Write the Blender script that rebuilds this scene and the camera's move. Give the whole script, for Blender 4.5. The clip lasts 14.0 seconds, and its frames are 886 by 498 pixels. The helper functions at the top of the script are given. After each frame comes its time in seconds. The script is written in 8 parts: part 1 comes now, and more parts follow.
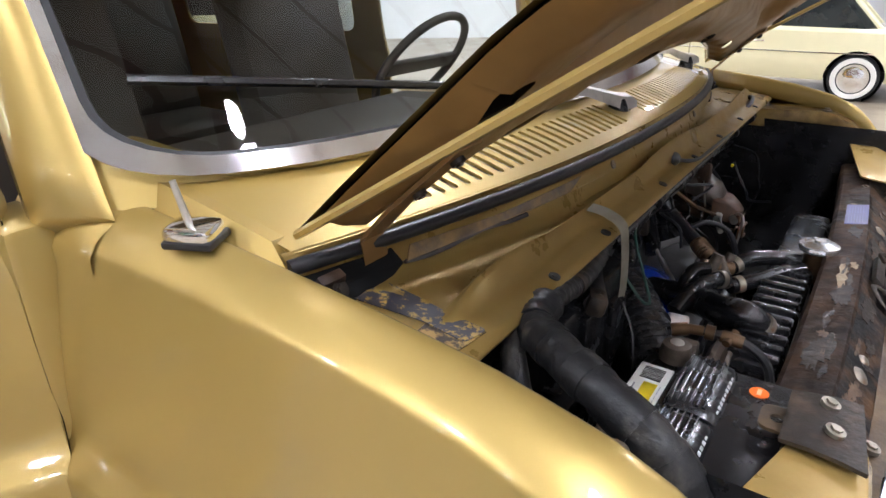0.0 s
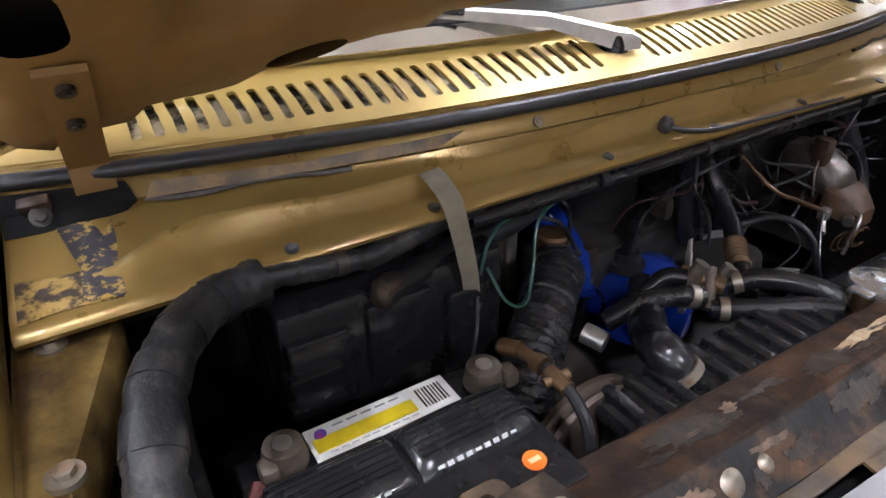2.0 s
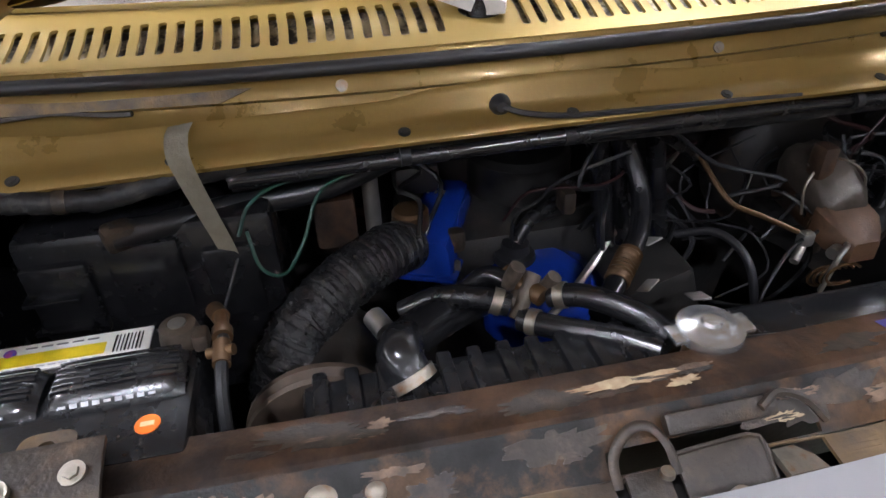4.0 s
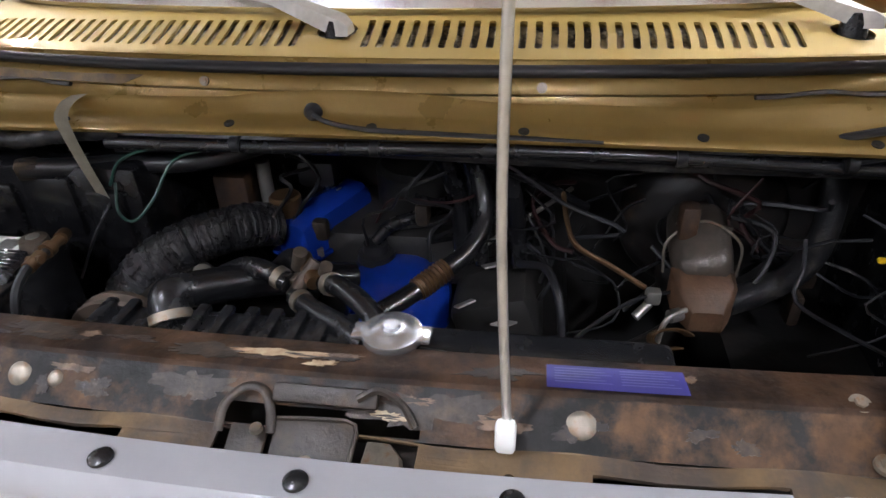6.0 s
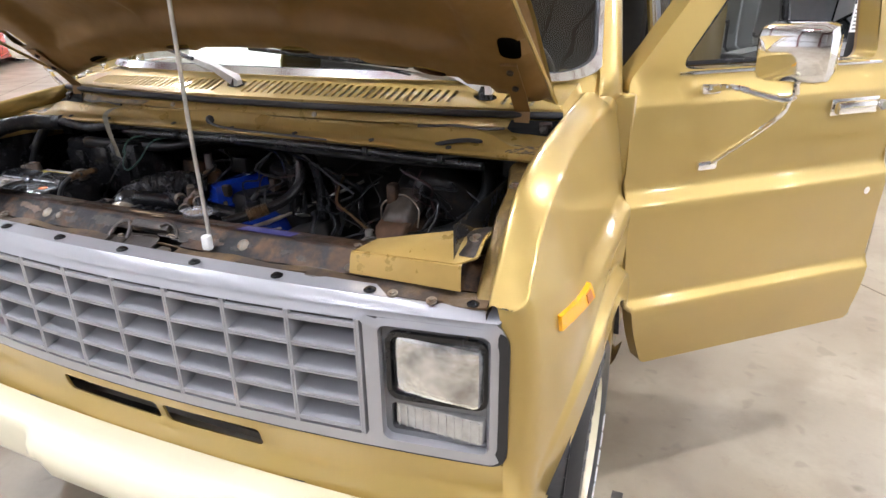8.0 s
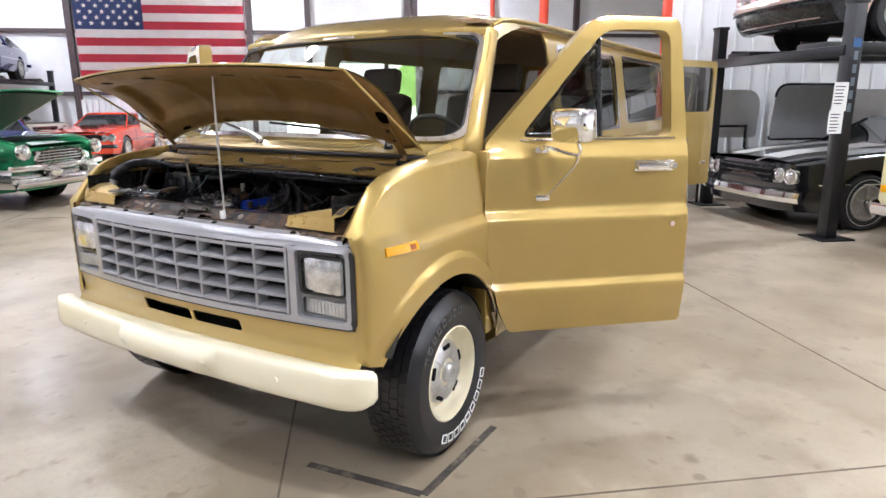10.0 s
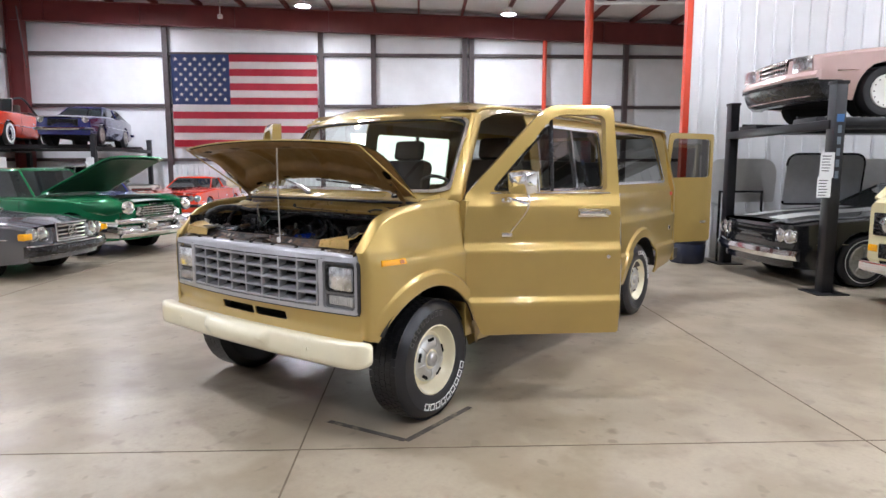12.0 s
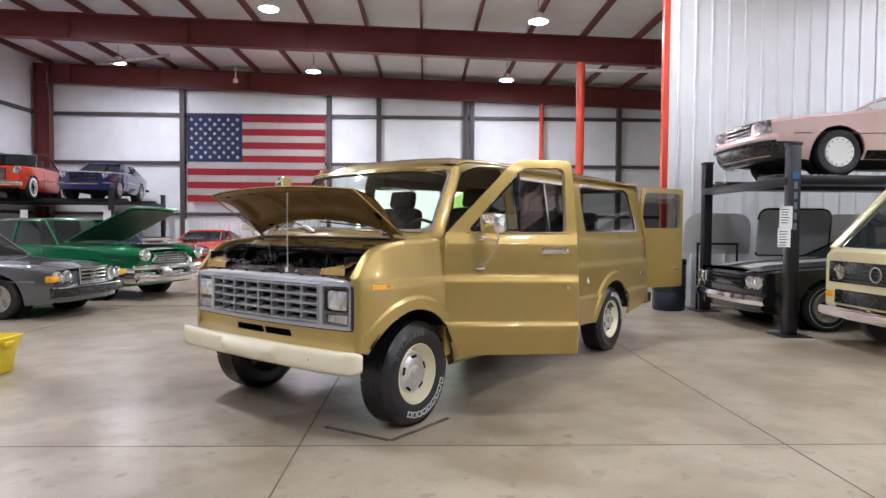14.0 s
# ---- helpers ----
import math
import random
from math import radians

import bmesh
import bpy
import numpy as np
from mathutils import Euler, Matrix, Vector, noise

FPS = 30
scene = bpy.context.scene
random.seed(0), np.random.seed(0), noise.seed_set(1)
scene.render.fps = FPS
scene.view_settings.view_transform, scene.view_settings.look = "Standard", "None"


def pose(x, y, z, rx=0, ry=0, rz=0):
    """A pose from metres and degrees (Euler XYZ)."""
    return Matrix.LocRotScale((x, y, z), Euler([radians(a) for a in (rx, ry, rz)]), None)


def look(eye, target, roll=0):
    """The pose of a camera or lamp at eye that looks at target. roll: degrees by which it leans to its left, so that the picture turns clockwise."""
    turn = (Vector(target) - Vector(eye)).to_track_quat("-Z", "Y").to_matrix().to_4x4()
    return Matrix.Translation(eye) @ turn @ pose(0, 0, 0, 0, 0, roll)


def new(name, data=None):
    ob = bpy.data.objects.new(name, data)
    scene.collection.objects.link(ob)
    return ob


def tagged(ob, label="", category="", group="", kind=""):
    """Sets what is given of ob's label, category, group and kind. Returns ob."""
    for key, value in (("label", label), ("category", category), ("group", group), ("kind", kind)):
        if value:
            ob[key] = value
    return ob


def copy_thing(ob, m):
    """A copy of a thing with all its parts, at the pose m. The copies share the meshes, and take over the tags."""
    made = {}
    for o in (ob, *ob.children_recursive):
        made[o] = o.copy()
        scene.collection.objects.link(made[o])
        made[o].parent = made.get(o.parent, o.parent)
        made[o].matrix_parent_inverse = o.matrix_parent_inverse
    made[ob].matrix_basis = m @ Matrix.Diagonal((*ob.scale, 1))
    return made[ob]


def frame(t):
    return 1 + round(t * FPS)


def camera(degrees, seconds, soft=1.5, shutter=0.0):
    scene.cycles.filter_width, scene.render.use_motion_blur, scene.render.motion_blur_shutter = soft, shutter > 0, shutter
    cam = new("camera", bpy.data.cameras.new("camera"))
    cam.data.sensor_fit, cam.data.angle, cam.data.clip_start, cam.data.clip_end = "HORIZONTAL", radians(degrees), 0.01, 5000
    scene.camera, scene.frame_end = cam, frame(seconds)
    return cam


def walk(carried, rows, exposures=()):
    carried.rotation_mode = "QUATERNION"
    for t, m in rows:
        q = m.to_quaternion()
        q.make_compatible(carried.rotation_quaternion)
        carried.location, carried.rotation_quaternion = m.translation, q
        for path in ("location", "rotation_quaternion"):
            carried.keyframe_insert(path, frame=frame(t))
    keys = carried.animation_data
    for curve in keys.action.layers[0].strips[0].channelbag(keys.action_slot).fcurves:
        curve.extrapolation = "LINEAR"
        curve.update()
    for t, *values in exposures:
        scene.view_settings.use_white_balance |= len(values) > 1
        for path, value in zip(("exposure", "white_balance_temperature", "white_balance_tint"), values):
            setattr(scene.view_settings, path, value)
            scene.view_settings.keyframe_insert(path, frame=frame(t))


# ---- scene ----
cam = camera(70.5, 14.0)
PATH = [
    (0, (-0.092, -1.221, 1.579), (-1.133, 0.287, 0.777), -0.3),
    (0.5, (0.031, -1.108, 1.578), (-1.166, 0.238, 0.709), -0.4),
    (1, (0.092, -0.978, 1.564), (-1.231, 0.205, 0.641), -0.6),
    (1.5, (0.135, -0.863, 1.56), (-1.267, 0.179, 0.585), -0.7),
    (2, (0.158, -0.75, 1.558), (-1.317, 0.14, 0.541), -0.7),
    (2.5, (0.192, -0.64, 1.558), (-1.33, 0.115, 0.502), -0.9),
    (3, (0.244, -0.538, 1.55), (-1.304, 0.117, 0.467), -0.9),
    (3.2, (0.258, -0.489, 1.553), (-1.297, 0.119, 0.451), -0.9),
    (5.3, (0.335, 0.026, 1.523), (-1.372, -0.136, 0.493), -3.5),
    (5.5, (0.343, 0.076, 1.524), (-1.362, -0.123, 0.499), -3.1),
    (6, (0.411, 0.217, 1.557), (-1.268, -0.06, 0.506), -1.8),
    (6.5, (0.502, 0.427, 1.574), (-1.184, 0.06, 0.564), -1.4),
    (6.6, (0.512, 0.522, 1.57), (-1.117, 0.022, 0.524), -1.1),
    (7, (0.622, 0.664, 1.577), (-1.08, 0.186, 0.64), -0.8),
    (7.5, (0.791, 0.901, 1.584), (-0.91, 0.283, 0.732), -0.8),
    (8, (0.956, 1.163, 1.587), (-0.746, 0.438, 0.828), -0.8),
    (8.2, (1.022, 1.285, 1.581), (-0.684, 0.525, 0.864), -0.6),
    (10.3, (1.846, 2.421, 1.529), (0.186, 1.384, 1.119), -0.3),
    (10.5, (1.952, 2.522, 1.526), (0.297, 1.464, 1.15), -0.2),
    (11, (2.141, 2.761, 1.519), (0.508, 1.647, 1.212), -0.2),
    (11.5, (2.265, 3.02, 1.508), (0.663, 1.856, 1.23), -0.1),
    (12, (2.391, 3.227, 1.506), (0.803, 2.036, 1.257), 0.0),
    (12.5, (2.553, 3.422, 1.468), (0.966, 2.222, 1.266), 0.2),
    (13, (2.655, 3.576, 1.434), (1.063, 2.377, 1.267), 0.3),
    (13.5, (2.762, 3.7, 1.412), (1.17, 2.496, 1.297), 0.4),
    (14, (2.86, 3.782, 1.393), (1.271, 2.57, 1.328), 0.4),
]
walk(cam, [(t, look(eye, target, roll)) for t, eye, target, roll in PATH], exposures=[(0, 0.75), (1.5, 1.09), (3.2, 1.12), (5.3, 1.02), (6.2, 1.0), (7.0, 0.97), (8.2, 1.05), (10.3, 0.76), (12, 0.47), (14, 0.25)])

# ---- light ----
world = bpy.data.worlds.new("world")
scene.world = world
world.use_nodes = True
wn = world.node_tree
sky = wn.nodes.new("ShaderNodeTexSky")
sky.sky_type, sky.sun_disc, sky.sun_elevation, sky.sun_rotation = "NISHITA", False, radians(40), radians(200)
wn.links.new(sky.outputs[0], wn.nodes["Background"].inputs[0])
wn.nodes["Background"].inputs[1].default_value = 0.15
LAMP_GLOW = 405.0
scene.view_settings.exposure = 0.0


# ---- materials ----
def mat(name, colour, rough=0.5, metal=0.0, vary=0.0, scale=8.0, bump=0.0, bscale=40.0, coat=0.0, colour2=None, mix_at=0.5, mix_scale=4.0, mix_soft=0.1, spec=0.5, alpha=None, trans=0.0, rvary=0.0, flake=0.0):
    m = bpy.data.materials.new(name)
    m.use_nodes = True
    nt = m.node_tree
    b = nt.nodes["Principled BSDF"]
    b.inputs["Roughness"].default_value = rough
    b.inputs["Metallic"].default_value = metal
    b.inputs["Specular IOR Level"].default_value = spec
    b.inputs["Coat Weight"].default_value = coat
    b.inputs["Coat Roughness"].default_value = 0.035
    b.inputs["Transmission Weight"].default_value = trans
    b.inputs["Base Color"].default_value = (*colour, 1)
    tc = nt.nodes.new("ShaderNodeTexCoord")

    def noise_tex(s, d=5.0, r=0.6):
        n = nt.nodes.new("ShaderNodeTexNoise")
        n.inputs["Scale"].default_value = s
        n.inputs["Detail"].default_value = d
        n.inputs["Roughness"].default_value = r
        nt.links.new(tc.outputs["Object"], n.inputs["Vector"])
        return n.outputs["Fac"]

    out = None
    if colour2 is not None:
        ramp = nt.nodes.new("ShaderNodeMapRange")
        ramp.inputs[1].default_value, ramp.inputs[2].default_value = mix_at - mix_soft, mix_at + mix_soft
        nt.links.new(noise_tex(mix_scale, 8, 0.65), ramp.inputs[0])
        mx = nt.nodes.new("ShaderNodeMix")
        mx.data_type = "RGBA"
        mx.inputs[6].default_value, mx.inputs[7].default_value = (*colour, 1), (*colour2, 1)
        nt.links.new(ramp.outputs[0], mx.inputs[0])
        out = mx.outputs[2]
    if vary:
        hs = nt.nodes.new("ShaderNodeHueSaturation")
        if out is None:
            hs.inputs["Color"].default_value = (*colour, 1)
        else:
            nt.links.new(out, hs.inputs["Color"])
        mr = nt.nodes.new("ShaderNodeMapRange")
        mr.inputs[3].default_value, mr.inputs[4].default_value = 1 - vary, 1 + vary
        mr.inputs[1].default_value, mr.inputs[2].default_value = 0.3, 0.7
        nt.links.new(noise_tex(scale, 6), mr.inputs[0])
        nt.links.new(mr.outputs[0], hs.inputs["Value"])
        out = hs.outputs[0]
    if out is not None:
        nt.links.new(out, b.inputs["Base Color"])
    if rvary:
        mr = nt.nodes.new("ShaderNodeMapRange")
        mr.inputs[3].default_value, mr.inputs[4].default_value = max(0.02, rough - rvary), min(1, rough + rvary)
        mr.inputs[1].default_value, mr.inputs[2].default_value = 0.3, 0.7
        nt.links.new(noise_tex(scale * 1.7, 6), mr.inputs[0])
        nt.links.new(mr.outputs[0], b.inputs["Roughness"])
    if bump:
        bp = nt.nodes.new("ShaderNodeBump")
        bp.inputs["Strength"].default_value = bump
        bp.inputs["Distance"].default_value = 0.004
        nt.links.new(noise_tex(bscale, 6), bp.inputs["Height"])
        nt.links.new(bp.outputs[0], b.inputs["Normal"])
    return m


def glow(name, colour, strength):
    m = bpy.data.materials.new(name)
    m.use_nodes = True
    b = m.node_tree.nodes["Principled BSDF"]
    b.inputs["Base Color"].default_value = (*colour, 1)
    b.inputs["Emission Color"].default_value = (*colour, 1)
    b.inputs["Emission Strength"].default_value = strength
    return m


def pane(name, tint, dark, rough=0.02, f0=0.05):
    """Thin window glass: a clear or tinted see-through with a gloss that grows towards grazing, alike from both sides."""
    m = bpy.data.materials.new(name)
    m.use_nodes = True
    nt = m.node_tree
    nt.nodes.remove(nt.nodes["Principled BSDF"])
    tr = nt.nodes.new("ShaderNodeBsdfTransparent")
    tr.inputs[0].default_value = (*[c * dark for c in tint], 1)
    gl = nt.nodes.new("ShaderNodeBsdfGlossy")
    gl.inputs["Roughness"].default_value = rough
    lw = nt.nodes.new("ShaderNodeLayerWeight")
    lw.inputs[0].default_value = 0.5
    pw = nt.nodes.new("ShaderNodeMath")
    pw.operation = "POWER"
    pw.inputs[1].default_value = 5.0
    ma = nt.nodes.new("ShaderNodeMath")
    ma.operation = "MULTIPLY_ADD"
    ma.inputs[1].default_value, ma.inputs[2].default_value = 1 - f0, f0
    nt.links.new(lw.outputs["Facing"], pw.inputs[0])
    nt.links.new(pw.outputs[0], ma.inputs[0])
    mx = nt.nodes.new("ShaderNodeMixShader")
    nt.links.new(ma.outputs[0], mx.inputs[0])
    nt.links.new(tr.outputs[0], mx.inputs[1])
    nt.links.new(gl.outputs[0], mx.inputs[2])
    nt.links.new(mx.outputs[0], nt.nodes["Material Output"].inputs[0])
    return m


GOLD = mat("gold_paint", (0.452, 0.318, 0.096), 0.39, 0.58, vary=0.04, scale=3, coat=1.0)
GOLD_IN = mat("gold_paint_inner", (0.43, 0.285, 0.085), 0.34, 0.3, vary=0.09, scale=9, bump=0.1, bscale=30, coat=0.25, rvary=0.12)
# Darker and browner than the body gold
HOODIN = mat("dark_brown_gold", (0.215, 0.12, 0.037), 0.5, 0.2, vary=0.18, scale=7, bump=0.08, bscale=50, coat=0.1, rvary=0.1)
CREAM = mat("cream_paint", (0.78, 0.72, 0.52), 0.28, 0, vary=0.03, scale=6, coat=0.6)
SILVER = mat("silver_plastic", (0.40, 0.40, 0.415), 0.30, 0.4, vary=0.04, scale=12, coat=0.2)
GRILLE = mat("grille_silver", (0.23, 0.235, 0.25), 0.42, 0.25, vary=0.06, scale=20)
CHROME = mat("chrome", (0.86, 0.86, 0.86), 0.07, 1.0, vary=0.03)
BRIGHT = mat("bright_trim", (0.84, 0.84, 0.85), 0.13, 1.0, vary=0.04, bump=0.05)
STEEL = mat("worn_steel", (0.52, 0.50, 0.46), 0.38, 0.85, vary=0.2, scale=30, bump=0.2, bscale=80)
BOLT = mat("bolt_steel", (0.30, 0.265, 0.215), 0.42, 0.8, vary=0.25, scale=60, colour2=(0.22, 0.12, 0.06), mix_at=0.6, mix_scale=60)
BLACK = mat("black_rubber", (0.016, 0.016, 0.018), 0.4, vary=0.2, scale=20, bump=0.15, bscale=60)
BLACKP = mat("black_plastic", (0.011, 0.011, 0.012), 0.24, vary=0.2, scale=14, bump=0.1, bscale=40, rvary=0.1)
SOOT = mat("sooty_black", (0.019, 0.018, 0.017), 0.48, vary=0.35, scale=12, bump=0.4, bscale=40, colour2=(0.034, 0.026, 0.021), mix_at=0.62, mix_scale=9)
HOSE = mat("dusty_hose", (0.013, 0.013, 0.014), 0.3, vary=0.3, scale=14, bump=0.3, bscale=50, colour2=(0.06, 0.055, 0.05), mix_at=0.66, mix_scale=18, mix_soft=0.06)
LOOM = mat("loom_grey", (0.013, 0.013, 0.014), 0.42, spec=0.3, vary=0.3, scale=25, bump=0.5, bscale=70, colour2=(0.065, 0.058, 0.050), mix_at=0.62, mix_scale=25)
RUST = mat("rusty_panel", (0.036, 0.026, 0.022), 0.52, 0.1, vary=0.5, scale=22, bump=0.5, bscale=60, colour2=(0.092, 0.050, 0.028), mix_at=0.49, mix_scale=9, mix_soft=0.09, rvary=0.15, spec=0.22)
RUSTB = mat("rusty_black_panel", (0.014, 0.013, 0.013), 0.55, 0.0, vary=0.5, scale=22, bump=0.5, bscale=50, colour2=(0.085, 0.045, 0.022), mix_at=0.53, mix_scale=15, mix_soft=0.07, rvary=0.12, spec=0.25)
GRIME = mat("oily_grime", (0.026, 0.019, 0.014), 0.48, 0.1, vary=0.4, scale=40, bump=0.5, bscale=60, colour2=(0.075, 0.050, 0.032), mix_at=0.6, mix_scale=30)
RUSTG = mat("rusty_gold_ledge", (0.125, 0.078, 0.036), 0.55, 0.1, vary=0.3, scale=16, bump=0.45, bscale=40, colour2=(0.055, 0.040, 0.030), mix_at=0.5, mix_scale=10, mix_soft=0.08)
BLUE = mat("engine_blue", (0.006, 0.032, 0.26), 0.2, 0, vary=0.15, scale=20, bump=0.1, coat=0.5)
BRASS = mat("brown_brass", (0.115, 0.066, 0.032), 0.42, 0.6, vary=0.3, scale=40, bump=0.25)
TYRE = mat("tyre_rubber", (0.011, 0.0115, 0.014), 0.33, vary=0.15, scale=20, bump=0.1, bscale=70)
WHITE = mat("white_paint", (0.80, 0.80, 0.77), 0.45, vary=0.03)
AMBER = mat("amber_lens", (0.84, 0.38, 0.006), 0.18, vary=0.06, coat=0.6)
PARK = mat("dull_ribbed_lens", (0.50, 0.49, 0.47), 0.22, 0.45, vary=0.2, scale=20, bump=0.3, bscale=60, coat=0.6)
LENS = mat("clear_lens", (0.66, 0.67, 0.68), 0.06, 0.95, vary=0.5, scale=16, bump=1.0, bscale=22, coat=1.0)
BARS = mat("grille_bar_silver", (0.35, 0.35, 0.362), 0.34, 0.3, vary=0.05, scale=20)
GLASS = pane("window_glass", (0.84, 0.90, 0.87), 0.86)
GLASS_DARK = pane("tinted_glass", (0.80, 0.84, 0.78), 0.40, f0=0.12)
GLASS_REAR = pane("dark_privacy_glass", (0.7, 0.66, 0.62), 0.22, f0=0.10)
LEDGE = mat("grimy_gold_ledge", (0.42, 0.28, 0.085), 0.36, 0.25, vary=0.12, scale=14, bump=0.25, bscale=40, colour2=(0.10, 0.058, 0.026), mix_at=0.53, mix_scale=9, mix_soft=0.10)
TRIM_TAN = mat("tan_vinyl", (0.30, 0.20, 0.10), 0.55, vary=0.12, scale=12, bump=0.2, bscale=90)
TRIM_DARK = mat("dark_vinyl", (0.045, 0.035, 0.028), 0.55, vary=0.2, scale=12, bump=0.2, bscale=90)
# Near-black used as painted-in shade for hollows, gaps and openings
DARK = mat("shade_black", (0.010, 0.010, 0.010), 0.8, spec=0.1)
RED = mat("red_paint", (0.62, 0.03, 0.02), 0.35, vary=0.06, coat=0.5)
REDP = mat("red_post_paint", (0.70, 0.07, 0.03), 0.4, vary=0.08, scale=3)
BEAM = mat("oxide_red_steel", (0.165, 0.032, 0.03), 0.5, 0.1, vary=0.12, scale=2, bump=0.1)
YELLOW = mat("yellow_plastic", (0.80, 0.60, 0.02), 0.4, vary=0.04)


def concrete():
    """Power-trowelled slab: broad tone drift, fine mottle, brown stains and small dark spots."""
    m = bpy.data.materials.new("polished_concrete")
    m.use_nodes = True
    nt = m.node_tree
    b = nt.nodes["Principled BSDF"]
    tc = nt.nodes.new("ShaderNodeTexCoord")

    def noise(scale, detail, lo, hi, rough=0.55, stretch=None):
        n = nt.nodes.new("ShaderNodeTexNoise")
        n.noise_dimensions = "2D"
        n.inputs["Scale"].default_value, n.inputs["Detail"].default_value, n.inputs["Roughness"].default_value = scale, detail, rough
        if stretch:
            mp = nt.nodes.new("ShaderNodeMapping")
            mp.inputs["Rotation"].default_value = (0, 0, radians(39))
            mp.inputs["Scale"].default_value = stretch
            nt.links.new(tc.outputs["Object"], mp.inputs[0])
            nt.links.new(mp.outputs[0], n.inputs["Vector"])
        else:
            nt.links.new(tc.outputs["Object"], n.inputs["Vector"])
        r = nt.nodes.new("ShaderNodeMapRange")
        r.interpolation_type = "SMOOTHSTEP"
        r.inputs[1].default_value, r.inputs[2].default_value = lo, hi
        nt.links.new(n.outputs["Fac"], r.inputs[0])
        return r.outputs[0]

    def blend(fac, a, colour, amount):
        k = nt.nodes.new("ShaderNodeMath")
        k.operation = "MULTIPLY"
        k.inputs[1].default_value = amount
        nt.links.new(fac, k.inputs[0])
        mx = nt.nodes.new("ShaderNodeMix")
        mx.data_type = "RGBA"
        nt.links.new(k.outputs[0], mx.inputs[0])
        if isinstance(a, tuple):
            mx.inputs[6].default_value = (*a, 1)
        else:
            nt.links.new(a, mx.inputs[6])
        mx.inputs[7].default_value = (*colour, 1)
        return mx.outputs[2]

    c = blend(noise(0.35, 3, 0.35, 0.65), (0.385, 0.328, 0.246), (0.31, 0.255, 0.18), 0.70)
    c = blend(noise(5.0, 3, 0.2, 0.8, 0.5), c, (0.42, 0.365, 0.275), 0.22)
    c = blend(noise(0.9, 1.5, 0.40, 0.80, 0.45), c, (0.20, 0.155, 0.102), 0.52)
    c = blend(noise(2.6, 5, 0.42, 0.80, 0.6), c, (0.185, 0.142, 0.094), 0.62)
    c = blend(noise(0.62, 4, 0.52, 0.57, 0.5), c, (0.220, 0.170, 0.112), 0.42)
    c = blend(noise(14.0, 4, 0.62, 0.70, 0.6), c, (0.19, 0.145, 0.10), 0.22)
    c = blend(noise(38.0, 3, 0.35, 0.75, 0.6), c, (0.26, 0.22, 0.165), 0.25)
    c = blend(noise(7.0, 2, 0.66, 0.76, 0.5), c, (0.15, 0.12, 0.085), 0.4)

    def stain(x, y, r, soft, wobble):
        """A dark patch with a ragged rim round x, y."""
        n = nt.nodes.new("ShaderNodeTexNoise")
        n.noise_dimensions = "2D"
        n.inputs["Scale"].default_value, n.inputs["Detail"].default_value = 2.2 / max(r, 0.2), 5
        nt.links.new(tc.outputs["Object"], n.inputs["Vector"])
        d = nt.nodes.new("ShaderNodeVectorMath")
        d.operation = "DISTANCE"
        d.inputs[1].default_value = (x, y, 0)
        nt.links.new(tc.outputs["Object"], d.inputs[0])
        a = nt.nodes.new("ShaderNodeMath")
        a.operation = "MULTIPLY_ADD"
        a.inputs[1].default_value, a.inputs[2].default_value = wobble, -0.5 * wobble
        nt.links.new(n.outputs["Fac"], a.inputs[0])
        q = nt.nodes.new("ShaderNodeMath")
        q.operation = "ADD"
        nt.links.new(d.outputs["Value"], q.inputs[0])
        nt.links.new(a.outputs[0], q.inputs[1])
        m_ = nt.nodes.new("ShaderNodeMapRange")
        m_.interpolation_type = "SMOOTHSTEP"
        m_.inputs[1].default_value, m_.inputs[2].default_value = r + soft, r - soft
        nt.links.new(q.outputs[0], m_.inputs[0])
        return m_.outputs[0]

    for x, y, r, soft, wob_, amount in ((-1.15, 1.72, 0.58, 0.12, 0.9, 0.26), (-0.2, -0.95, 0.5, 0.25, 0.9, 0.4), (0.5, -1.7, 0.7, 0.35, 1.2, 0.35), (1.3, 0.6, 0.8, 0.4, 1.3, 0.3), (-0.98, 1.92, 0.035, 0.02, 0.06, 0.7), (-1.12, 1.80, 0.022, 0.012, 0.05, 0.7), (-0.86, 1.98, 0.02, 0.01, 0.05, 0.6)):
        c = blend(stain(x, y, r, soft, wob_), c, (0.115, 0.085, 0.052), amount)
    nt.links.new(c, b.inputs["Base Color"])
    rr = nt.nodes.new("ShaderNodeMapRange")
    rr.inputs[3].default_value, rr.inputs[4].default_value = 0.28, 0.36
    nt.links.new(noise(1.8, 2, 0.3, 0.7, 0.45), rr.inputs[0])
    nt.links.new(rr.outputs[0], b.inputs["Roughness"])
    b.inputs["Specular IOR Level"].default_value = 0.45
    return m


CONCRETE = concrete()
INSUL = mat("white_insulation_facing", (0.88, 0.89, 0.90), 0.35, 0, vary=0.05, scale=1.3, bump=0.6, bscale=1.6)
RIBBED = mat("white_ribbed_steel", (0.80, 0.81, 0.81), 0.4, 0.0, vary=0.03, scale=2)
GIRT = mat("dark_girt", (0.075, 0.055, 0.055), 0.5, vary=0.2)


# ---- mesh helpers ----
def finish(name, bm, material, smooth=True, angle=40, nrm=None):
    me = bpy.data.meshes.new(name)
    bmesh.ops.recalc_face_normals(bm, faces=bm.faces)
    bm.to_mesh(me)
    bm.free()
    me.materials.append(material)
    if smooth:
        me.shade_smooth()
        me.set_sharp_from_angle(angle=radians(angle))
    if nrm:
        vn = []
        for v in me.vertices:
            q = nrm(v.co)
            vn.append(v.normal.copy() if q is None else (-q if q.dot(v.normal) < 0 else q))
        me.normals_split_custom_set_from_vertices(vn)
    return me


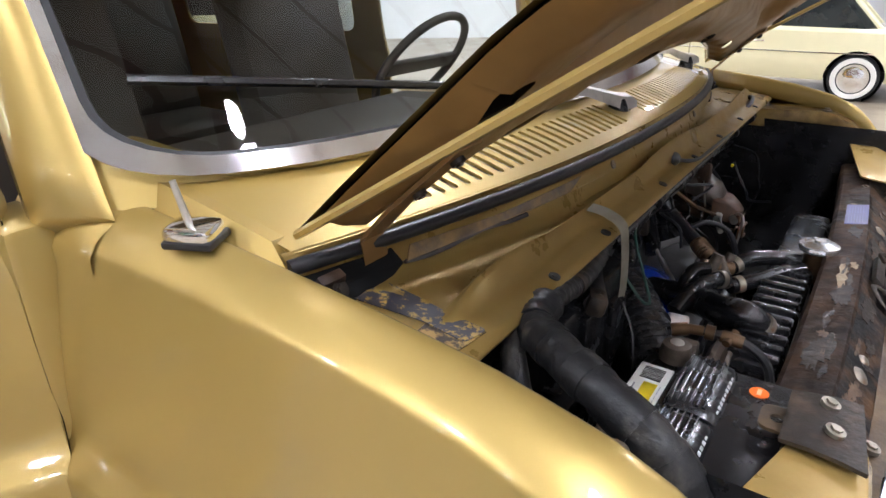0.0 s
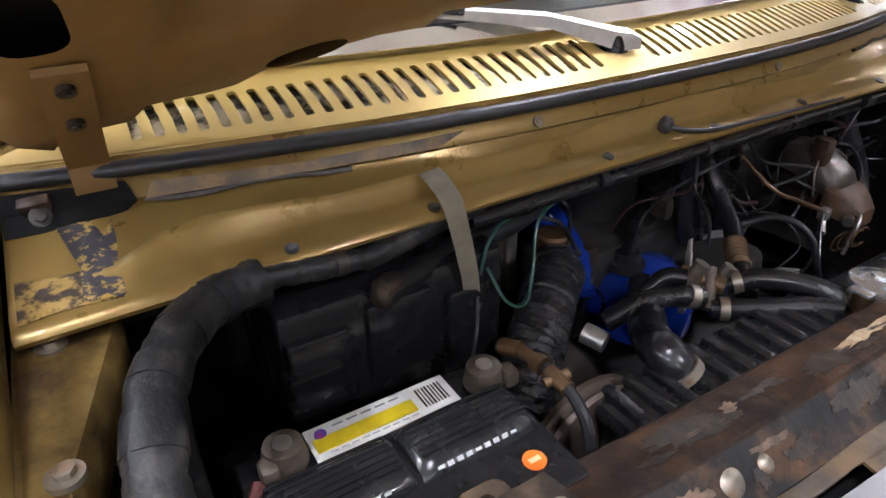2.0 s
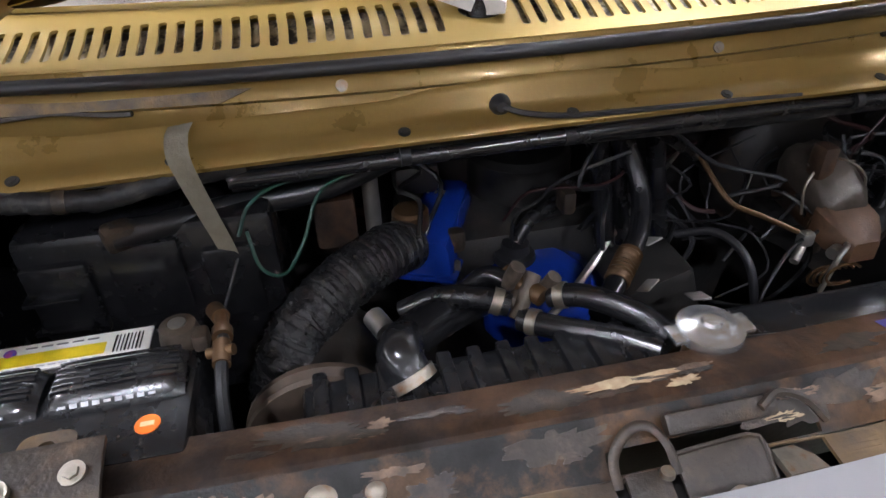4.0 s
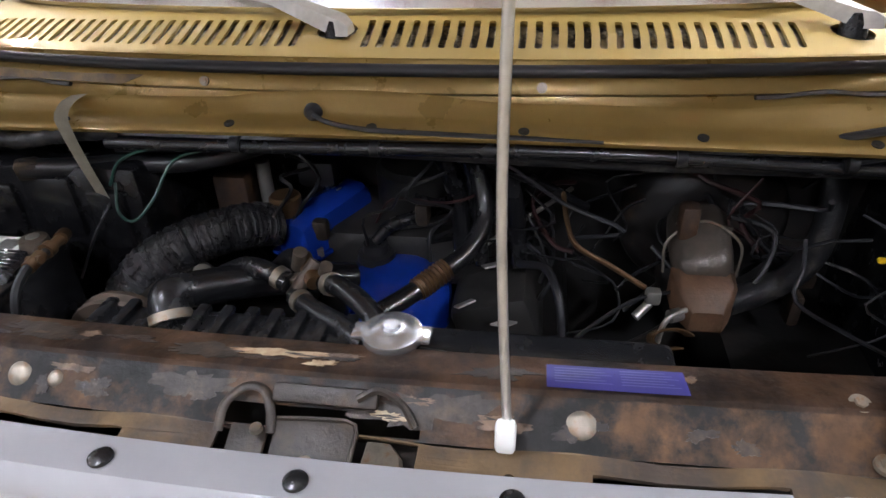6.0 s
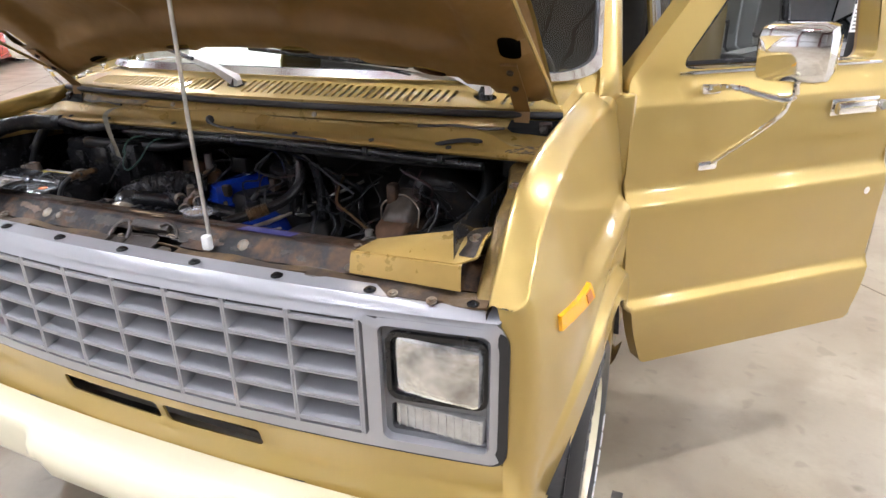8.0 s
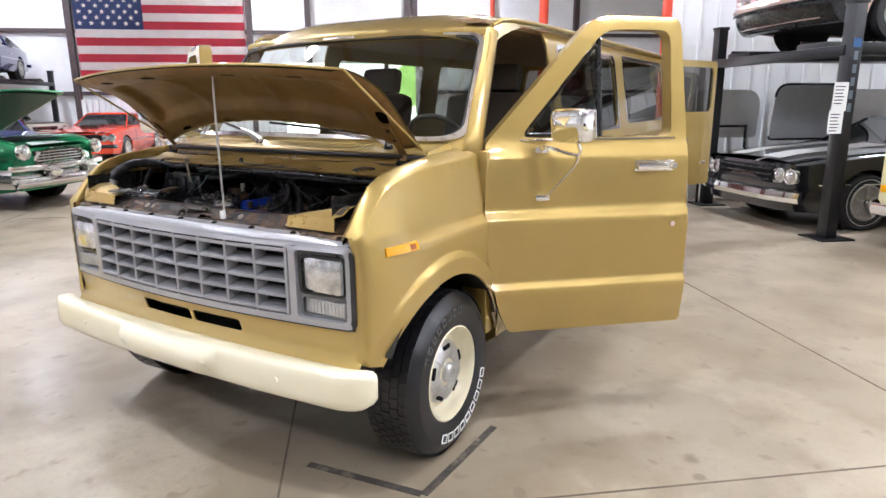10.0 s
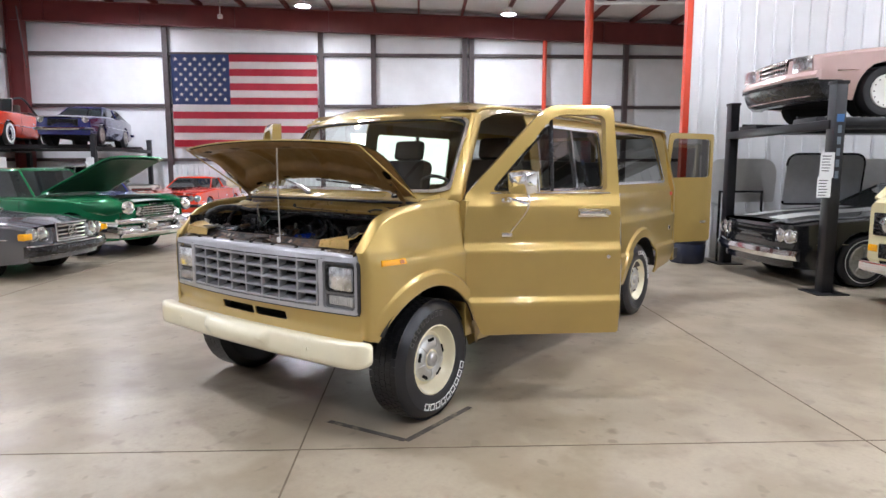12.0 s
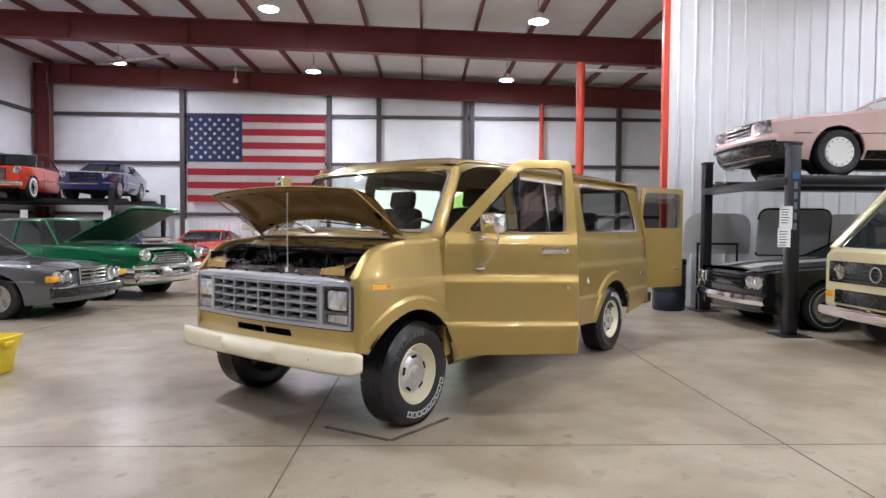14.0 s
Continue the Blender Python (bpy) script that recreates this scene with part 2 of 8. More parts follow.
def thing(name, label, category, group="", kind=""):
    return tagged(new(name), label, category, group, kind)


def part(name, bm, material, parent, label="", smooth=True, angle=40, nrm=None):
    ob = new(name, finish(name, bm, material, smooth, angle, nrm))
    ob.parent = parent
    return tagged(ob, label)


def solo(name, bm, material, label, category, group="", kind="", smooth=True, angle=40):
    return tagged(new(name, finish(name, bm, material, smooth, angle)), label, category, group, kind)


def box(bm, c, s, bevel=0.0, m=None, seg=2):
    r = bmesh.ops.create_cube(bm, size=1)
    vs = r["verts"]
    bmesh.ops.scale(bm, vec=s, verts=vs)
    if bevel:
        es = list({e for v in vs for e in v.link_edges})
        vs = list({v for f in bmesh.ops.bevel(bm, geom=es, offset=bevel, segments=seg, affect="EDGES", profile=0.5)["faces"] for v in f.verts} | {v for v in vs if v.is_valid})
    t = Matrix.Translation(c)
    bmesh.ops.transform(bm, matrix=(m @ t) if m is not None else t, verts=vs)
    return vs


def B(c, s, bevel=0.0, m=None):
    bm = bmesh.new()
    box(bm, c, s, bevel, m)
    return bm


def add_cyl(bm, p, q, r, r2=None, seg=20, caps=True):
    p, q = Vector(p), Vector(q)
    d = q - p
    res = bmesh.ops.create_cone(bm, cap_ends=caps, segments=seg, radius1=r, radius2=r if r2 is None else r2, depth=d.length)
    rot = d.to_track_quat("Z", "Y").to_matrix().to_4x4()
    bmesh.ops.transform(bm, matrix=Matrix.Translation((p + q) / 2) @ rot, verts=res["verts"])
    return res["verts"]


def C(p, q, r, r2=None, seg=20):
    bm = bmesh.new()
    add_cyl(bm, p, q, r, r2, seg)
    return bm


def smooth_path(pts, n=6):
    P = [Vector(p) for p in pts]
    if len(P) < 3:
        return P
    P = [2 * P[0] - P[1]] + P + [2 * P[-1] - P[-2]]
    out = []
    for i in range(1, len(P) - 2):
        a, b, c, d = P[i - 1:i + 3]
        for k in range(n):
            t = k / n
            out.append(0.5 * (2 * b + (c - a) * t + (2 * a - 5 * b + 4 * c - d) * t * t + (3 * b - a - 3 * c + d) * t ** 3))
    out.append(P[-2])
    return out


def tube(bm, pts, r, seg=10, n=6, flat=1.0, ridge=None):
    """Sweep a round section along a smooth line; ridge(s) scales the radius along the way."""
    L = smooth_path(pts, n)
    up = Vector((0.31, 0.17, 0.93))
    rings = []
    run = 0.0
    for i, p in enumerate(L):
        d = (L[min(i + 1, len(L) - 1)] - L[max(i - 1, 0)]).normalized()
        s = d.cross(up)
        s = s.normalized() if s.length > 1e-4 else Vector((1, 0, 0))
        u = s.cross(d).normalized()
        if i:
            run += (p - L[i - 1]).length
        rr = r if ridge is None else r * ridge(run)
        rings.append([bm.verts.new(p + s * rr * math.cos(a) + u * rr * flat * math.sin(a)) for a in [2 * math.pi * k / seg for k in range(seg)]])
    for a, b in zip(rings, rings[1:]):
        for k in range(seg):
            bm.faces.new((a[k], a[(k + 1) % seg], b[(k + 1) % seg], b[k]))
    bm.faces.new(rings[0])
    bm.faces.new(rings[-1][::-1])


def T(pts, r, seg=10, n=6, flat=1.0, ridge=None):
    bm = bmesh.new()
    tube(bm, pts, r, seg, n, flat, ridge)
    return bm


def loft(bm, rings, closed=True, cap=True):
    vs = [[bm.verts.new(p) for p in r] for r in rings]
    n = len(vs[0])
    for a, b in zip(vs, vs[1:]):
        for k in range(n if closed else n - 1):
            bm.faces.new((a[k], a[(k + 1) % n], b[(k + 1) % n], b[k]))
    if cap and closed:
        bm.faces.new(vs[0][::-1])
        bm.faces.new(vs[-1])
    return vs


def L(rings, closed=True, cap=True):
    bm = bmesh.new()
    loft(bm, rings, closed, cap)
    return bm


def lathe(bm, prof, axis="y", c=(0, 0, 0), seg=40):
    """prof: (radius, along) pairs turned round the axis through c."""
    rings = []
    for k in range(seg):
        a = 2 * math.pi * k / seg
        row = []
        for r, h in prof:
            x, y = r * math.cos(a), r * math.sin(a)
            v = {"y": (x, h, y), "z": (x, y, h), "x": (h, x, y)}[axis]
            row.append(bm.verts.new(Vector(v) + Vector(c)))
        rings.append(row)
    for k in range(seg):
        a, b = rings[k], rings[(k + 1) % seg]
        for i in range(len(prof) - 1):
            if prof[i][0] < 1e-6 and prof[i + 1][0] < 1e-6:
                continue
            bm.faces.new((a[i], a[i + 1], b[i + 1], b[i]))
    bmesh.ops.remove_doubles(bm, verts=bm.verts, dist=1e-5)


def R(prof, axis="y", c=(0, 0, 0), seg=40):
    bm = bmesh.new()
    lathe(bm, prof, axis, c, seg)
    return bm


def inside(p, poly):
    x, y = p
    res = False
    n = len(poly)
    for i in range(n):
        x1, y1 = poly[i]
        x2, y2 = poly[i - 1]
        if (y1 > y) != (y2 > y) and x < (x2 - x1) * (y - y1) / (y2 - y1) + x1:
            res = not res
    return res


def dense(poly, step):
    out = []
    n = len(poly)
    for i in range(n):
        a, b = Vector(poly[i]), Vector(poly[(i + 1) % n])
        k = max(1, int(math.ceil((b - a).length / step)))
        out += [tuple(a.lerp(b, j / k)) for j in range(k)]
    return out


def skin(outer, holes, place, step=0.05, thick=0.0, bm=None, levels=None, extra=()):
    """A sheet cut out of a 2D outline with holes, laid on a surface by place(a, b); thick: metres along the normals."""
    from mathutils.geometry import delaunay_2d_cdt
    loops = [dense(outer, step)] + [dense(h, step) for h in holes]
    pts, edges = [], []
    for lp in loops:
        s = len(pts)
        pts += [Vector(p) for p in lp]
        edges += [(s + i, s + (i + 1) % len(lp)) for i in range(len(lp))]
    xs, ys = [p[0] for p in loops[0]], [p[1] for p in loops[0]]
    for lv in levels or ():
        x = min(xs) + 0.01
        while x < max(xs):
            if inside((x, lv), loops[0]) and not any(inside((x, lv), h) for h in loops[1:]) and min((p - Vector((x, lv))).length for p in pts) > 0.006:
                pts.append(Vector((x, lv)))
            x += step * 0.8
    for q in extra:
        if inside(q, loops[0]) and not any(inside(q, h) for h in loops[1:]) and min((p - Vector(q)).length for p in pts) > 0.005:
            pts.append(Vector(q))
    allp = np.array([tuple(p) for p in pts])
    y = min(ys) + step / 2
    row = 0
    while y < max(ys):
        x = min(xs) + step * (0.5 if row % 2 else 0.95)
        while x < max(xs):
            if inside((x, y), loops[0]) and not any(inside((x, y), h) for h in loops[1:]):
                if np.min(np.hypot(allp[:, 0] - x, allp[:, 1] - y)) > 0.55 * step:
                    pts.append(Vector((x, y)))
            x += step
        y += step * 0.87
        row += 1
    v2, _, f2, *_ = delaunay_2d_cdt(pts, edges, [], 0, 1e-6)
    own = bm is None
    if own:
        bm = bmesh.new()
    vs = [bm.verts.new(place(p[0], p[1])) for p in v2]
    made = []
    for f in f2:
        c = (sum(v2[i][0] for i in f) / len(f), sum(v2[i][1] for i in f) / len(f))
        if inside(c, loops[0]) and not any(inside(c, h) for h in loops[1:]):
            made.append(bm.faces.new([vs[i] for i in f]))
    bmesh.ops.delete(bm, geom=[v for v in vs if not v.link_faces], context="VERTS")
    if thick:
        bmesh.ops.recalc_face_normals(bm, faces=made)
        bmesh.ops.solidify(bm, geom=made, thickness=thick)
    return bm


def rrect(x0, y0, x1, y1, r, n=5):
    out = []
    for cx, cy, a0 in ((x1 - r, y1 - r, 0), (x0 + r, y1 - r, 90), (x0 + r, y0 + r, 180), (x1 - r, y0 + r, 270)):
        out += [(cx + r * math.cos(radians(a0 + 90 * k / n)), cy + r * math.sin(radians(a0 + 90 * k / n))) for k in range(n + 1)]
    return out


def rounded(poly, r, n=5):
    """Round the corners of a 2D outline; r: one radius or one for each corner."""
    out = []
    m = len(poly)
    for i in range(m):
        rr = r[i] if isinstance(r, (list, tuple)) else r
        p, a, b = Vector(poly[i]), Vector(poly[i - 1]), Vector(poly[(i + 1) % m])
        da, db = (a - p).normalized(), (b - p).normalized()
        rr = min(rr, 0.49 * (a - p).length, 0.49 * (b - p).length)
        p0, p1 = p + da * rr, p + db * rr
        for k in range(n + 1):
            t = k / n
            out.append(tuple((1 - t) ** 2 * p0 + 2 * t * (1 - t) * p + t * t * p1))
    return out


def oval(cx, cy, rx, ry, n=20, tilt=0.0):
    c, s = math.cos(tilt), math.sin(tilt)
    return [(cx + rx * math.cos(a) * c - ry * math.sin(a) * s, cy + rx * math.cos(a) * s + ry * math.sin(a) * c) for a in [2 * math.pi * k / n for k in range(n)]]


def lerp_tab(tab, x):
    if x <= tab[0][0]:
        return tab[0][1]
    for (a, b), (c, d) in zip(tab, tab[1:]):
        if x <= c:
            return b + (d - b) * (x - a) / (c - a)
    return tab[-1][1]


def bolt_head(bm, p, n, r=0.009, h=0.007):
    p, n = Vector(p), Vector(n).normalized()
    add_cyl(bm, p - n * 0.003, p + n * 0.002, r * 1.7, seg=18)
    add_cyl(bm, p, p + n * h, r, seg=6)


# building frame: u runs out from the flag wall, v along it
TURN_B = pose(0, 0, 0, 0, 0, 39)


def bp(u, v, z):
    return TURN_B @ Vector((u, v, z))

# ---- building ----
def bbox(u0, u1, v0, v1, z0, z1, bevel=0.0):
    return B(((u0 + u1) / 2, (v0 + v1) / 2, (z0 + z1) / 2), (u1 - u0, v1 - v0, z1 - z0), bevel, TURN_B)


U0, U1, V0, V1 = -20.6, 21.0, -14.0, 17.0


def roof_z(v):
    return 7.75 - 0.03 * (v + 11.0)


floor = solo("floor", bbox(U0 - 1, U1 + 1, V0 - 1, V1 + 1, -0.2, 0.0), CONCRETE, "polished tan concrete floor with joints and faint stains", "floor", kind="structure", smooth=False)
JOINT = mat("joint_shadow", (0.13, 0.10, 0.07), 0.8, vary=0.4, scale=3)
joints_u = [-13.2, -6.55, 0.62, 7.0, 13.6]
joints_v = [-10.6, -4.05, 0.345, 3.5, 9.2]
for ju in joints_u:
    ob = part("floor_joint", bbox(ju - 0.005, ju + 0.005, V0, V1, -0.01, 0.0012), JOINT, floor, smooth=False)
for jv in joints_v:
    ob = part("floor_joint", bbox(U0, U1, jv - 0.005, jv + 0.005, -0.01, 0.0016), JOINT, floor, smooth=False)

# flag wall with girts and an open overhead door behind the van
DOOR_V0, DOOR_V1, DOOR_Z = -1.6, 3.0, 2.9


def wall_skin(outer, holes, at_u, thick):
    return skin(outer, holes, lambda v, z: bp(at_u, v, z), step=1.5, thick=thick)


wn1 = solo("wall_north", wall_skin([(V0, 0), (V1, 0), (V1, roof_z(V1)), (V0, roof_z(V0))], [[(DOOR_V0, 0.02), (DOOR_V1, 0.02), (DOOR_V1, DOOR_Z), (DOOR_V0, DOOR_Z)]], U0, 0.15), INSUL, "white vinyl-faced insulated metal building wall", "wall", kind="structure", smooth=False)
for gz in (1.9, 3.9, 5.78):
    for a, b in (((V0, DOOR_V0 - 0.1), (DOOR_V1 + 0.1, V1)) if gz < DOOR_Z else ((V0, V1),)):
        part("girt", bbox(U0 + 0.16, U0 + 0.28, a, b, gz - 0.06, gz + 0.06), GIRT, wn1, smooth=False)
for cv in (-8.35, -2.65, -0.7, 2.72, 2.98, 8.85):
    part("wall_column", bbox(U0 + 0.17, U0 + 0.36, cv - 0.09, cv + 0.09, 0 if not DOOR_V0 < cv < DOOR_V1 else DOOR_Z, roof_z(cv) - 0.6), GIRT, wn1, smooth=False)
for a, b, z0, z1 in ((-8.5, -5.2, 0, 1.7), (-5.1, DOOR_V0, 0, 1.7)):
    bm = bmesh.new()
    k = a
    while k < b - 0.1:
        box(bm, (U0 + 0.31, k + 0.1, (z0 + z1) / 2), (0.05, 0.13, z1 - z0), 0, TURN_B)
        k += 0.2
    part("lower_liner", bm, RIBBED, wn1, "white ribbed liner panel", smooth=False)
ww = solo("wall_west", bbox(U0, U1, V0 - 0.15, V0, 0, roof_z(V0) + 0.2), INSUL, "white vinyl-faced side wall with dark girts", "wall", kind="structure", smooth=False)
for gz in (1.9, 3.9, 5.78):
    part("girt", bbox(U0 + 0.3, U1, V0, V0 + 0.12, gz - 0.06, gz + 0.06), GIRT, ww, smooth=False)
solo("wall_east", bbox(U0, U1, V1, V1 + 0.15, 0, roof_z(V1) + 0.6), INSUL, "white insulated side wall behind the partition", "wall", kind="structure", smooth=False)
solo("wall_south", bbox(U1, U1 + 0.15, V0, V1, 0, 8.4), INSUL, "white insulated end wall of the hall", "wall", kind="structure", smooth=False)

# partition of ribbed steel behind the lift
PU, PV = -6.75, 5.55
part_wall = solo("wall_partition", bbox(PU - 0.1, PU, PV, V1, 0, roof_z(PV) - 0.02), RIBBED, "white ribbed steel partition wall", "wall", kind="structure", smooth=False)
for k in range(38):
    v = PV + 0.18 + 0.305 * k
    part("rib", bbox(PU, PU + 0.032, v - 0.028, v + 0.028, 0, roof_z(v) - 0.1, 0.008), RIBBED, part_wall)
part("corner_post", bbox(PU - 0.1, PU + 0.02, PV - 0.1, PV, 0, roof_z(PV) - 0.05), REDP, part_wall, "red painted corner post", smooth=False)

# roof: white facing, purlins along u, tapered beams along v
bm = bmesh.new()
for z0, z1 in ((0.0, 0.12),):
    loft(bm, [[bp(u, V0 - 0.15, roof_z(V0) + z0), bp(u, V1 + 0.15, roof_z(V1) + z0), bp(u, V1 + 0.15, roof_z(V1) + z1), bp(u, V0 - 0.15, roof_z(V0) + z1)] for u in (U0 - 0.15, U1 + 0.15)])
ceiling = solo("ceiling", bm, INSUL, "white insulated roof lining above red purlins", "ceiling", kind="structure", smooth=False)
v = V0 + 0.6
while v < V1:
    part("purlin", bbox(U0, U1, v - 0.035, v + 0.035, roof_z(v) - 0.2, roof_z(v)), BEAM, ceiling, smooth=False)
    v += 1.6
BEAMS = [-20.1, -13.9, -7.0, -0.1, 6.8, 13.7]
for u in BEAMS:
    bm = bmesh.new()
    for du, z0, z1 in ((0.012, -0.72, 0.0), (0.13, -0.75, -0.725), (0.13, -0.02, 0.0)):
        loft(bm, [[bp(u - du, v, roof_z(v) - 0.2 + z0), bp(u + du, v, roof_z(v) - 0.2 + z0), bp(u + du, v, roof_z(v) - 0.2 + z1), bp(u - du, v, roof_z(v) - 0.2 + z1)] for v in (V0 + 0.3, V1)])
    for k in range(9):
        v = V0 + 3.4 * k + 1.5
        box(bm, (u + 0.06, v, roof_z(v) - 0.56), (0.09, 0.014, 0.7), 0, TURN_B)
    solo("roof_beam", bm, BEAM, "oxide-red steel roof beam", "beam", "roof beams", "structure", smooth=False)
    bm = bmesh.new()
    zt = roof_z(V0) - 0.2
    box(bm, (u, V0 + 0.45, zt / 2), (0.02, 0.55, zt), 0, TURN_B)
    box(bm, (u, V0 + 0.17, zt / 2), (0.3, 0.025, zt), 0, TURN_B)
    box(bm, (u, V0 + 0.73, zt / 2), (0.3, 0.025, zt), 0, TURN_B)
    solo("wall_column", bm, BEAM, "oxide-red steel column against the side wall", "column", "side columns", "structure", smooth=False)
for u, r in ((-13.9, 0.12), (-20.1, 0.08)):
    solo("support_post", C(bp(u, 5.7, 0), bp(u, 5.7, roof_z(5.7) - 0.95), r, seg=24), REDP, "tall round red steel support post", "post", "support posts", "structure")
solo("pipe", T([bp(-13.6, 5.8, 6.0), bp(-13.6, 8.4, 6.02)], 0.05), WHITE, "white pipe running between posts high up", "pipe", kind="structure")
solo("corner_brace", T([bp(-20.0, -13.2, 5.2), bp(-17.0, -11.6, 6.6)], 0.02), GIRT, "thin dark diagonal brace rod under the roof", "brace", kind="structure")
solo("heater_pipe", T([bp(-17.2, -9.9, 6.9), bp(-15.4, -6.9, 6.75)], 0.05), STEEL, "slender grey tube heater hung under the roof", "heater")
solo("ceiling_fan", R([(0, 0), (0.09, 0), (0.09, 0.12), (0.02, 0.14), (0.02, 0.6), (0, 0.6)], "z", bp(-19, -5.9, 6.75), 16), WHITE, "small white fan motor hung from the roof", "fan")

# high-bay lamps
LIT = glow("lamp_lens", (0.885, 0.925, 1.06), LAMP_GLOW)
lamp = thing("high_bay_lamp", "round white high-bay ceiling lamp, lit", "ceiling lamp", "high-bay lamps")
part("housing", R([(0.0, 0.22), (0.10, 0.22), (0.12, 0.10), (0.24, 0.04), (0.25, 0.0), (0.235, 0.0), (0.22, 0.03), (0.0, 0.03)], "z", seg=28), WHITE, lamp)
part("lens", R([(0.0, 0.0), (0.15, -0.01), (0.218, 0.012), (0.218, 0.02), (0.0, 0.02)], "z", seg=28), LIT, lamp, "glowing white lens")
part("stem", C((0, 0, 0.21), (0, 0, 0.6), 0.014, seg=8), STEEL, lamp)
# Rows at u 0.2 and 6.4 are unseen, shifted to light the cowl
LAMPS = [(u, v) for u in (-17.4, -11.2, -5.0, 0.2, 6.4) for v in (-9.4, -2.75, 3.95)]
# Unseen lamps added off the grid to brighten the fender and partition side
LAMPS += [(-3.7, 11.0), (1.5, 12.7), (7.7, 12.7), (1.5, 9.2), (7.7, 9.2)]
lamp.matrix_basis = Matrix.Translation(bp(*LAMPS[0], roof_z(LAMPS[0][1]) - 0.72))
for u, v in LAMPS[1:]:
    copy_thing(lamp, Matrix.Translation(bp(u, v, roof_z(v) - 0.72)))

# daylight outside the overhead door: sheet and bush glow in place of sunlight
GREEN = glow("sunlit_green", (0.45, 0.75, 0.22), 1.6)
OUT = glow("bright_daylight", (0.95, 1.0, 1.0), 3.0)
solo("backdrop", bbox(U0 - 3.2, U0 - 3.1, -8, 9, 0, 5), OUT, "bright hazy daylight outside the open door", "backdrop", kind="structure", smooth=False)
HEDGE = [(2.4, 1.4), (6.6, 1.4)] + [(6.6 - 0.3 * k, 2.95 + 0.35 * math.sin(1.7 * k) + 0.2 * math.sin(4.1 * k)) for k in range(15)]
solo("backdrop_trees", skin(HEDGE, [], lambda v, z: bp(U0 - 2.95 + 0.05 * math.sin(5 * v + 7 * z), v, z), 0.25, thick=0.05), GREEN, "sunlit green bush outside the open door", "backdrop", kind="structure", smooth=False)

# flag
FV0, FV1, FZ0, FZ1 = -8.12, -2.78, 2.38, 5.74
FR = mat("flag_red", (0.52, 0.035, 0.06), 0.7, vary=0.06, scale=3, bump=0.2, bscale=4)
FW = mat("flag_white", (0.72, 0.66, 0.63), 0.7, vary=0.05, scale=3, bump=0.2, bscale=4)
FB = mat("flag_blue", (0.035, 0.055, 0.16), 0.7, vary=0.08, scale=3, bump=0.2, bscale=4)
flag = thing("flag", "large red and white striped cloth flag with starred blue canton", "flag")


def cloth(v0, v1, z0, z1, du=0.0):
    bm = bmesh.new()
    n = max(2, int((v1 - v0) / 0.2))
    rows = []
    for z in (z0, z1):
        rows.append([bp(U0 + 0.42 + du + 0.015 * math.sin(2.1 * (v0 + (v1 - v0) * k / n)), v0 + (v1 - v0) * k / n, z) for k in range(n + 1)])
    loft(bm, rows, closed=False)
    bmesh.ops.solidify(bm, geom=list(bm.faces), thickness=0.006)
    return bm


sh = (FZ1 - FZ0) / 13
for i in range(13):
    z1 = FZ1 - sh * i
    part("stripe", cloth(FV0 if i > 6 else FV0 + 2.12, FV1, z1 - sh, z1), FW if i % 2 else FR, flag)
part("canton", cloth(FV0, FV0 + 2.12, FZ1 - 7 * sh, FZ1), FB, flag)
star_me = None
for r in range(9):
    for c in range(6 if r % 2 == 0 else 5):
        cv = FV0 + 2.12 * (1 + 2 * c + (r % 2)) / 12
        cz = FZ1 - 7 * sh * (r + 1) / 10
        if star_me is None:
            bm = bmesh.new()
            ring = [(0, (0.085 if k % 2 == 0 else 0.034) * math.sin(math.pi / 2 + k * math.pi / 5), (0.085 if k % 2 == 0 else 0.034) * math.cos(math.pi / 2 + k * math.pi / 5)) for k in range(10)]
            loft(bm, [[Vector((x, z, y)) for x, y, z in ring], [Vector((0.006, z, y)) for x, y, z in ring]])
            star_me = finish("star", bm, FW, False)
        ob = new("star", star_me)
        ob.parent = flag
        ob.matrix_basis = Matrix.Translation(bp(U0 + 0.445, cv, cz)) @ TURN_B.to_3x3().to_4x4()

# floor tape marks
TAPE = mat("dark_tape", (0.055, 0.047, 0.04), 0.6, vary=0.5, scale=9, colour2=(0.22, 0.18, 0.13), mix_at=0.6, mix_scale=14)
for a, b in (((-0.10, 0.50), (-0.17, 1.04)), ((-0.17, 1.05), (-0.80, 1.05))):
    d = (Vector(b) - Vector(a)).normalized()
    n = Vector((-d.y, d.x)) * 0.018
    ring = [Vector((*(Vector(p) + s * n), z)) for p, s, z in ((a, 1, 0.0005), (a, -1, 0.0005), (a, -1, 0.003), (a, 1, 0.003))]
    ring2 = [Vector((*(Vector(p) + s * n), z)) for p, s, z in ((b, 1, 0.0005), (b, -1, 0.0005), (b, -1, 0.003), (b, 1, 0.003))]
    solo("floor_tape", L([ring, ring2]), TAPE, "worn strip of dark tape on the concrete", "tape", "floor tape marks", smooth=False)

# ---- the gold van: x forward, y to its driver's side, nose at x = 0 ----
van = thing("van", "gold full-size passenger van, hood raised and doors open", "van")
AXLE_F, AXLE_R, HUB_Z, ARCH = -0.54, -4.045, 0.368, 0.455
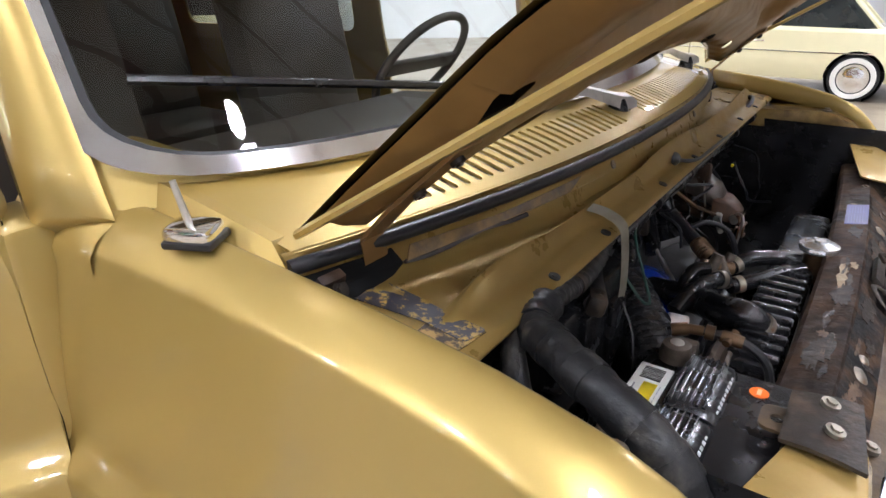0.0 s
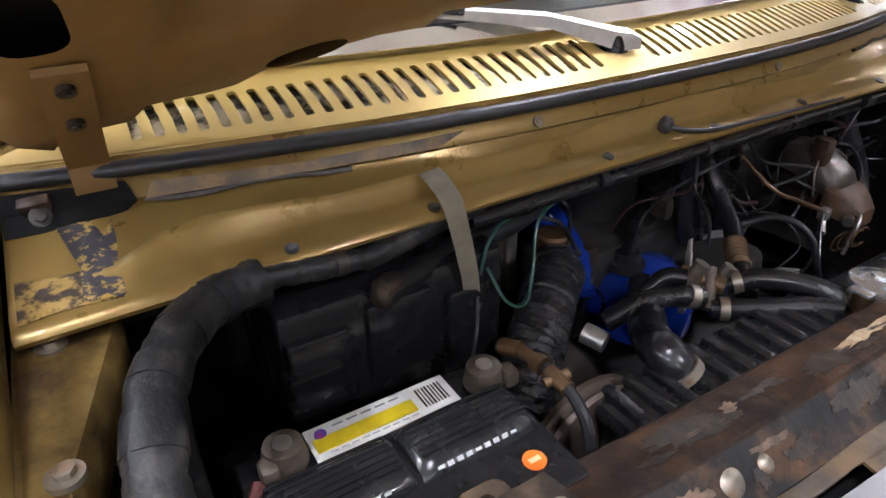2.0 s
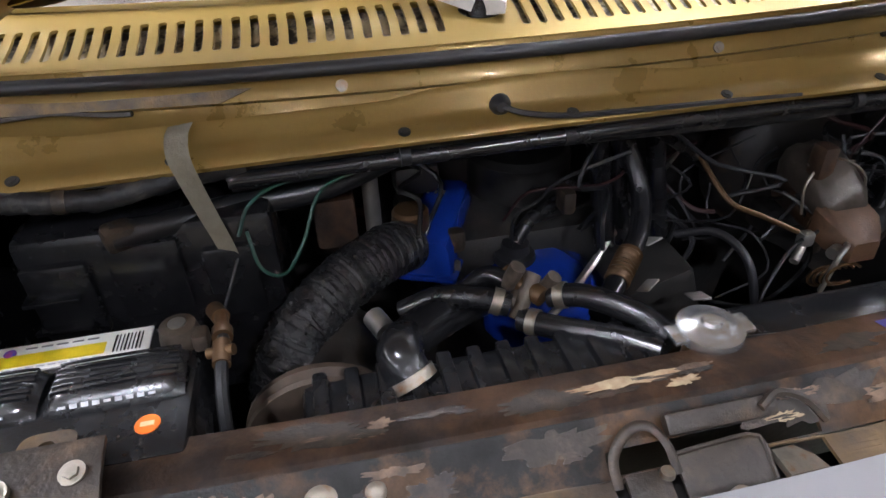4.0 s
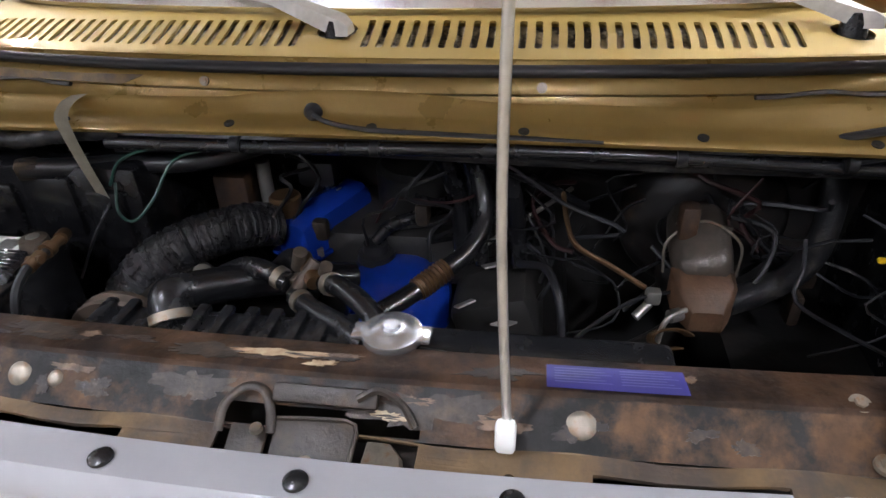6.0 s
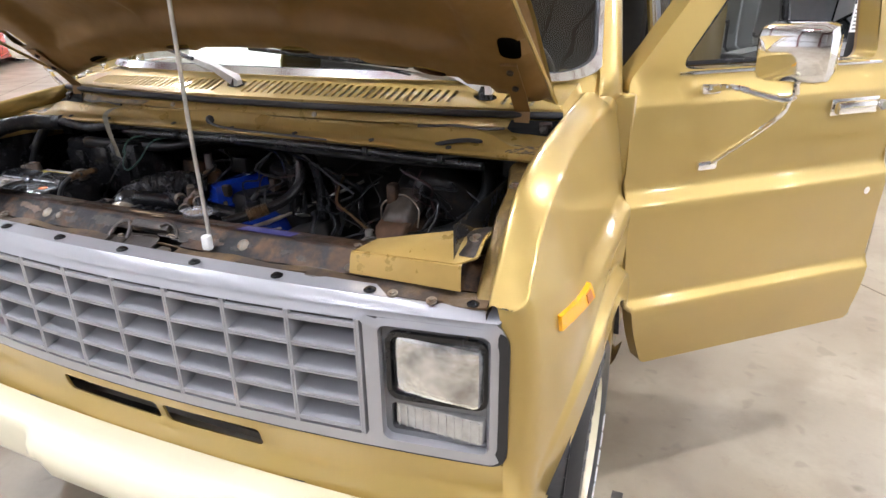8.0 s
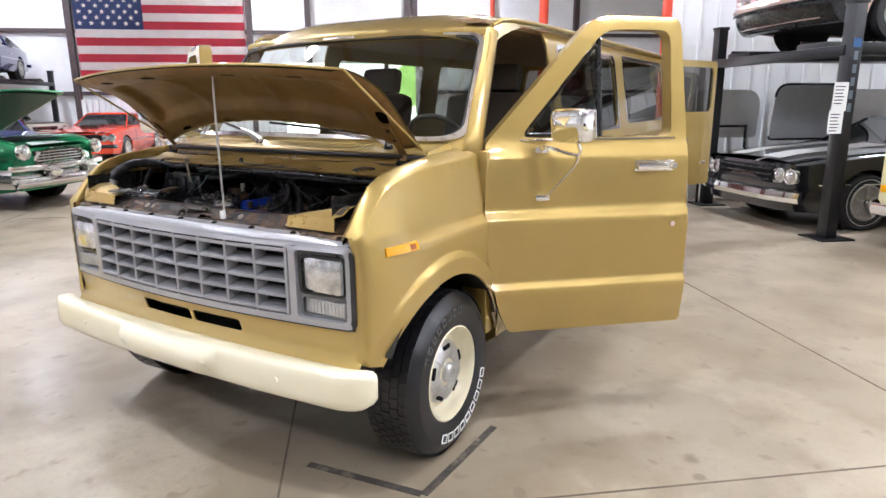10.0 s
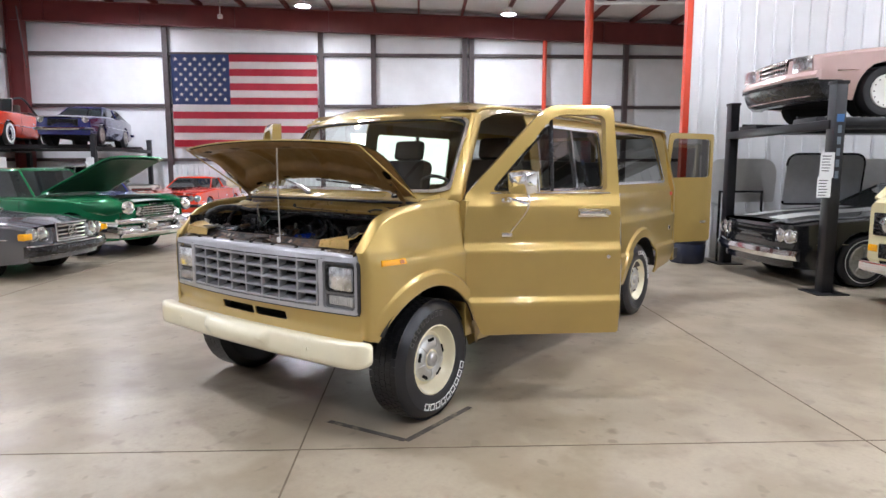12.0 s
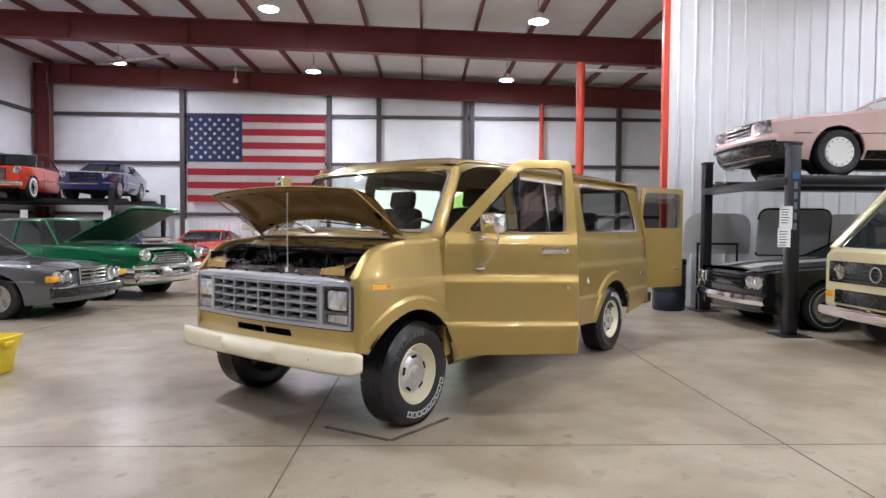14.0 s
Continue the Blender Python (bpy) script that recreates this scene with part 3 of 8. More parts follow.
SIDE = [(0.36, 0.945), (0.44, 0.972), (0.56, 0.996), (0.64, 1.006), (0.665, 1.007), (0.678, 1.003), (0.692, 0.985), (0.71, 0.984), (0.975, 0.992), (0.998, 0.992), (1.010, 0.986), (1.032, 0.964), (1.056, 0.957), (1.075, 0.9575), (1.1, 0.958), (1.15, 0.957), (1.2, 0.9545), (1.24, 0.9515), (1.275, 0.9475), (1.288, 0.9445), (1.298, 0.938), (1.335, 0.926), (1.36, 0.917), (1.85, 0.842), (1.91, 0.825), (1.95, 0.79)]
ARCH_F, RAD_F = AXLE_F + 0.060, 0.468


def flare(x, z):
    best = 0.0
    for ax, ro in ((ARCH_F, RAD_F + 0.092), (AXLE_R, ARCH + 0.1)):
        r = math.hypot(x - ax, z - HUB_Z)
        t = max(0.0, min(1.0, (ro - r) / 0.026))
        best = max(best, t * t * (3 - 2 * t))
    return 0.025 * best * max(0.15, min(1.0, (-x - 0.02) / 0.3))


def side_y(x, z):
    y = lerp_tab(SIDE, z)
    if z > 0.36:
        y += flare(x, z)
    if x > -0.26:
        y -= 0.066 * ((x + 0.26) / 0.29) ** 2
    if x < -4.9:
        y -= 0.03 * ((-4.9 - x) / 0.32) ** 2
    return y


FEND = [(-0.92, 1.345), (-0.8, 1.337), (-0.6, 1.321), (-0.45, 1.308), (-0.3, 1.290), (-0.2, 1.268), (-0.14, 1.243), (-0.11, 1.220), (-0.07, 1.174), (-0.035, 1.131), (-0.005, 1.090), (0.010, 1.067)]


def fend_z(x):
    return lerp_tab(FEND, x)


def arch_pts(ax, a0, a1, n=22, r=ARCH):
    return [(ax + r * math.cos(radians(a0 + (a1 - a0) * k / n)), HUB_Z + r * math.sin(radians(a0 + (a1 - a0) * k / n))) for k in range(n + 1)]


def side_normal(s, M=None, f=None):
    """Normals of the pressed body side, so that creases stay crisp and panels smooth."""
    g = f or side_y
    inv = M.inverted() if M is not None else None

    def nrm(co):
        p = inv @ co if inv is not None else co
        e = 0.005
        if f is fender_y and p.z > fend_z(p.x) - fend_drop(p.x) - 0.004 or p.x > XF - RC - 0.002:
            return None
        n = Vector((-(g(p.x + e, p.z) - g(p.x - e, p.z)) / (2 * e), s, -(g(p.x, p.z + e) - g(p.x, p.z - e)) / (2 * e))).normalized()
        return (M.to_3x3() @ n) if M is not None else n

    return nrm


LEVELS = (0.64, 0.665, 0.678, 0.692, 0.71, 0.975, 0.998, 1.010, 1.032, 1.056, 1.075, 1.12, 1.17, 1.23, 1.275, 1.288, 1.298, 1.335, 1.36)


SMOOTH_SIDE = [(0.36, 0.945), (0.44, 0.962), (0.56, 0.978), (0.7, 0.985), (0.94, 0.984), (1.0, 0.979), (1.05, 0.971), (1.1, 0.963), (1.15, 0.957)]
XF, RC = 0.010, 0.036


def fend_drop(x):
    return lerp_tab([(-0.9, 0.054), (-0.6, 0.044), (-0.4, 0.036), (-0.2, 0.032), (-0.1, 0.032), (-0.03, 0.024), (0.0, 0.008), (0.010, 0.002)], x)


def fender_y(x, z):
    """Body side at the fender: its creases run out towards the front corner."""
    t = max(0.0, min(1.0, (x + 0.36) / 0.24))
    t = t * t * (3 - 2 * t)
    y = side_y(x, z)
    if z < 1.15:
        y += t * (lerp_tab(SMOOTH_SIDE, z) - lerp_tab(SIDE, z))
    lean = 0.024 + 0.016 * max(0.0, min(1.0, (x + 0.86) / 0.24))
    return y - lean * max(0.0, min(1.0, (z - 1.06) / 0.21))


def wrap(a, z):
    """Way along the fender: a is x on the side, then runs on round the front corner to the grille."""
    xc = XF - RC
    if a <= xc:
        return a, fender_y(a, z)
    yc = fender_y(xc, z)
    ang = min((a - xc) / RC, math.pi / 2)
    return xc + RC * math.sin(ang), yc - RC * (1 - math.cos(ang)) - max(0.0, a - xc - RC * math.pi / 2)


def fender(s):
    """Front fender: side with the wheel arch, rounded shoulder, sloping brow and front corner."""
    a_end = XF - RC + RC * math.pi / 2
    aw = [-0.858 + (XF - RC + 0.858) * k / 34 for k in range(35)] + [XF - RC + RC * math.pi / 2 * k / 6 for k in range(1, 7)]
    top = [(a, fend_z(wrap(a, 1.07)[0]) - fend_drop(wrap(a, 1.07)[0])) for a in aw] + [(a_end + 0.024, 1.065)]
    outer = [(a_end + 0.024, 0.60), (-0.055, 0.575)] + arch_pts(ARCH_F, 25, 136, 24, RAD_F) + [(-0.872, 0.70), (-0.868, 0.97), (-0.86, 1.1)] + top
    bm = bmesh.new()
    rings_f = [q for dr in (0.03, 0.060, 0.066, 0.073, 0.080, 0.087, 0.093, 0.102) for q in arch_pts(ARCH_F, 10, 150, 62, RAD_F + dr)]
    skin(outer, [], lambda a, z: Vector((wrap(a, z)[0], s * wrap(a, z)[1], z)), 0.03, bm=bm, levels=LEVELS, extra=rings_f)
    rings = []
    for a in aw:
        x = wrap(a, 1.07)[0]
        zt, dr = fend_z(x), fend_drop(x)
        y0 = wrap(a, zt - dr)[1]
        w = max(0.01, y0 - 0.852)
        sec = [(0.852 + w * f, zt - dr + dr * g) for f, g in ((1.0, 0.0), (0.985, 0.10), (0.95, 0.20), (0.89, 0.30), (0.78, 0.44), (0.62, 0.62), (0.46, 0.77), (0.30, 0.89), (0.14, 0.97), (0.0, 1.0))]
        sec += [(0.848, zt - 0.002), (0.845, zt - 0.008), (0.845, zt - 0.05)]
        rings.append([Vector((x, s * y, z)) for y, z in sec])
    loft(bm, rings, closed=False)
    bmesh.ops.remove_doubles(bm, verts=bm.verts, dist=0.003)
    return part("fender", bm, GOLD, van, angle=50, nrm=side_normal(s, None, fender_y))


for s in (1, -1):
    fender(s)
    # wheel house
    bm = bmesh.new()
    rings = [[Vector((x, s * y, z)) for x, z in arch_pts(ARCH_F, 30, 160, 24, RAD_F + 0.012)] for y in (0.55, 0.985)]
    loft(bm, rings, closed=False)
    part("wheel_house", bm, SOOT, van)
    bm = bmesh.new()
    rings = [[Vector((x, s * y, z)) for x, z in arch_pts(AXLE_R, 12, 168, 24, ARCH + 0.005)] for y in (0.55, 0.985)]
    loft(bm, rings, closed=False)
    part("wheel_house", bm, SOOT, van)
    # arch lip
    for ax in (AXLE_F, AXLE_R):
        pts = arch_pts(ARCH_F, 27, 138, 30, RAD_F) if ax == AXLE_F else arch_pts(ax, 4, 176, 30)
        part("arch_lip", T([(x, s * ((fender_y if ax == AXLE_F else side_y)(x, z) - 0.007), z) for x, z in pts], 0.008, 8, 2), GOLD, van)
    # rocker piece behind the front wheel
    bm = skin([(-0.83, 0.70), (-0.87, 0.66)] + arch_pts(ARCH_F, 138, 172, 8, RAD_F) + [(-1.0, 0.36), (-1.05, 0.37), (-1.02, 0.44), (-0.86, 0.72)], [], lambda x, z: Vector((x, s * (side_y(x, z) - 0.012), z)), 0.04)
    part("sill_end", bm, GOLD, van)
    part("rocker", L([[Vector((x, s * y, z)) for y, z in ((0.93, 0.44), (0.96, 0.43), (0.955, 0.38), (0.90, 0.34), (0.86, 0.44))] for x in (-1.0, -1.9)]), GOLD, van)

# body side behind the door, with windows and rear wheel arch
WIN1 = rounded([(-2.0, 1.36), (-3.16, 1.36), (-3.16, 1.845), (-2.0, 1.845)], 0.06)
WIN2 = rounded([(-3.42, 1.39), (-4.92, 1.39), (-4.72, 1.86), (-3.42, 1.86)], 0.06)
REAR = -5.2
for s in (1, -1):
    outer = [(-1.86, 0.38)] + arch_pts(AXLE_R, 2, 178) + [(-5.0, 0.44), (REAR, 0.5), (REAR, 1.3), (-5.1, 1.93), (-1.86, 1.93)]
    rings_r = [q for dr in (0.03, 0.066, 0.074, 0.082, 0.090, 0.098, 0.108) for q in arch_pts(AXLE_R, 4, 176, 60, ARCH + dr)]
    bm = skin(outer, [WIN1, WIN2], lambda x, z: Vector((x, s * side_y(x, z), z)), 0.075, thick=0.02, levels=LEVELS, extra=rings_r)
    part("side_panel", bm, GOLD, van, angle=60, nrm=side_normal(s))
    for nm, W in (("side_window", WIN1), ("rear_side_window", WIN2)):
        ob = part(nm, skin(W, [], lambda x, z: Vector((x, s * (side_y(x, z) - 0.014), z)), 0.15), GLASS_DARK, van, "dark tinted side window")
        c = (sum(p[0] for p in W) / len(W), sum(p[1] for p in W) / len(W))
        big = [(c[0] + (x - c[0]) * (1 + 0.028 / (max(p[0] for p in W) - c[0])), c[1] + (z - c[1]) * (1 + 0.024 / (max(p[1] for p in W) - c[1]))) for x, z in W]
        ring = part("window_trim", skin(big, [W], lambda x, z: Vector((x, s * (side_y(x, z) + 0.004), z)), 0.06, thick=0.012), BRIGHT, ob)
        if W is WIN1:
            part("divider", L([[Vector((x, s * (side_y(-2.6, z) + 0.004), z)) for x in (-2.615, -2.585)] + [Vector((x, s * (side_y(-2.6, z) - 0.02), z)) for x in (-2.585, -2.615)] for z in (1.36, 1.845)]), BRIGHT, ob)
    # drip rail
    part("drip_rail", T([(-1.2, s * 0.815, 1.90), (-1.4, s * 0.84, 1.94), (-2.5, s * 0.848, 1.955), (-5.1, s * 0.84, 1.955)], 0.012), GOLD, van)

# roof
rings = []
for k in range(25):
    f = -1 + k / 12
    a = abs(f)
    y = 0.835 * math.copysign(a ** 0.8, f)
    fall = 0.10 * a ** 4
    fx = 0.13 * a * a
    rings.append([Vector((x, y, z - fall)) for x, z in ((-1.0 - fx, 1.855 + 0.02 * a), (-1.05 - fx, 1.905 + 0.008 * a), (-1.13 - fx, 1.95), (-1.26 - fx * 0.8, 1.985), (-1.5, 2.015), (-2.2, 2.04), (-3.5, 2.055), (-5.0, 2.045), (-5.16, 2.02), (-5.2, 1.97))])
bm = L(rings, closed=False)
bmesh.ops.solidify(bm, geom=list(bm.faces), thickness=0.02)
part("roof", bm, GOLD, van, angle=60)


# windshield between a bowed foot and a bowed head
def ws(a, b):
    """a: -1..1 across, b: 0 foot .. 1 head."""
    hw = 0.89 - 0.08 * b
    x0, z0 = -0.532 - 0.19 * a * a - 0.095 * max(0.0, (abs(a) - 0.7) / 0.3) ** 2, 1.37 - 0.012 * a * a
    x1, z1 = -1.03 - 0.115 * a * a, 1.87 - 0.012 * a * a
    return Vector((x0 + (x1 - x0) * b, a * hw, z0 + (z1 - z0) * b + 0.012 * math.sin(math.pi * b)))


def ws_out(a, b, d):
    p, q, r = ws(a, b), ws(a + 0.01, b), ws(a, b + 0.01)
    return p + (q - p).cross(r - p).normalized() * d


W_O = rounded([(-1, 0), (1, 0), (1, 1), (-1, 1)], [0.13, 0.13, 0.10, 0.10], 7)
W_I = rounded([(-0.976, 0.034), (0.976, 0.034), (0.978, 0.968), (-0.978, 0.968)], [0.13, 0.13, 0.10, 0.10], 7)
shield = part("windshield", skin(W_I, [], lambda a, b: ws_out(a, b, 0.0), 0.09), GLASS, van, "clear curved windshield reflecting the hall")
part("windshield_trim", skin(W_O, [W_I], lambda a, b: ws_out(a, b, 0.012 - 0.008 * max(abs(a) * 1.0 - 0.93, 0) / 0.07), 0.05, thick=0.014), BRIGHT, shield, "bright metal windshield surround")
part("seal", skin(rounded([(-0.98, 0.03), (0.98, 0.03), (0.982, 0.974), (-0.982, 0.974)], 0.12, 7), [rounded([(-0.968, 0.046), (0.968, 0.046), (0.970, 0.955), (-0.970, 0.955)], 0.12, 7)], lambda a, b: ws_out(a, b, 0.004), 0.05, thick=0.008), BLACK, shield)
part("windshield_frame", skin(rounded([(-1.03, -0.045), (1.03, -0.045), (1.03, 1.03), (-1.03, 1.03)], 0.03, 4), [W_I], lambda a, b: ws_out(a, b, -0.006), 0.05, thick=0.012), GOLD, van)
part("header", T([tuple(ws_out(a / 10, 1.02, -0.006)) for a in range(-10, 11)], 0.026, 8, 2), GOLD, van)
for s in (1, -1):
    rings = []
    for k in range(13):
        b = -0.07 + 1.11 * k / 12
        p = ws(s * 0.985, b)
        q = Vector((p.x - 0.085 - 0.015 * (1 - b) - 0.02 * b, s * (0.93 - 0.1 * b), p.z - 0.012))
        w = (q - p)
        o = Vector((0.25, s * 0.55, 0.8)).normalized()
        sec = [(0.0, 0.004), (0.12, 0.014), (0.3, 0.022), (0.5, 0.024), (0.7, 0.019), (0.88, 0.008), (1.0, -0.008), (0.9, -0.03), (0.2, -0.03)]
        rings.append([p + w * t + o * h for t, h in sec])
    part("pillar", L(rings), GOLD, van, angle=75)
    part("hinge_post", B((-0.915, s * 0.905, 0.88), (0.12, 0.135, 0.88), 0.012), GOLD, van)
    # cowl side between pillar foot and fender
    bm = bmesh.new()
    rows = []
    for k in range(13):
        f = k / 12
        x = -0.78 - 0.185 * f
        yo = fender_y(x, 1.27) + 0.0015
        h = 0.020 * min(1.0, f * 5)
        zt = fend_z(x) - 0.004
        rows.append([Vector((x, s * y, z)) for y, z in ((yo, 1.22), (yo, 1.288), (yo - 0.012, min(1.306, zt - 0.02) + h * 0.3), (yo - 0.03, zt - 0.014 + h * 0.6), (yo - 0.05, zt - 0.003 + h * 0.9), (0.855, zt + h * 1.1), (0.80, zt + 0.003 + h * 1.2), (0.74, zt + 0.008 + h))])
    loft(bm, rows, closed=False)
    part("cowl_side", bm, GOLD, van, angle=60)


# cowl panel with louvre slots
def seal_x(y):
    return -0.425 - 0.125 * (abs(y) / 0.84) ** 2.2


def cowl_z(x, y):
    back = seal_x(y) - ws(max(-1.0, min(1.0, y / 0.89)), 0).x
    f = max(0.0, min(1.0, (seal_x(y) - x) / max(0.05, back)))
    return 1.333 + 0.036 * f ** 0.9 - 0.012 * (y / 0.8) ** 2


edge_f = [(y / 20 * 0.828, seal_x(y / 20 * 0.828)) for y in range(-20, 21)]
edge_r = [(y / 20 * 0.828, ws(y / 20 * 0.828 / 0.89, 0).x - 0.002) for y in range(20, -21, -1)]
slots = []
for y0, n in ((-0.70, 27), (-0.028, 28), (0.692, 4)):
    for k in range(n):
        y = y0 + 0.0218 * k
        x = seal_x(y) - 0.022
        slots.append(rounded([(y - 0.0052, x), (y + 0.0052, x), (y + 0.0062, x - 0.034), (y + 0.0052, x - 0.068), (y - 0.0052, x - 0.068), (y - 0.0038, x - 0.034)], [0.004, 0.004, 0.001, 0.004, 0.004, 0.001], 2))
for y, x in ((-0.075, seal_x(-0.07) - 0.062), (0.64, seal_x(0.64) - 0.06)):
    slots.append(oval(y, x, 0.03, 0.022, 16))
cowl = part("cowl_panel", skin(edge_f + edge_r, slots, lambda y, x: Vector((x, y, cowl_z(x, y))), 0.035, thick=0.004), GOLD, van, "gold louvred cowl panel")
# Metal whose pale and dark mottle paints the glints and shade in the slots
VANE = mat("cowl_vane_glint", (0.50, 0.43, 0.30), 0.3, 0.6, vary=0.3, scale=30, colour2=(0.035, 0.03, 0.025), mix_at=0.52, mix_scale=28, mix_soft=0.06)
part("cowl_tray", L([[Vector((seal_x(y) - d, y, cowl_z(seal_x(y) - d, y) - h)) for d, h in ((0.012, 0.012), (0.05, 0.015), (0.10, 0.013), (0.10, 0.016), (0.012, 0.018))] for y in [-0.78 + 0.039 * k for k in range(41)]]), VANE, van, "metal tray under the cowl slots, glints and shade in its mottle")
for s in (1, -1):
    bm = bmesh.new()
    rows = []
    for k in range(12):
        x = -0.43 - 0.40 * k / 11
        zt = fend_z(x)
        rows.append([Vector((x, s * 0.8465, zt - 0.006)), Vector((x, s * 0.832, cowl_z(x, 0.83) + 0.002)), Vector((x, s * 0.815, cowl_z(x, 0.82) + 0.001))] if x < seal_x(0.84) else [Vector((x, s * 0.8455, zt - 0.008)), Vector((x, s * 0.843, zt - 0.014)), Vector((x, s * 0.841, zt - 0.03))])
    loft(bm, rows, closed=False)
    part("cowl_end", bm, GOLD, van)

# wipers
for y, tip in ((-0.075, tuple(ws_out(-0.84, 0.17, 0.014))), (0.64, tuple(ws_out(0.02, 0.10, 0.014)))):
    w = thing("wiper", "silver windshield wiper arm with black blade resting on the glass", "wiper", "wipers")
    x = seal_x(y) - 0.062
    part("pivot", R([(0, 0), (0.02, 0), (0.018, 0.02), (0.012, 0.034), (0, 0.036)], "z", (x, y, 1.335), 16), BLACKP, w)
    head = Vector((x, y, 1.365))
    mid = Vector((x - 0.03, y - 0.10, 1.395))
    bm = bmesh.new()
    rings = []
    for p, wd, h in ((head + Vector((0.02, 0.026, -0.004)), 0.009, 0.006), (head + Vector((0.012, 0.014, 0)), 0.013, 0.010), (head, 0.0145, 0.011), (mid, 0.010, 0.007), (mid.lerp(Vector(tip), 0.6), 0.004, 0.0035)):
        d = (Vector(tip) - head).normalized()
        n = d.cross(Vector((0.3, 0, 1))).normalized()
        rings.append([p + n * wd - Vector((0, 0, h)), p + n * wd * 0.7 + Vector((0, 0, h)), p - n * wd * 0.7 + Vector((0, 0, h)), p - n * wd - Vector((0, 0, h))])
    loft(bm, rings)
    part("arm", bm, STEEL, w, angle=30)
    d = (Vector(tip) - mid).normalized()
    part("blade", T([mid + d * 0.12 + Vector((0.01, 0, 0.004)), Vector(tip) + Vector((0.004, 0, 0.003)) + d * 0.10], 0.006, 6), BLACKP, w)

# antenna foot on the passenger fender
ant = thing("antenna", "chrome antenna foot with a short broken mast on the fender", "antenna")
m = pose(-0.65, -0.868, fend_z(-0.65) + 0.002, 8, -3, 20) @ Matrix.Scale(0.75, 4)
part("base", B((0, 0, 0.012), (0.075, 0.05, 0.026), 0.009, m), CHROME, ant)
part("base_pad", B((0, 0, 0.0), (0.08, 0.055, 0.012), 0.004, m), BLACK, ant)
part("mast", C((-0.65, -0.868, 1.32), (-0.662, -0.876, 1.39), 0.0045, 0.0035, 10), STEEL, ant)


# hood: hinged at its rear corners, propped open; its side view when raised
HW = 0.822
HCURVE = smooth_path([(-0.545, 0, 1.336), (-0.46, 0, 1.413), (-0.376, 0, 1.487), (-0.308, 0, 1.546), (-0.235, 0, 1.592), (-0.15, 0, 1.624), (-0.06, 0, 1.643), (0.03, 0, 1.652)], 6)
HLEN = [0.0]
for p, q in zip(HCURVE, HCURVE[1:]):
    HLEN.append(HLEN[-1] + (q - p).length)
HL = HLEN[-1]


def hood_p(a, y, d):
    """a: way from the rear corner line, d: metres above the inner line."""
    a = max(0.0, min(HL - 1e-4, a))
    k = next(i for i in range(len(HLEN) - 1) if HLEN[i + 1] > a)
    t = (a - HLEN[k]) / (HLEN[k + 1] - HLEN[k])
    p = HCURVE[k].lerp(HCURVE[k + 1], t)
    d0 = (HCURVE[min(k + 2, len(HCURVE) - 1)] - HCURVE[max(k - 1, 0)]).normalized()
    n = Vector((-d0.z, 0, d0.x))
    return p + n * (d + 0.03 * (1 - (y / HW) ** 2)) + Vector((0, y, 0))


def hood_rear(y):
    return 0.15 - 0.15 * (abs(y) / HW) ** 2.2


def hood_front(y):
    return HL - 0.01 - 0.07 * (abs(y) / HW) ** 3.0


H_OUT = [(y / 18 * HW, hood_rear(y / 18 * HW)) for y in range(-18, 19)] + [(y / 18 * HW, hood_front(y / 18 * HW)) for y in range(18, -19, -1)]
hood = part("hood", skin(H_OUT, [], lambda y, a: hood_p(a, y, 0.006), 0.045), GOLD, van, "raised gold hood", angle=70)


def hood_under(y, a):
    """Depth of the stamped inner panel below the outer skin."""
    e = min((HW - abs(y)) * 0.85, a - hood_rear(y), hood_front(y) - a)
    rim = max(0.0, min(1.0, (0.155 - e) / 0.035))
    rim = rim * rim * (3 - 2 * rim)
    edge = max(0.0, min(1.0, e / 0.02))
    step = 0.006 if HW - abs(y) < 0.035 else 0.0
    spine = max(0.0, 1 - abs(abs(y) - 0.14 - 0.3 * a) / 0.04)
    return 0.004 + 0.032 * max(rim, 0.55 * min(1, 1.6 * spine)) * edge - step


H_IN = [(y / 18 * (HW - 0.006), hood_rear(y / 18 * HW) + 0.005) for y in range(-18, 19)] + [(y / 18 * (HW - 0.006), hood_front(y / 18 * HW) - 0.005) for y in range(18, -19, -1)]
holes = [oval(s * y, hood_rear(y) + 0.04, 0.042, 0.014, 16, -s * tl) for s in (1, -1) for y, tl in ((0.54, 0.22), (0.19, 0.05))]
holes += [rounded([(s * 0.735, 0.205), (s * 0.785, 0.205), (s * 0.79, 0.275), (s * 0.74, 0.275)], 0.022) for s in (1, -1)]
holes += [oval(s * y, hood_front(y) - 0.06, 0.04, 0.02, 16) for s in (1, -1) for y in (0.25, 0.58)]
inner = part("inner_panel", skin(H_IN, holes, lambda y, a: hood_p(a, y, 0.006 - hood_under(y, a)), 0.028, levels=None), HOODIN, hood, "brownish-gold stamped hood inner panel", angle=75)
# Black sheet inside the hood paints the shade behind its holes
part("cavity_shade", skin([(y * 0.985, HL / 2 + (a - HL / 2) * 0.96) for y, a in H_IN], [], lambda y, a: hood_p(a, y, 0.0045), 0.07), DARK, hood)
rim = [hood_p(a, y, 0.003) for y, a in H_OUT]
part("hem", T(rim + [rim[0]], 0.005, 6, 1), GOLD, hood)
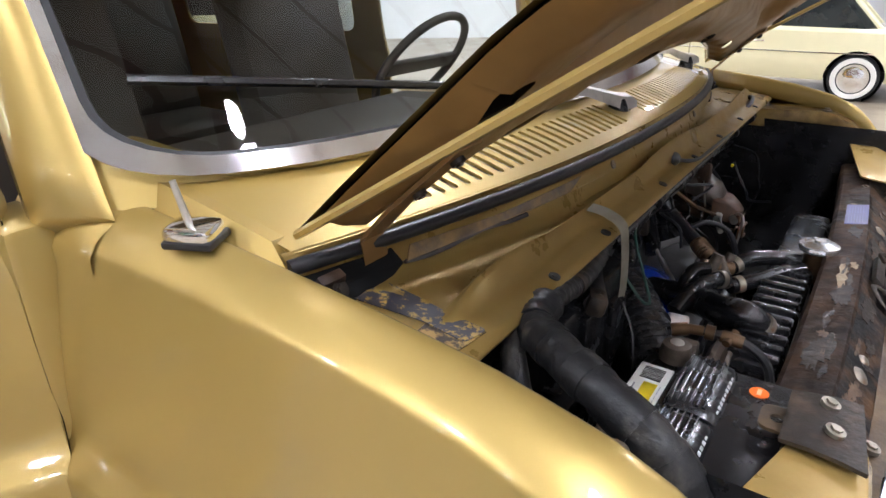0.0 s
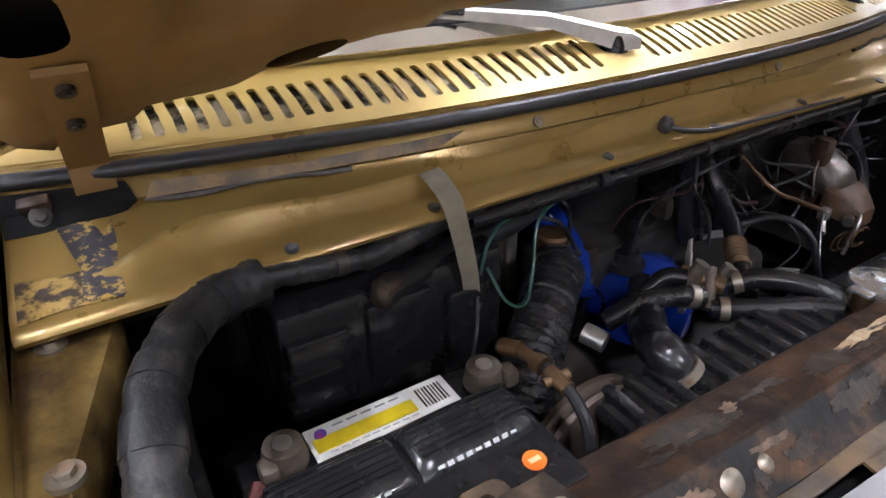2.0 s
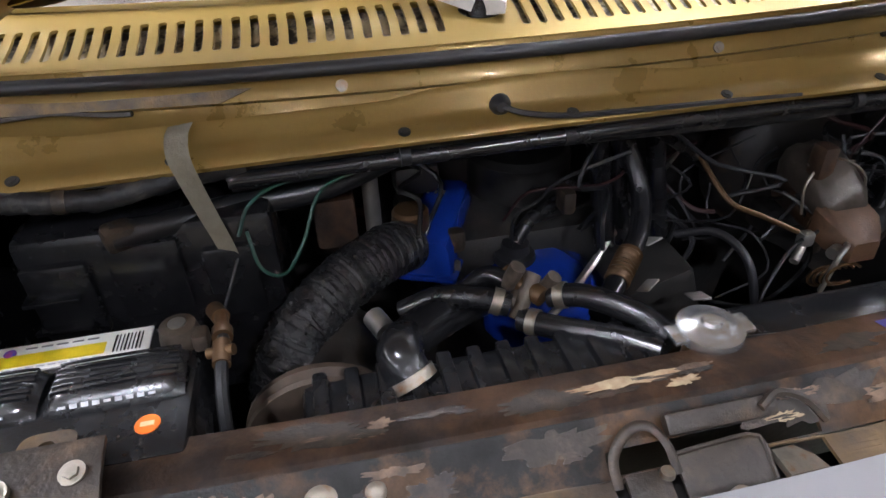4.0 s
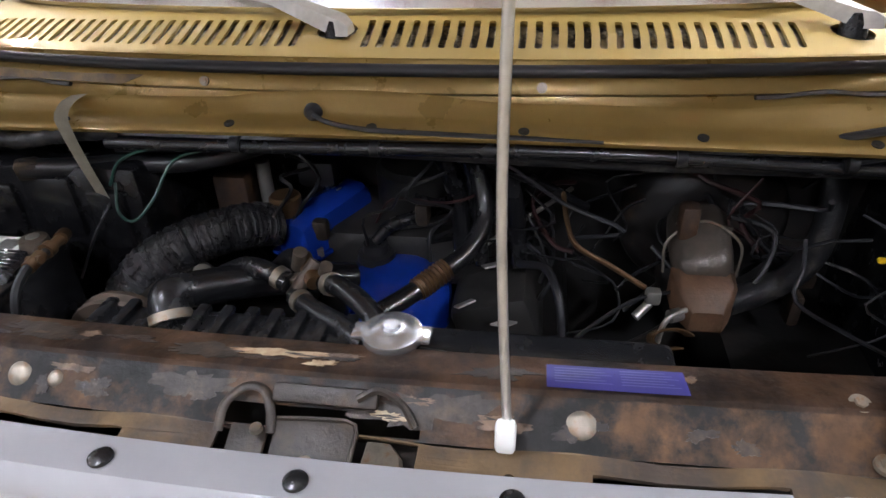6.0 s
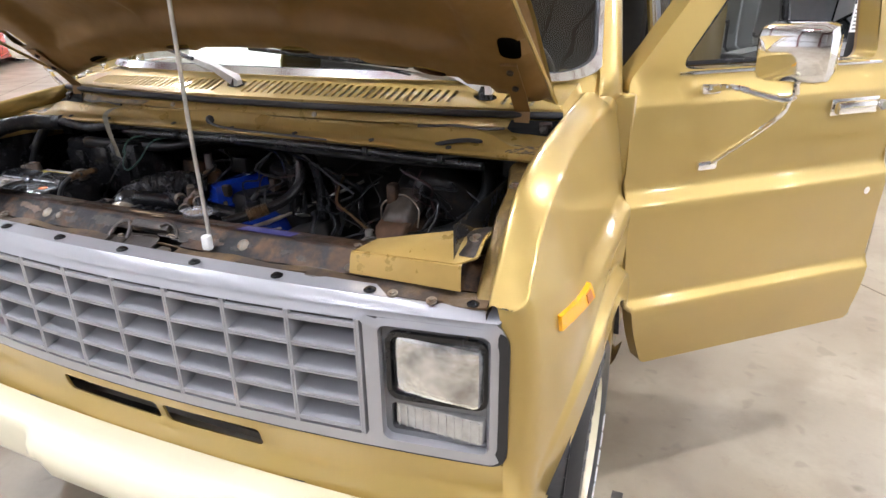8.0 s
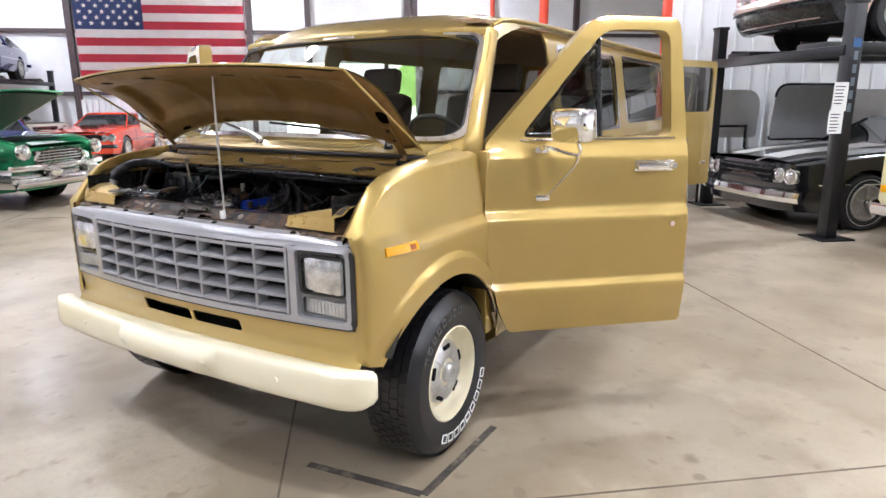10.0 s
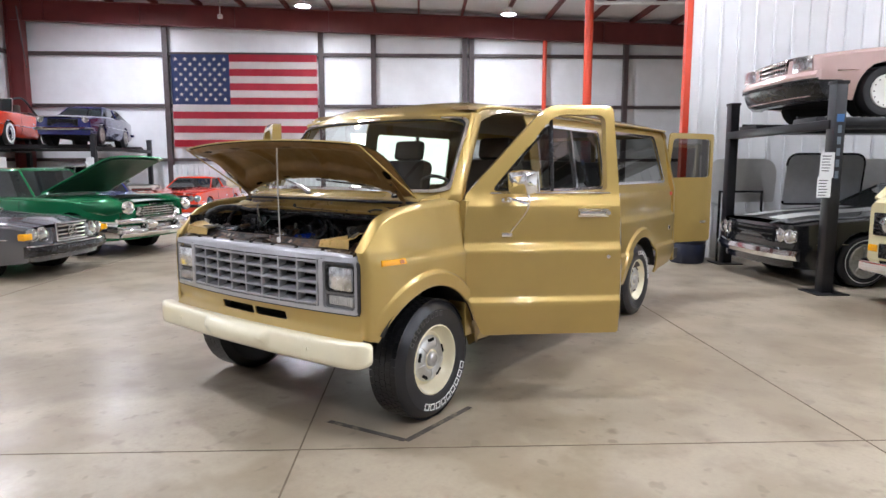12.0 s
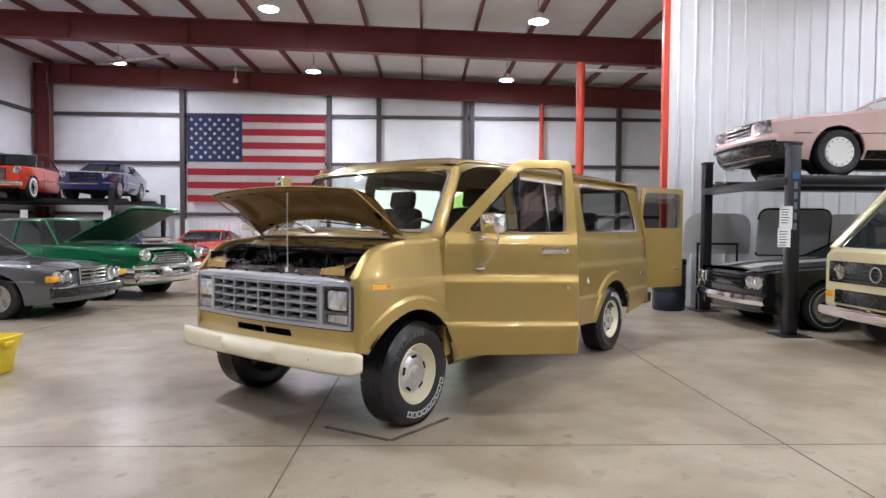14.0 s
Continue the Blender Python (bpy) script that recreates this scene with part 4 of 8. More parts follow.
for s in (1, -1):
    tp = [hood_p(a, s * 0.75, -0.032) for a in (0.19, 0.08)]
    sec = ((-0.019, 0.0), (0.019, 0.0), (0.019, -0.006), (-0.019, -0.006))
    rows = [[p + Vector((0, w, h)) for w, h in sec] for p in tp] + [[Vector((x, s * 0.75 + w, z + h)) for w, h in sec] for x, z in ((-0.51, 1.325), (-0.505, 1.30))]
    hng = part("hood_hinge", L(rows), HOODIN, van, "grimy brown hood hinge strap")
    for a in (0.105, 0.165):
        bm = bmesh.new()
        bolt_head(bm, hood_p(a, s * 0.75, -0.04), hood_p(a, 0, -1) - hood_p(a, 0, 0), 0.0045, 0.004)
        part("hinge_bolt", bm, GRIME, hng)

# prop rod with its white clip
rod_top = Vector((-0.014, 0.198, 1.637))
rod = thing("prop_rod", "grey steel hood prop rod standing in a white plastic clip", "prop rod")
part("rod", T([(-0.004, 0.206, 1.09), (-0.012, 0.202, 1.13), (-0.016, 0.193, 1.35), tuple(rod_top)], 0.0045, 10), STEEL, rod)
part("clip", B((-0.002, 0.203, 1.094), (0.018, 0.02, 0.034), 0.005, pose(0, 0, 0)), WHITE, rod, "white plastic clip")

# grille, lamps and front
def bow(y):
    return 0.092 - 0.07 * (y / 0.885) ** 2


def gp(y, z, d=0.0):
    return Vector((bow(y) + d, y, z))


G0, G1 = 0.727, 1.045
gr = part("grille_surround", skin(rounded([(-0.885, G0), (0.885, G0), (0.885, G1), (-0.885, G1)], [0.03, 0.03, 0.05, 0.05]), [rrect(-0.612, 0.752, 0.612, 1.018, 0.012), rrect(0.642, 0.750, 0.858, 1.012, 0.018), rrect(-0.858, 0.750, -0.642, 1.012, 0.018)], lambda y, z: gp(y, z, 0.0 - 0.012 * max(0, (abs(y) - 0.86) / 0.025) ** 2 - 0.012 * max(0, (z - 1.025) / 0.02) ** 2), 0.035, thick=0.03), SILVER, van, "silver-grey plastic grille surround")
# top ledge with black push pins
rows = []
for k in range(31):
    y = -0.872 + 1.744 * k / 30
    h = 0.016 * (1 - (y / 0.885) ** 2) - 0.010 * (abs(y) / 0.872) ** 16
    rows.append([gp(y, 1.040, -0.004), gp(y, 1.047 + h * 0.6, -0.010), gp(y, 1.0525 + h, -0.02), gp(y, 1.0545 + h, -0.034), gp(y, 1.057 + h, -0.062), gp(y, 1.05, -0.064), gp(y, 1.035, -0.02)])
part("top_ledge", L(rows), SILVER, gr, angle=25)
for k in range(9):
    y = -0.787 + 0.2 * k
    part("push_pin", R([(0, 0.007), (0.006, 0.007), (0.012, 0.003), (0.0125, 0), (0, -0.004)], "z", gp(y, 1.0555 + 0.016 * (1 - (y / 0.885) ** 2), -0.036), 18), BLACKP, gr)
# egg-crate insert
part("insert_frame", skin(rrect(-0.604, 0.760, 0.604, 1.008, 0.010), [rrect(-0.596, 0.768, 0.596, 1.000, 0.006)], lambda y, z: gp(y, z, 0.001), 0.06, thick=0.02), BARS, gr)
for k in range(9):
    y = -0.600 + 1.200 * k / 8
    bm = L([[gp(y, z, d) + Vector((0, w, 0)) for w, d in ((-0.0065, -0.002), (-0.0055, 0.002), (-0.0015, 0.002), (0.0, -0.0005), (0.0015, 0.002), (0.0055, 0.002), (0.0065, -0.002), (0.005, -0.055), (-0.005, -0.055))] for z in (0.753, 1.017)])
    part("upright", bm, BARS, gr)
for k in range(5):
    z = 0.765 + 0.238 * k / 4
    rows = []
    for j in range(17):
        y = -0.602 + 1.204 * j / 16
        rows.append([gp(y, z + dz, d) for dz, d in ((-0.0055, 0.001), (-0.001, 0.0015), (0.0, -0.001), (0.001, 0.0015), (0.0055, 0.001), (0.007, -0.004), (0.020, -0.06), (0.012, -0.06), (-0.005, -0.008))])
    part("crossbar", L(rows), BARS, gr, angle=30)
for k in range(8):
    for j in range(4):
        y = -0.600 + 1.200 * (k + 0.5) / 8
        z = 0.765 + 0.238 * (j + 0.5) / 4
        part("cell_fin", B(gp(y, z + 0.008, -0.07), (0.02, 0.138, 0.004), 0, None), GRILLE, gr, smooth=False)
# Black sheet painting the shade deep in the grille cells
part("grille_shade", L([[gp(y, z, -0.085) for z in (0.74, 1.03)] + [gp(y, z, -0.09) for z in (1.03, 0.74)] for y in [-0.62 + 0.124 * k for k in range(11)]]), DARK, gr)
for s in (1, -1):
    lampb = part("lamp_bezel", skin(rrect(s * 0.75 - 0.112, 0.746, s * 0.75 + 0.112, 1.016, 0.02), [rrect(s * 0.75 - 0.098, 0.845, s * 0.75 + 0.098, 0.992, 0.022), rrect(s * 0.75 - 0.098, 0.762, s * 0.75 + 0.098, 0.826, 0.01)], lambda y, z: gp(y, z, -0.022), 0.04, thick=0.02), mat("lamp_bezel_grey", (0.17, 0.17, 0.175), 0.38, 0.3, vary=0.1) if s > 0 else bpy.data.materials["lamp_bezel_grey"], gr)
    hl = part("headlight", B(gp(s * 0.75, 0.918, -0.03), (0.05, 0.184, 0.136), 0.016, pose(0, 0, 0)), LENS, gr, "rectangular sealed-beam headlight")
    part("headlight_rim", skin(rrect(s * 0.75 - 0.10, 0.842, s * 0.75 + 0.10, 0.994, 0.024), [rrect(s * 0.75 - 0.09, 0.852, s * 0.75 + 0.09, 0.984, 0.018)], lambda y, z: gp(y, z, -0.012), 0.05, thick=0.016), BLACKP, gr)
    pk = part("parking_lamp", B(gp(s * 0.75, 0.794, -0.032), (0.03, 0.19, 0.058), 0.008), PARK, gr, "clear ribbed parking lamp")
    for k in range(11):
        part("lens_rib", B((bow(0.75) - 0.0165, s * 0.75 - 0.085 + 0.017 * k, 0.794), (0.003, 0.004, 0.050)), PARK, pk, smooth=False)
part("chassis_gap", skin(rounded([(-0.891, 0.719), (0.891, 0.719), (0.891, 1.026), (-0.891, 1.026)], 0.04), [rounded([(-0.872, 0.74), (0.872, 0.74), (0.872, 1.008), (-0.872, 1.008)], 0.03)], lambda y, z: gp(y, z, -0.005), 0.05, thick=0.010), BLACK, van)
# lower front panel with two slots
low = skin([(-0.90, 0.56), (0.90, 0.56), (0.905, 0.72), (-0.905, 0.72)], [rrect(-0.285, 0.637, 0.035, 0.688, 0.012), rrect(0.055, 0.637, 0.33, 0.688, 0.012)], lambda y, z: gp(y, z, lerp_tab([(0.56, 0.014), (0.585, 0.0), (0.612, -0.020), (0.64, -0.026), (0.69, -0.014), (0.71, -0.004), (0.72, -0.012)], z)), 0.04, thick=0.006)
part("front_panel", low, GOLD, van, "gold lower front panel with two dark slots", angle=60)
# Black block painted in as the shade behind the two slots
part("slot_shade", B((-0.06, 0.02, 0.66), (0.02, 0.8, 0.1)), DARK, van)
for s in (1, -1):
    mk = part("side_marker", L([[Vector((x, s * (fender_y(x, z) + d), z)) for z, d in ((0.988, -0.004), (0.991, 0.008), (1.020, 0.008), (1.023, -0.004))] for x in (-0.085, -0.09, -0.14, -0.20, -0.247, -0.252)]), AMBER, van, "amber side marker lamp")
    part("marker_badge", L([[Vector((x, s * (fender_y(x, z) + d), z)) for z, d in ((0.996, 0.007), (0.996, 0.0092), (1.015, 0.0092), (1.015, 0.007))] for x in (-0.205, -0.235)]), mat("amber_badge", (0.42, 0.12, 0.01), 0.3) if s > 0 else bpy.data.materials["amber_badge"], mk)

# bumper: cream, with a raised middle
bum = thing("front_bumper", "cream painted steel front bumper with a raised plate section", "bumper")
rows = []
for k in range(-52, 53):
    a = abs(k) / 52
    a = a if a < 0.86 else 0.86 + 0.14 * math.sin((a - 0.86) / 0.14 * math.pi / 2)
    y = math.copysign(a * 0.99, k)
    a = abs(y)
    x = 0.178 - 0.05 * (a / 1.0) ** 2 - 0.05 * max(0, (a - 0.86) / 0.13) ** 2
    pl = max(0.0, min(1.0, (0.325 - a) / 0.05))
    pl = pl * pl * (3 - 2 * pl)
    lo = max(0.0, min(1.0, (0.27 - a) / 0.05))
    sec = [(-0.085, 0.592), (-0.06, 0.601), (-0.020, 0.604), (-0.005, 0.600), (0.003 + 0.008 * pl, 0.588), (0.006 + 0.030 * pl, 0.568), (0.007 + 0.034 * pl, 0.540), (0.006 + 0.032 * lo, 0.500), (0.004 + 0.018 * lo, 0.480), (-0.002, 0.466), (-0.014, 0.458), (-0.05, 0.455), (-0.078, 0.462), (-0.085, 0.48)]
    e = max(0.0, (a - 0.93) / 0.0602)
    q = max(0.12, math.sqrt(max(0.0, 1 - e ** 2.6)))
    rows.append([Vector((x - 0.04 + (dx + 0.04) * q, y, 0.53 + (z - 0.53) * (0.35 + 0.65 * q))) for dx, z in sec])
bm = L(rows)
part("bar", bm, CREAM, bum, angle=45)
for y in (-0.62, 0.62, -0.42, 0.42):
    part("bumper_bolt", R([(0, 0.012), (0.008, 0.011), (0.012, 0.004), (0.012, 0)], "x", (0.172 - 0.02 * abs(y), y, 0.535), 14), CREAM, bum)
for s in (1, -1):
    part("bracket", B((0.02, s * 0.42, 0.54), (0.25, 0.05, 0.09)), SOOT, bum)


# wheels
def wheel(x, s, steer=0.0):
    w = thing("wheel", "white steel wheel with silver hub cap and raised-letter tyre", "wheel", "van wheels")
    r = 0.366
    prof = [(0.21, -0.11), (0.245, -0.125), (0.31, -0.125), (0.345, -0.105), (r - 0.004, -0.085), (r, -0.03), (r, 0.03), (r - 0.004, 0.085), (0.345, 0.105), (0.31, 0.125), (0.245, 0.125), (0.212, 0.112), (0.205, 0.09)]
    ty = part("tyre", R(prof, "y", seg=64), TYRE, w, "black tyre with raised white outline blocks", angle=25)
    bm = bmesh.new()
    for k in range(52):
        a = 2 * math.pi * k / 52
        for j, yy in enumerate((-0.078, -0.04, 0.0, 0.04, 0.078)):
            aa = a + 0.06 * (j % 2)
            box(bm, (0, yy, r + 0.001), (0.039, 0.035, 0.004), 0, Matrix.Rotation(aa, 4, "Y"))
    part("tread", bm, TYRE, ty, smooth=False)
    HUBM = mat("hub_silver", (0.56, 0.56, 0.55), 0.32, 0.8, vary=0.08, scale=30)
    FAINT = mat("worn_letter_grey", (0.14, 0.14, 0.14), 0.6)
    # two arcs of plain raised outline blocks in place of the maker's words
    for n, wd5, hg5, line5, mat5, mid, span, rad in ((9, 0.056, 0.040, 0.0055, WHITE, 166, -92, 0.285), (8, 0.034, 0.032, 0.004, FAINT, -12, -66, 0.288)):
        for i in range(n):
            ang = radians(mid + span * (i / (n - 1) - 0.5))
            m5 = Matrix.Rotation(ang, 4, "Y")
            bm = bmesh.new()
            for sg in (-1, 1):
                box(bm, (0, 0.1262, rad + sg * (hg5 - line5) / 2), (wd5 * 0.8, 0.004, line5), 0, m5)
                box(bm, (sg * (wd5 * 0.8 - line5) / 2, 0.1264, rad), (line5, 0.004, hg5 - 2 * line5), 0, m5)
            part("raised_block", bm, mat5, ty, smooth=False)
    rim_p = [(0.205, -0.10), (0.212, 0.10), (0.217, 0.112), (0.208, 0.116), (0.198, 0.10), (0.188, 0.066), (0.172, 0.055), (0.165, 0.045), (0.15, 0.05), (0.12, 0.075), (0.1, 0.08), (0.0, 0.08)]
    rm = part("rim", R(rim_p, "y", seg=48), CREAM, w, "cream white steel rim")
    part("beauty_dish", R([(0.146, 0.046), (0.142, 0.062), (0.132, 0.074), (0.118, 0.082), (0.098, 0.089), (0.080, 0.090), (0.064, 0.082), (0.056, 0.074), (0.0, 0.074)], "y", seg=40), HUBM, w, "silver hub dish")
    for k in range(5):
        m5 = Matrix.Rotation(2 * math.pi * k / 5, 4, "Y")
        bm = L([[m5 @ Vector((x5, y5, z5)) for x5, y5 in ((-wd, 0.06), (-wd * 0.8, hgt), (wd * 0.8, hgt), (wd, 0.06))] for z5, wd, hgt in ((0.062, 0.016, 0.086), (0.085, 0.018, 0.094), (0.112, 0.022, 0.089), (0.136, 0.026, 0.072))])
        part("hub_rib", bm, HUBM, w)
    part("hub_ring", R([(0.057, 0.075), (0.054, 0.080), (0.049, 0.078), (0.047, 0.074)], "y", seg=30), DARK, w)
    part("hub_cap", R([(0.046, 0.074), (0.045, 0.098), (0.038, 0.106), (0.026, 0.108), (0.024, 0.104), (0.0, 0.105)], "y", seg=30), HUBM, w)
    # Dark blocks on the dish paint the shade of its slots; nothing is cut
    for k in range(5):
        m5 = Matrix.Rotation(2 * math.pi * (k + 0.5) / 5, 4, "Y")
        part("hub_slot_shade", B((0, 0.0805, 0.119), (0.056, 0.012, 0.020), 0.005, m5), DARK, w)
    part("drum", R([(0.0, -0.02), (0.15, -0.02), (0.16, 0.03), (0.0, 0.03)], "y", seg=28), SOOT, w)
    return w


w0 = wheel(0, 1)
yw = 0.845
w0.matrix_basis = pose(AXLE_F + 0.008, yw + 0.018, 0.366, 0, 38, 2)
for x, s, sp, st in ((AXLE_F, -1, 10, 3), (AXLE_R, 1, 150, 0), (AXLE_R, -1, 80, 0)):
    copy_thing(w0, pose(x, s * yw, 0.366, 0, sp, st if s > 0 else 180 + st))


# doors
def door_shape(s, swing):
    """Front door, hung at its leading edge; swing: degrees it stands open."""
    hx, hy = -0.83, 0.985
    M = Matrix.Translation((hx, s * hy, 0)) @ Matrix.Rotation(radians(-s * swing), 4, "Z") @ Matrix.Translation((-hx, -s * hy, 0))
    d = None
    outer = rounded([(-0.835, 1.345), (-0.825, 0.97), (-0.845, 0.74), (-0.885, 0.58), (-0.945, 0.45), (-1.84, 0.45), (-1.845, 1.36), (-1.82, 1.925), (-1.45, 1.93), (-1.36, 1.90)], [0.02, 0.05, 0.05, 0.05, 0.025, 0.02, 0.05, 0.05, 0.05, 0.06])
    hole = rounded([(-1.0, 1.372), (-1.765, 1.372), (-1.765, 1.865), (-1.43, 1.865)], [0.06, 0.04, 0.06, 0.08])

    def door_y(x, z):
        return lerp_tab(SIDE, z)

    pl = lambda x, z: M @ Vector((x, s * door_y(x, z), z))
    d = part("front_door", skin(outer, [hole], pl, 0.05, thick=0.006, levels=LEVELS), GOLD, van, "gold front door standing wide open, window down", angle=60, nrm=side_normal(s, M, door_y))
    pin = lambda x, z: M @ Vector((x, s * (side_y(x, z) - 0.075), z))
    inn = [(-1.34 + (x + 1.34) * 0.97, 1.18 + (z - 1.18) * 0.97) for x, z in outer]
    part("door_card", skin(inn, [hole], pin, 0.09, thick=0.01), TRIM_TAN, d, "tan inner door panel")
    edge = dense(outer, 0.06)
    bm = bmesh.new()
    loft(bm, [[pl(x, z) for x, z in edge + [edge[0]]], [M @ Vector((x, s * (side_y(x, z) - 0.075), z)) for x, z in edge + [edge[0]]]], closed=False)
    he = dense(hole, 0.05)
    loft(bm, [[pl(x, z) for x, z in he + [he[0]]], [pin(x, z) for x, z in he + [he[0]]]], closed=False)
    part("door_edge", bm, GOLD, d)
    part("rear_bead", T([pl(-1.846, z) for z in (0.46, 0.8, 1.1, 1.36)], 0.0035, 6), BRIGHT, d)
    # vent wing
    vent = [(-1.03, 1.385), (-1.40, 1.385), (-1.40, 1.80)]
    vent = rounded(vent, 0.03)
    part("vent_glass", skin(vent, [], lambda x, z: M @ Vector((x, s * (side_y(x, z) - 0.03), z)), 0.1), GLASS_DARK, d, "dark vent window")
    part("vent_bar", T([M @ Vector((-1.41, s * (side_y(-1.41, z) - 0.03), z)) for z in (1.37, 1.6, 1.845)], 0.012, 8), BLACKP, d)
    part("vent_frame", T([M @ Vector((x, s * (side_y(x, z) - 0.026), z)) for x, z in [(p[0], p[1]) for p in vent] + [vent[0]]], 0.008, 6, 1), BLACKP, d)
    part("belt_strip", T([M @ Vector((x, s * (side_y(x, 1.362) + 0.004), 1.362)) for x in (-1.0, -1.4, -1.78)], 0.006, 6), BRIGHT, d)
    # handle
    part("handle_plate", B((0, 0, 0), (0.20, 0.006, 0.052), 0.002, M @ Matrix.Translation((-1.665, s * (side_y(-1.645, 1.235) + 0.003), 1.235))), CHROME, d)
    h = part("door_handle", B((0, 0, 0), (0.16, 0.026, 0.040), 0.011, M @ Matrix.Translation((-1.645, s * (side_y(-1.645, 1.235) + 0.024), 1.235))), CHROME, d, "chrome push-button door handle")
    hbtn = part("handle_button", R([(0.018, 0), (0.018, 0.03), (0.013, 0.036), (0, 0.036)], "y", seg=18), CHROME, d)
    hbtn.matrix_basis = M @ Matrix.Translation((-1.755, s * side_y(-1.755, 1.235), 1.235)) @ Matrix.Rotation(0 if s > 0 else math.pi, 4, "Z")
    k = part("lock", R([(0.013, 0), (0.013, 0.004), (0, 0.005)], "y", seg=16), CHROME, d)
    k.matrix_basis = M @ Matrix.Translation((-1.76, s * side_y(-1.76, 0.955), 0.955)) @ Matrix.Rotation(0 if s > 0 else math.pi, 4, "Z")
    # mirror
    mir = part("mirror", B((0, 0, 0), (0.11, 0.18, 0.145), 0.03, M @ Matrix.Translation((-1.155, s * 1.165, 1.435)) @ pose(0, 0, 0, 0, 6, s * 30)), CHROME, d, "large chrome door mirror on bent arms")
    part("mirror_glass", B((-0.056, 0, 0), (0.004, 0.155, 0.12), 0, M @ Matrix.Translation((-1.155, s * 1.165, 1.435)) @ pose(0, 0, 0, 0, 6, s * 30)), CHROME, d)
    elbow = M @ Vector((-1.20, s * 1.13, 1.31))
    part("mirror_arm", T([M @ Vector((-1.09, s * 0.955, 1.318)), M @ Vector((-1.09, s * 1.04, 1.335)), elbow, M @ Vector((-1.18, s * 1.15, 1.38))], 0.009, 8), CHROME, d)
    part("mirror_stay", T([elbow, M @ Vector((-1.19, s * 1.10, 1.25)), M @ Vector((-1.11, s * 0.965, 1.10))], 0.008, 8), CHROME, d)
    for z in (1.318, 1.10):
        part("mirror_foot", B((0, 0, 0), (0.07, 0.022, 0.03), 0.009, M @ Matrix.Translation((-1.10, s * (side_y(-1.1, z) + 0.009), z))), CHROME, d)
    return d


door_shape(1, 48)
door_shape(-1, 61)

# rear: frame, closed right leaf, left leaf swung right round
bm = skin([(-0.98, 0.45), (0.98, 0.45), (0.96, 1.3), (0.80, 1.97), (-0.80, 1.97), (-0.96, 1.3)], [rounded([(-0.84, 0.56), (0.84, 0.56), (0.83, 1.3), (0.74, 1.88), (-0.74, 1.88), (-0.83, 1.3)], 0.06)], lambda y, z: Vector((REAR - 0.0, y, z)), 0.12, thick=0.06)
part("rear_frame", bm, GOLD, van)


def rear_leaf(s, M, nm):
    
    o = rounded([(0, 0.63), (0.80, 0.63), (0.80, 1.95), (0.07, 1.95), (0.0, 1.3)], 0.04)
    hole = rounded([(0.06, 1.42), (0.745, 1.42), (0.745, 1.885), (0.115, 1.885)], 0.06)
    f = lambda a, z: M @ Vector((-0.02 * (1 - ((a - 0.4) / 0.4) ** 2), -s * a, z))
    d = part("rear_door", skin(o, [hole], f, 0.08, thick=0.022), GOLD, van, nm, angle=50)
    g = part("window", skin(hole, [], lambda a, z: f(a, z) + M.to_3x3() @ Vector((0.004, 0, 0)), 0.2), GLASS_REAR, d, "dark tinted rear window")
    big = [(0.42 + (a - 0.42) * 1.035, 1.65 + (z - 1.65) * 1.05) for a, z in hole]
    part("window_trim", skin(big, [hole], lambda a, z: f(a, z) + M.to_3x3() @ Vector((-0.004, 0, 0)), 0.06, thick=0.006), BRIGHT, d)
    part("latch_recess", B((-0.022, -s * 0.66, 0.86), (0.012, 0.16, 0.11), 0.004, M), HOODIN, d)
    part("latch", B((-0.03, -s * 0.66, 0.87), (0.02, 0.10, 0.03), 0.006, M), CHROME, d)
    part("lower_fold", B((-0.016, -s * 0.4, 1.31), (0.012, 0.76, 0.02), 0.005, M), GOLD, d)
    return d


rear_leaf(1, Matrix.Translation((REAR - 0.04, 0.80, 0)) @ Matrix.Rotation(radians(-117), 4, "Z"), "gold rear van door with tinted window, swung fully open")
rear_leaf(-1, Matrix.Translation((REAR - 0.03, -0.86, 0)), "gold rear van door with tinted window, shut")
part("rear_bumper", L([[Vector((x, y, z)) for x, z in ((-5.2, 0.58), (-5.34, 0.58), (-5.36, 0.56), (-5.35, 0.46), (-5.2, 0.45))] for y in (-0.97, -0.5, 0, 0.5, 0.97)]), SOOT, van)
for x, z, r in ((-3.33, 0.86, 0.035), (-4.9, 0.86, 0.03)):
    part("filler_cap", R([(0, 0.02), (r * 0.7, 0.02), (r, 0.012), (r, 0)], "y", (x, side_y(x, z), z), 24), CHROME, van, "chrome fuel filler cap")
part("reflector", B((-5.12, side_y(-5.12, 1.24) + 0.004, 1.24), (0.11, 0.012, 0.04), 0.004), RED, van)

# floor, walls and seats inside
part("cabin_floor", B((-3.0, 0, 0.52), (4.3, 1.86, 0.06)), TRIM_DARK, van)
part("head_lining", B((-3.15, 0, 1.93), (3.9, 1.5, 0.02)), TRIM_TAN, van)
part("dashboard", L([[Vector((x, y, z)) for x, z in ((-0.66 - 0.19 * (y / 0.85) ** 2, 1.325), (-1.0, 1.335), (-1.12, 1.29), (-1.14, 1.15), (-1.08, 0.98), (-0.82, 0.95))] for y in (-0.84, -0.5, 0, 0.5, 0.84)]), TRIM_DARK, van)
part("engine_cover", B((-1.28, 0, 0.78), (0.75, 0.55, 0.5), 0.08), TRIM_TAN, van)
sw = part("steering_wheel", R([(0.185 + 0.013 * math.cos(a), 0.013 * math.sin(a)) for a in [2 * math.pi * k / 10 for k in range(11)]], "z", seg=36), TRIM_DARK, van)
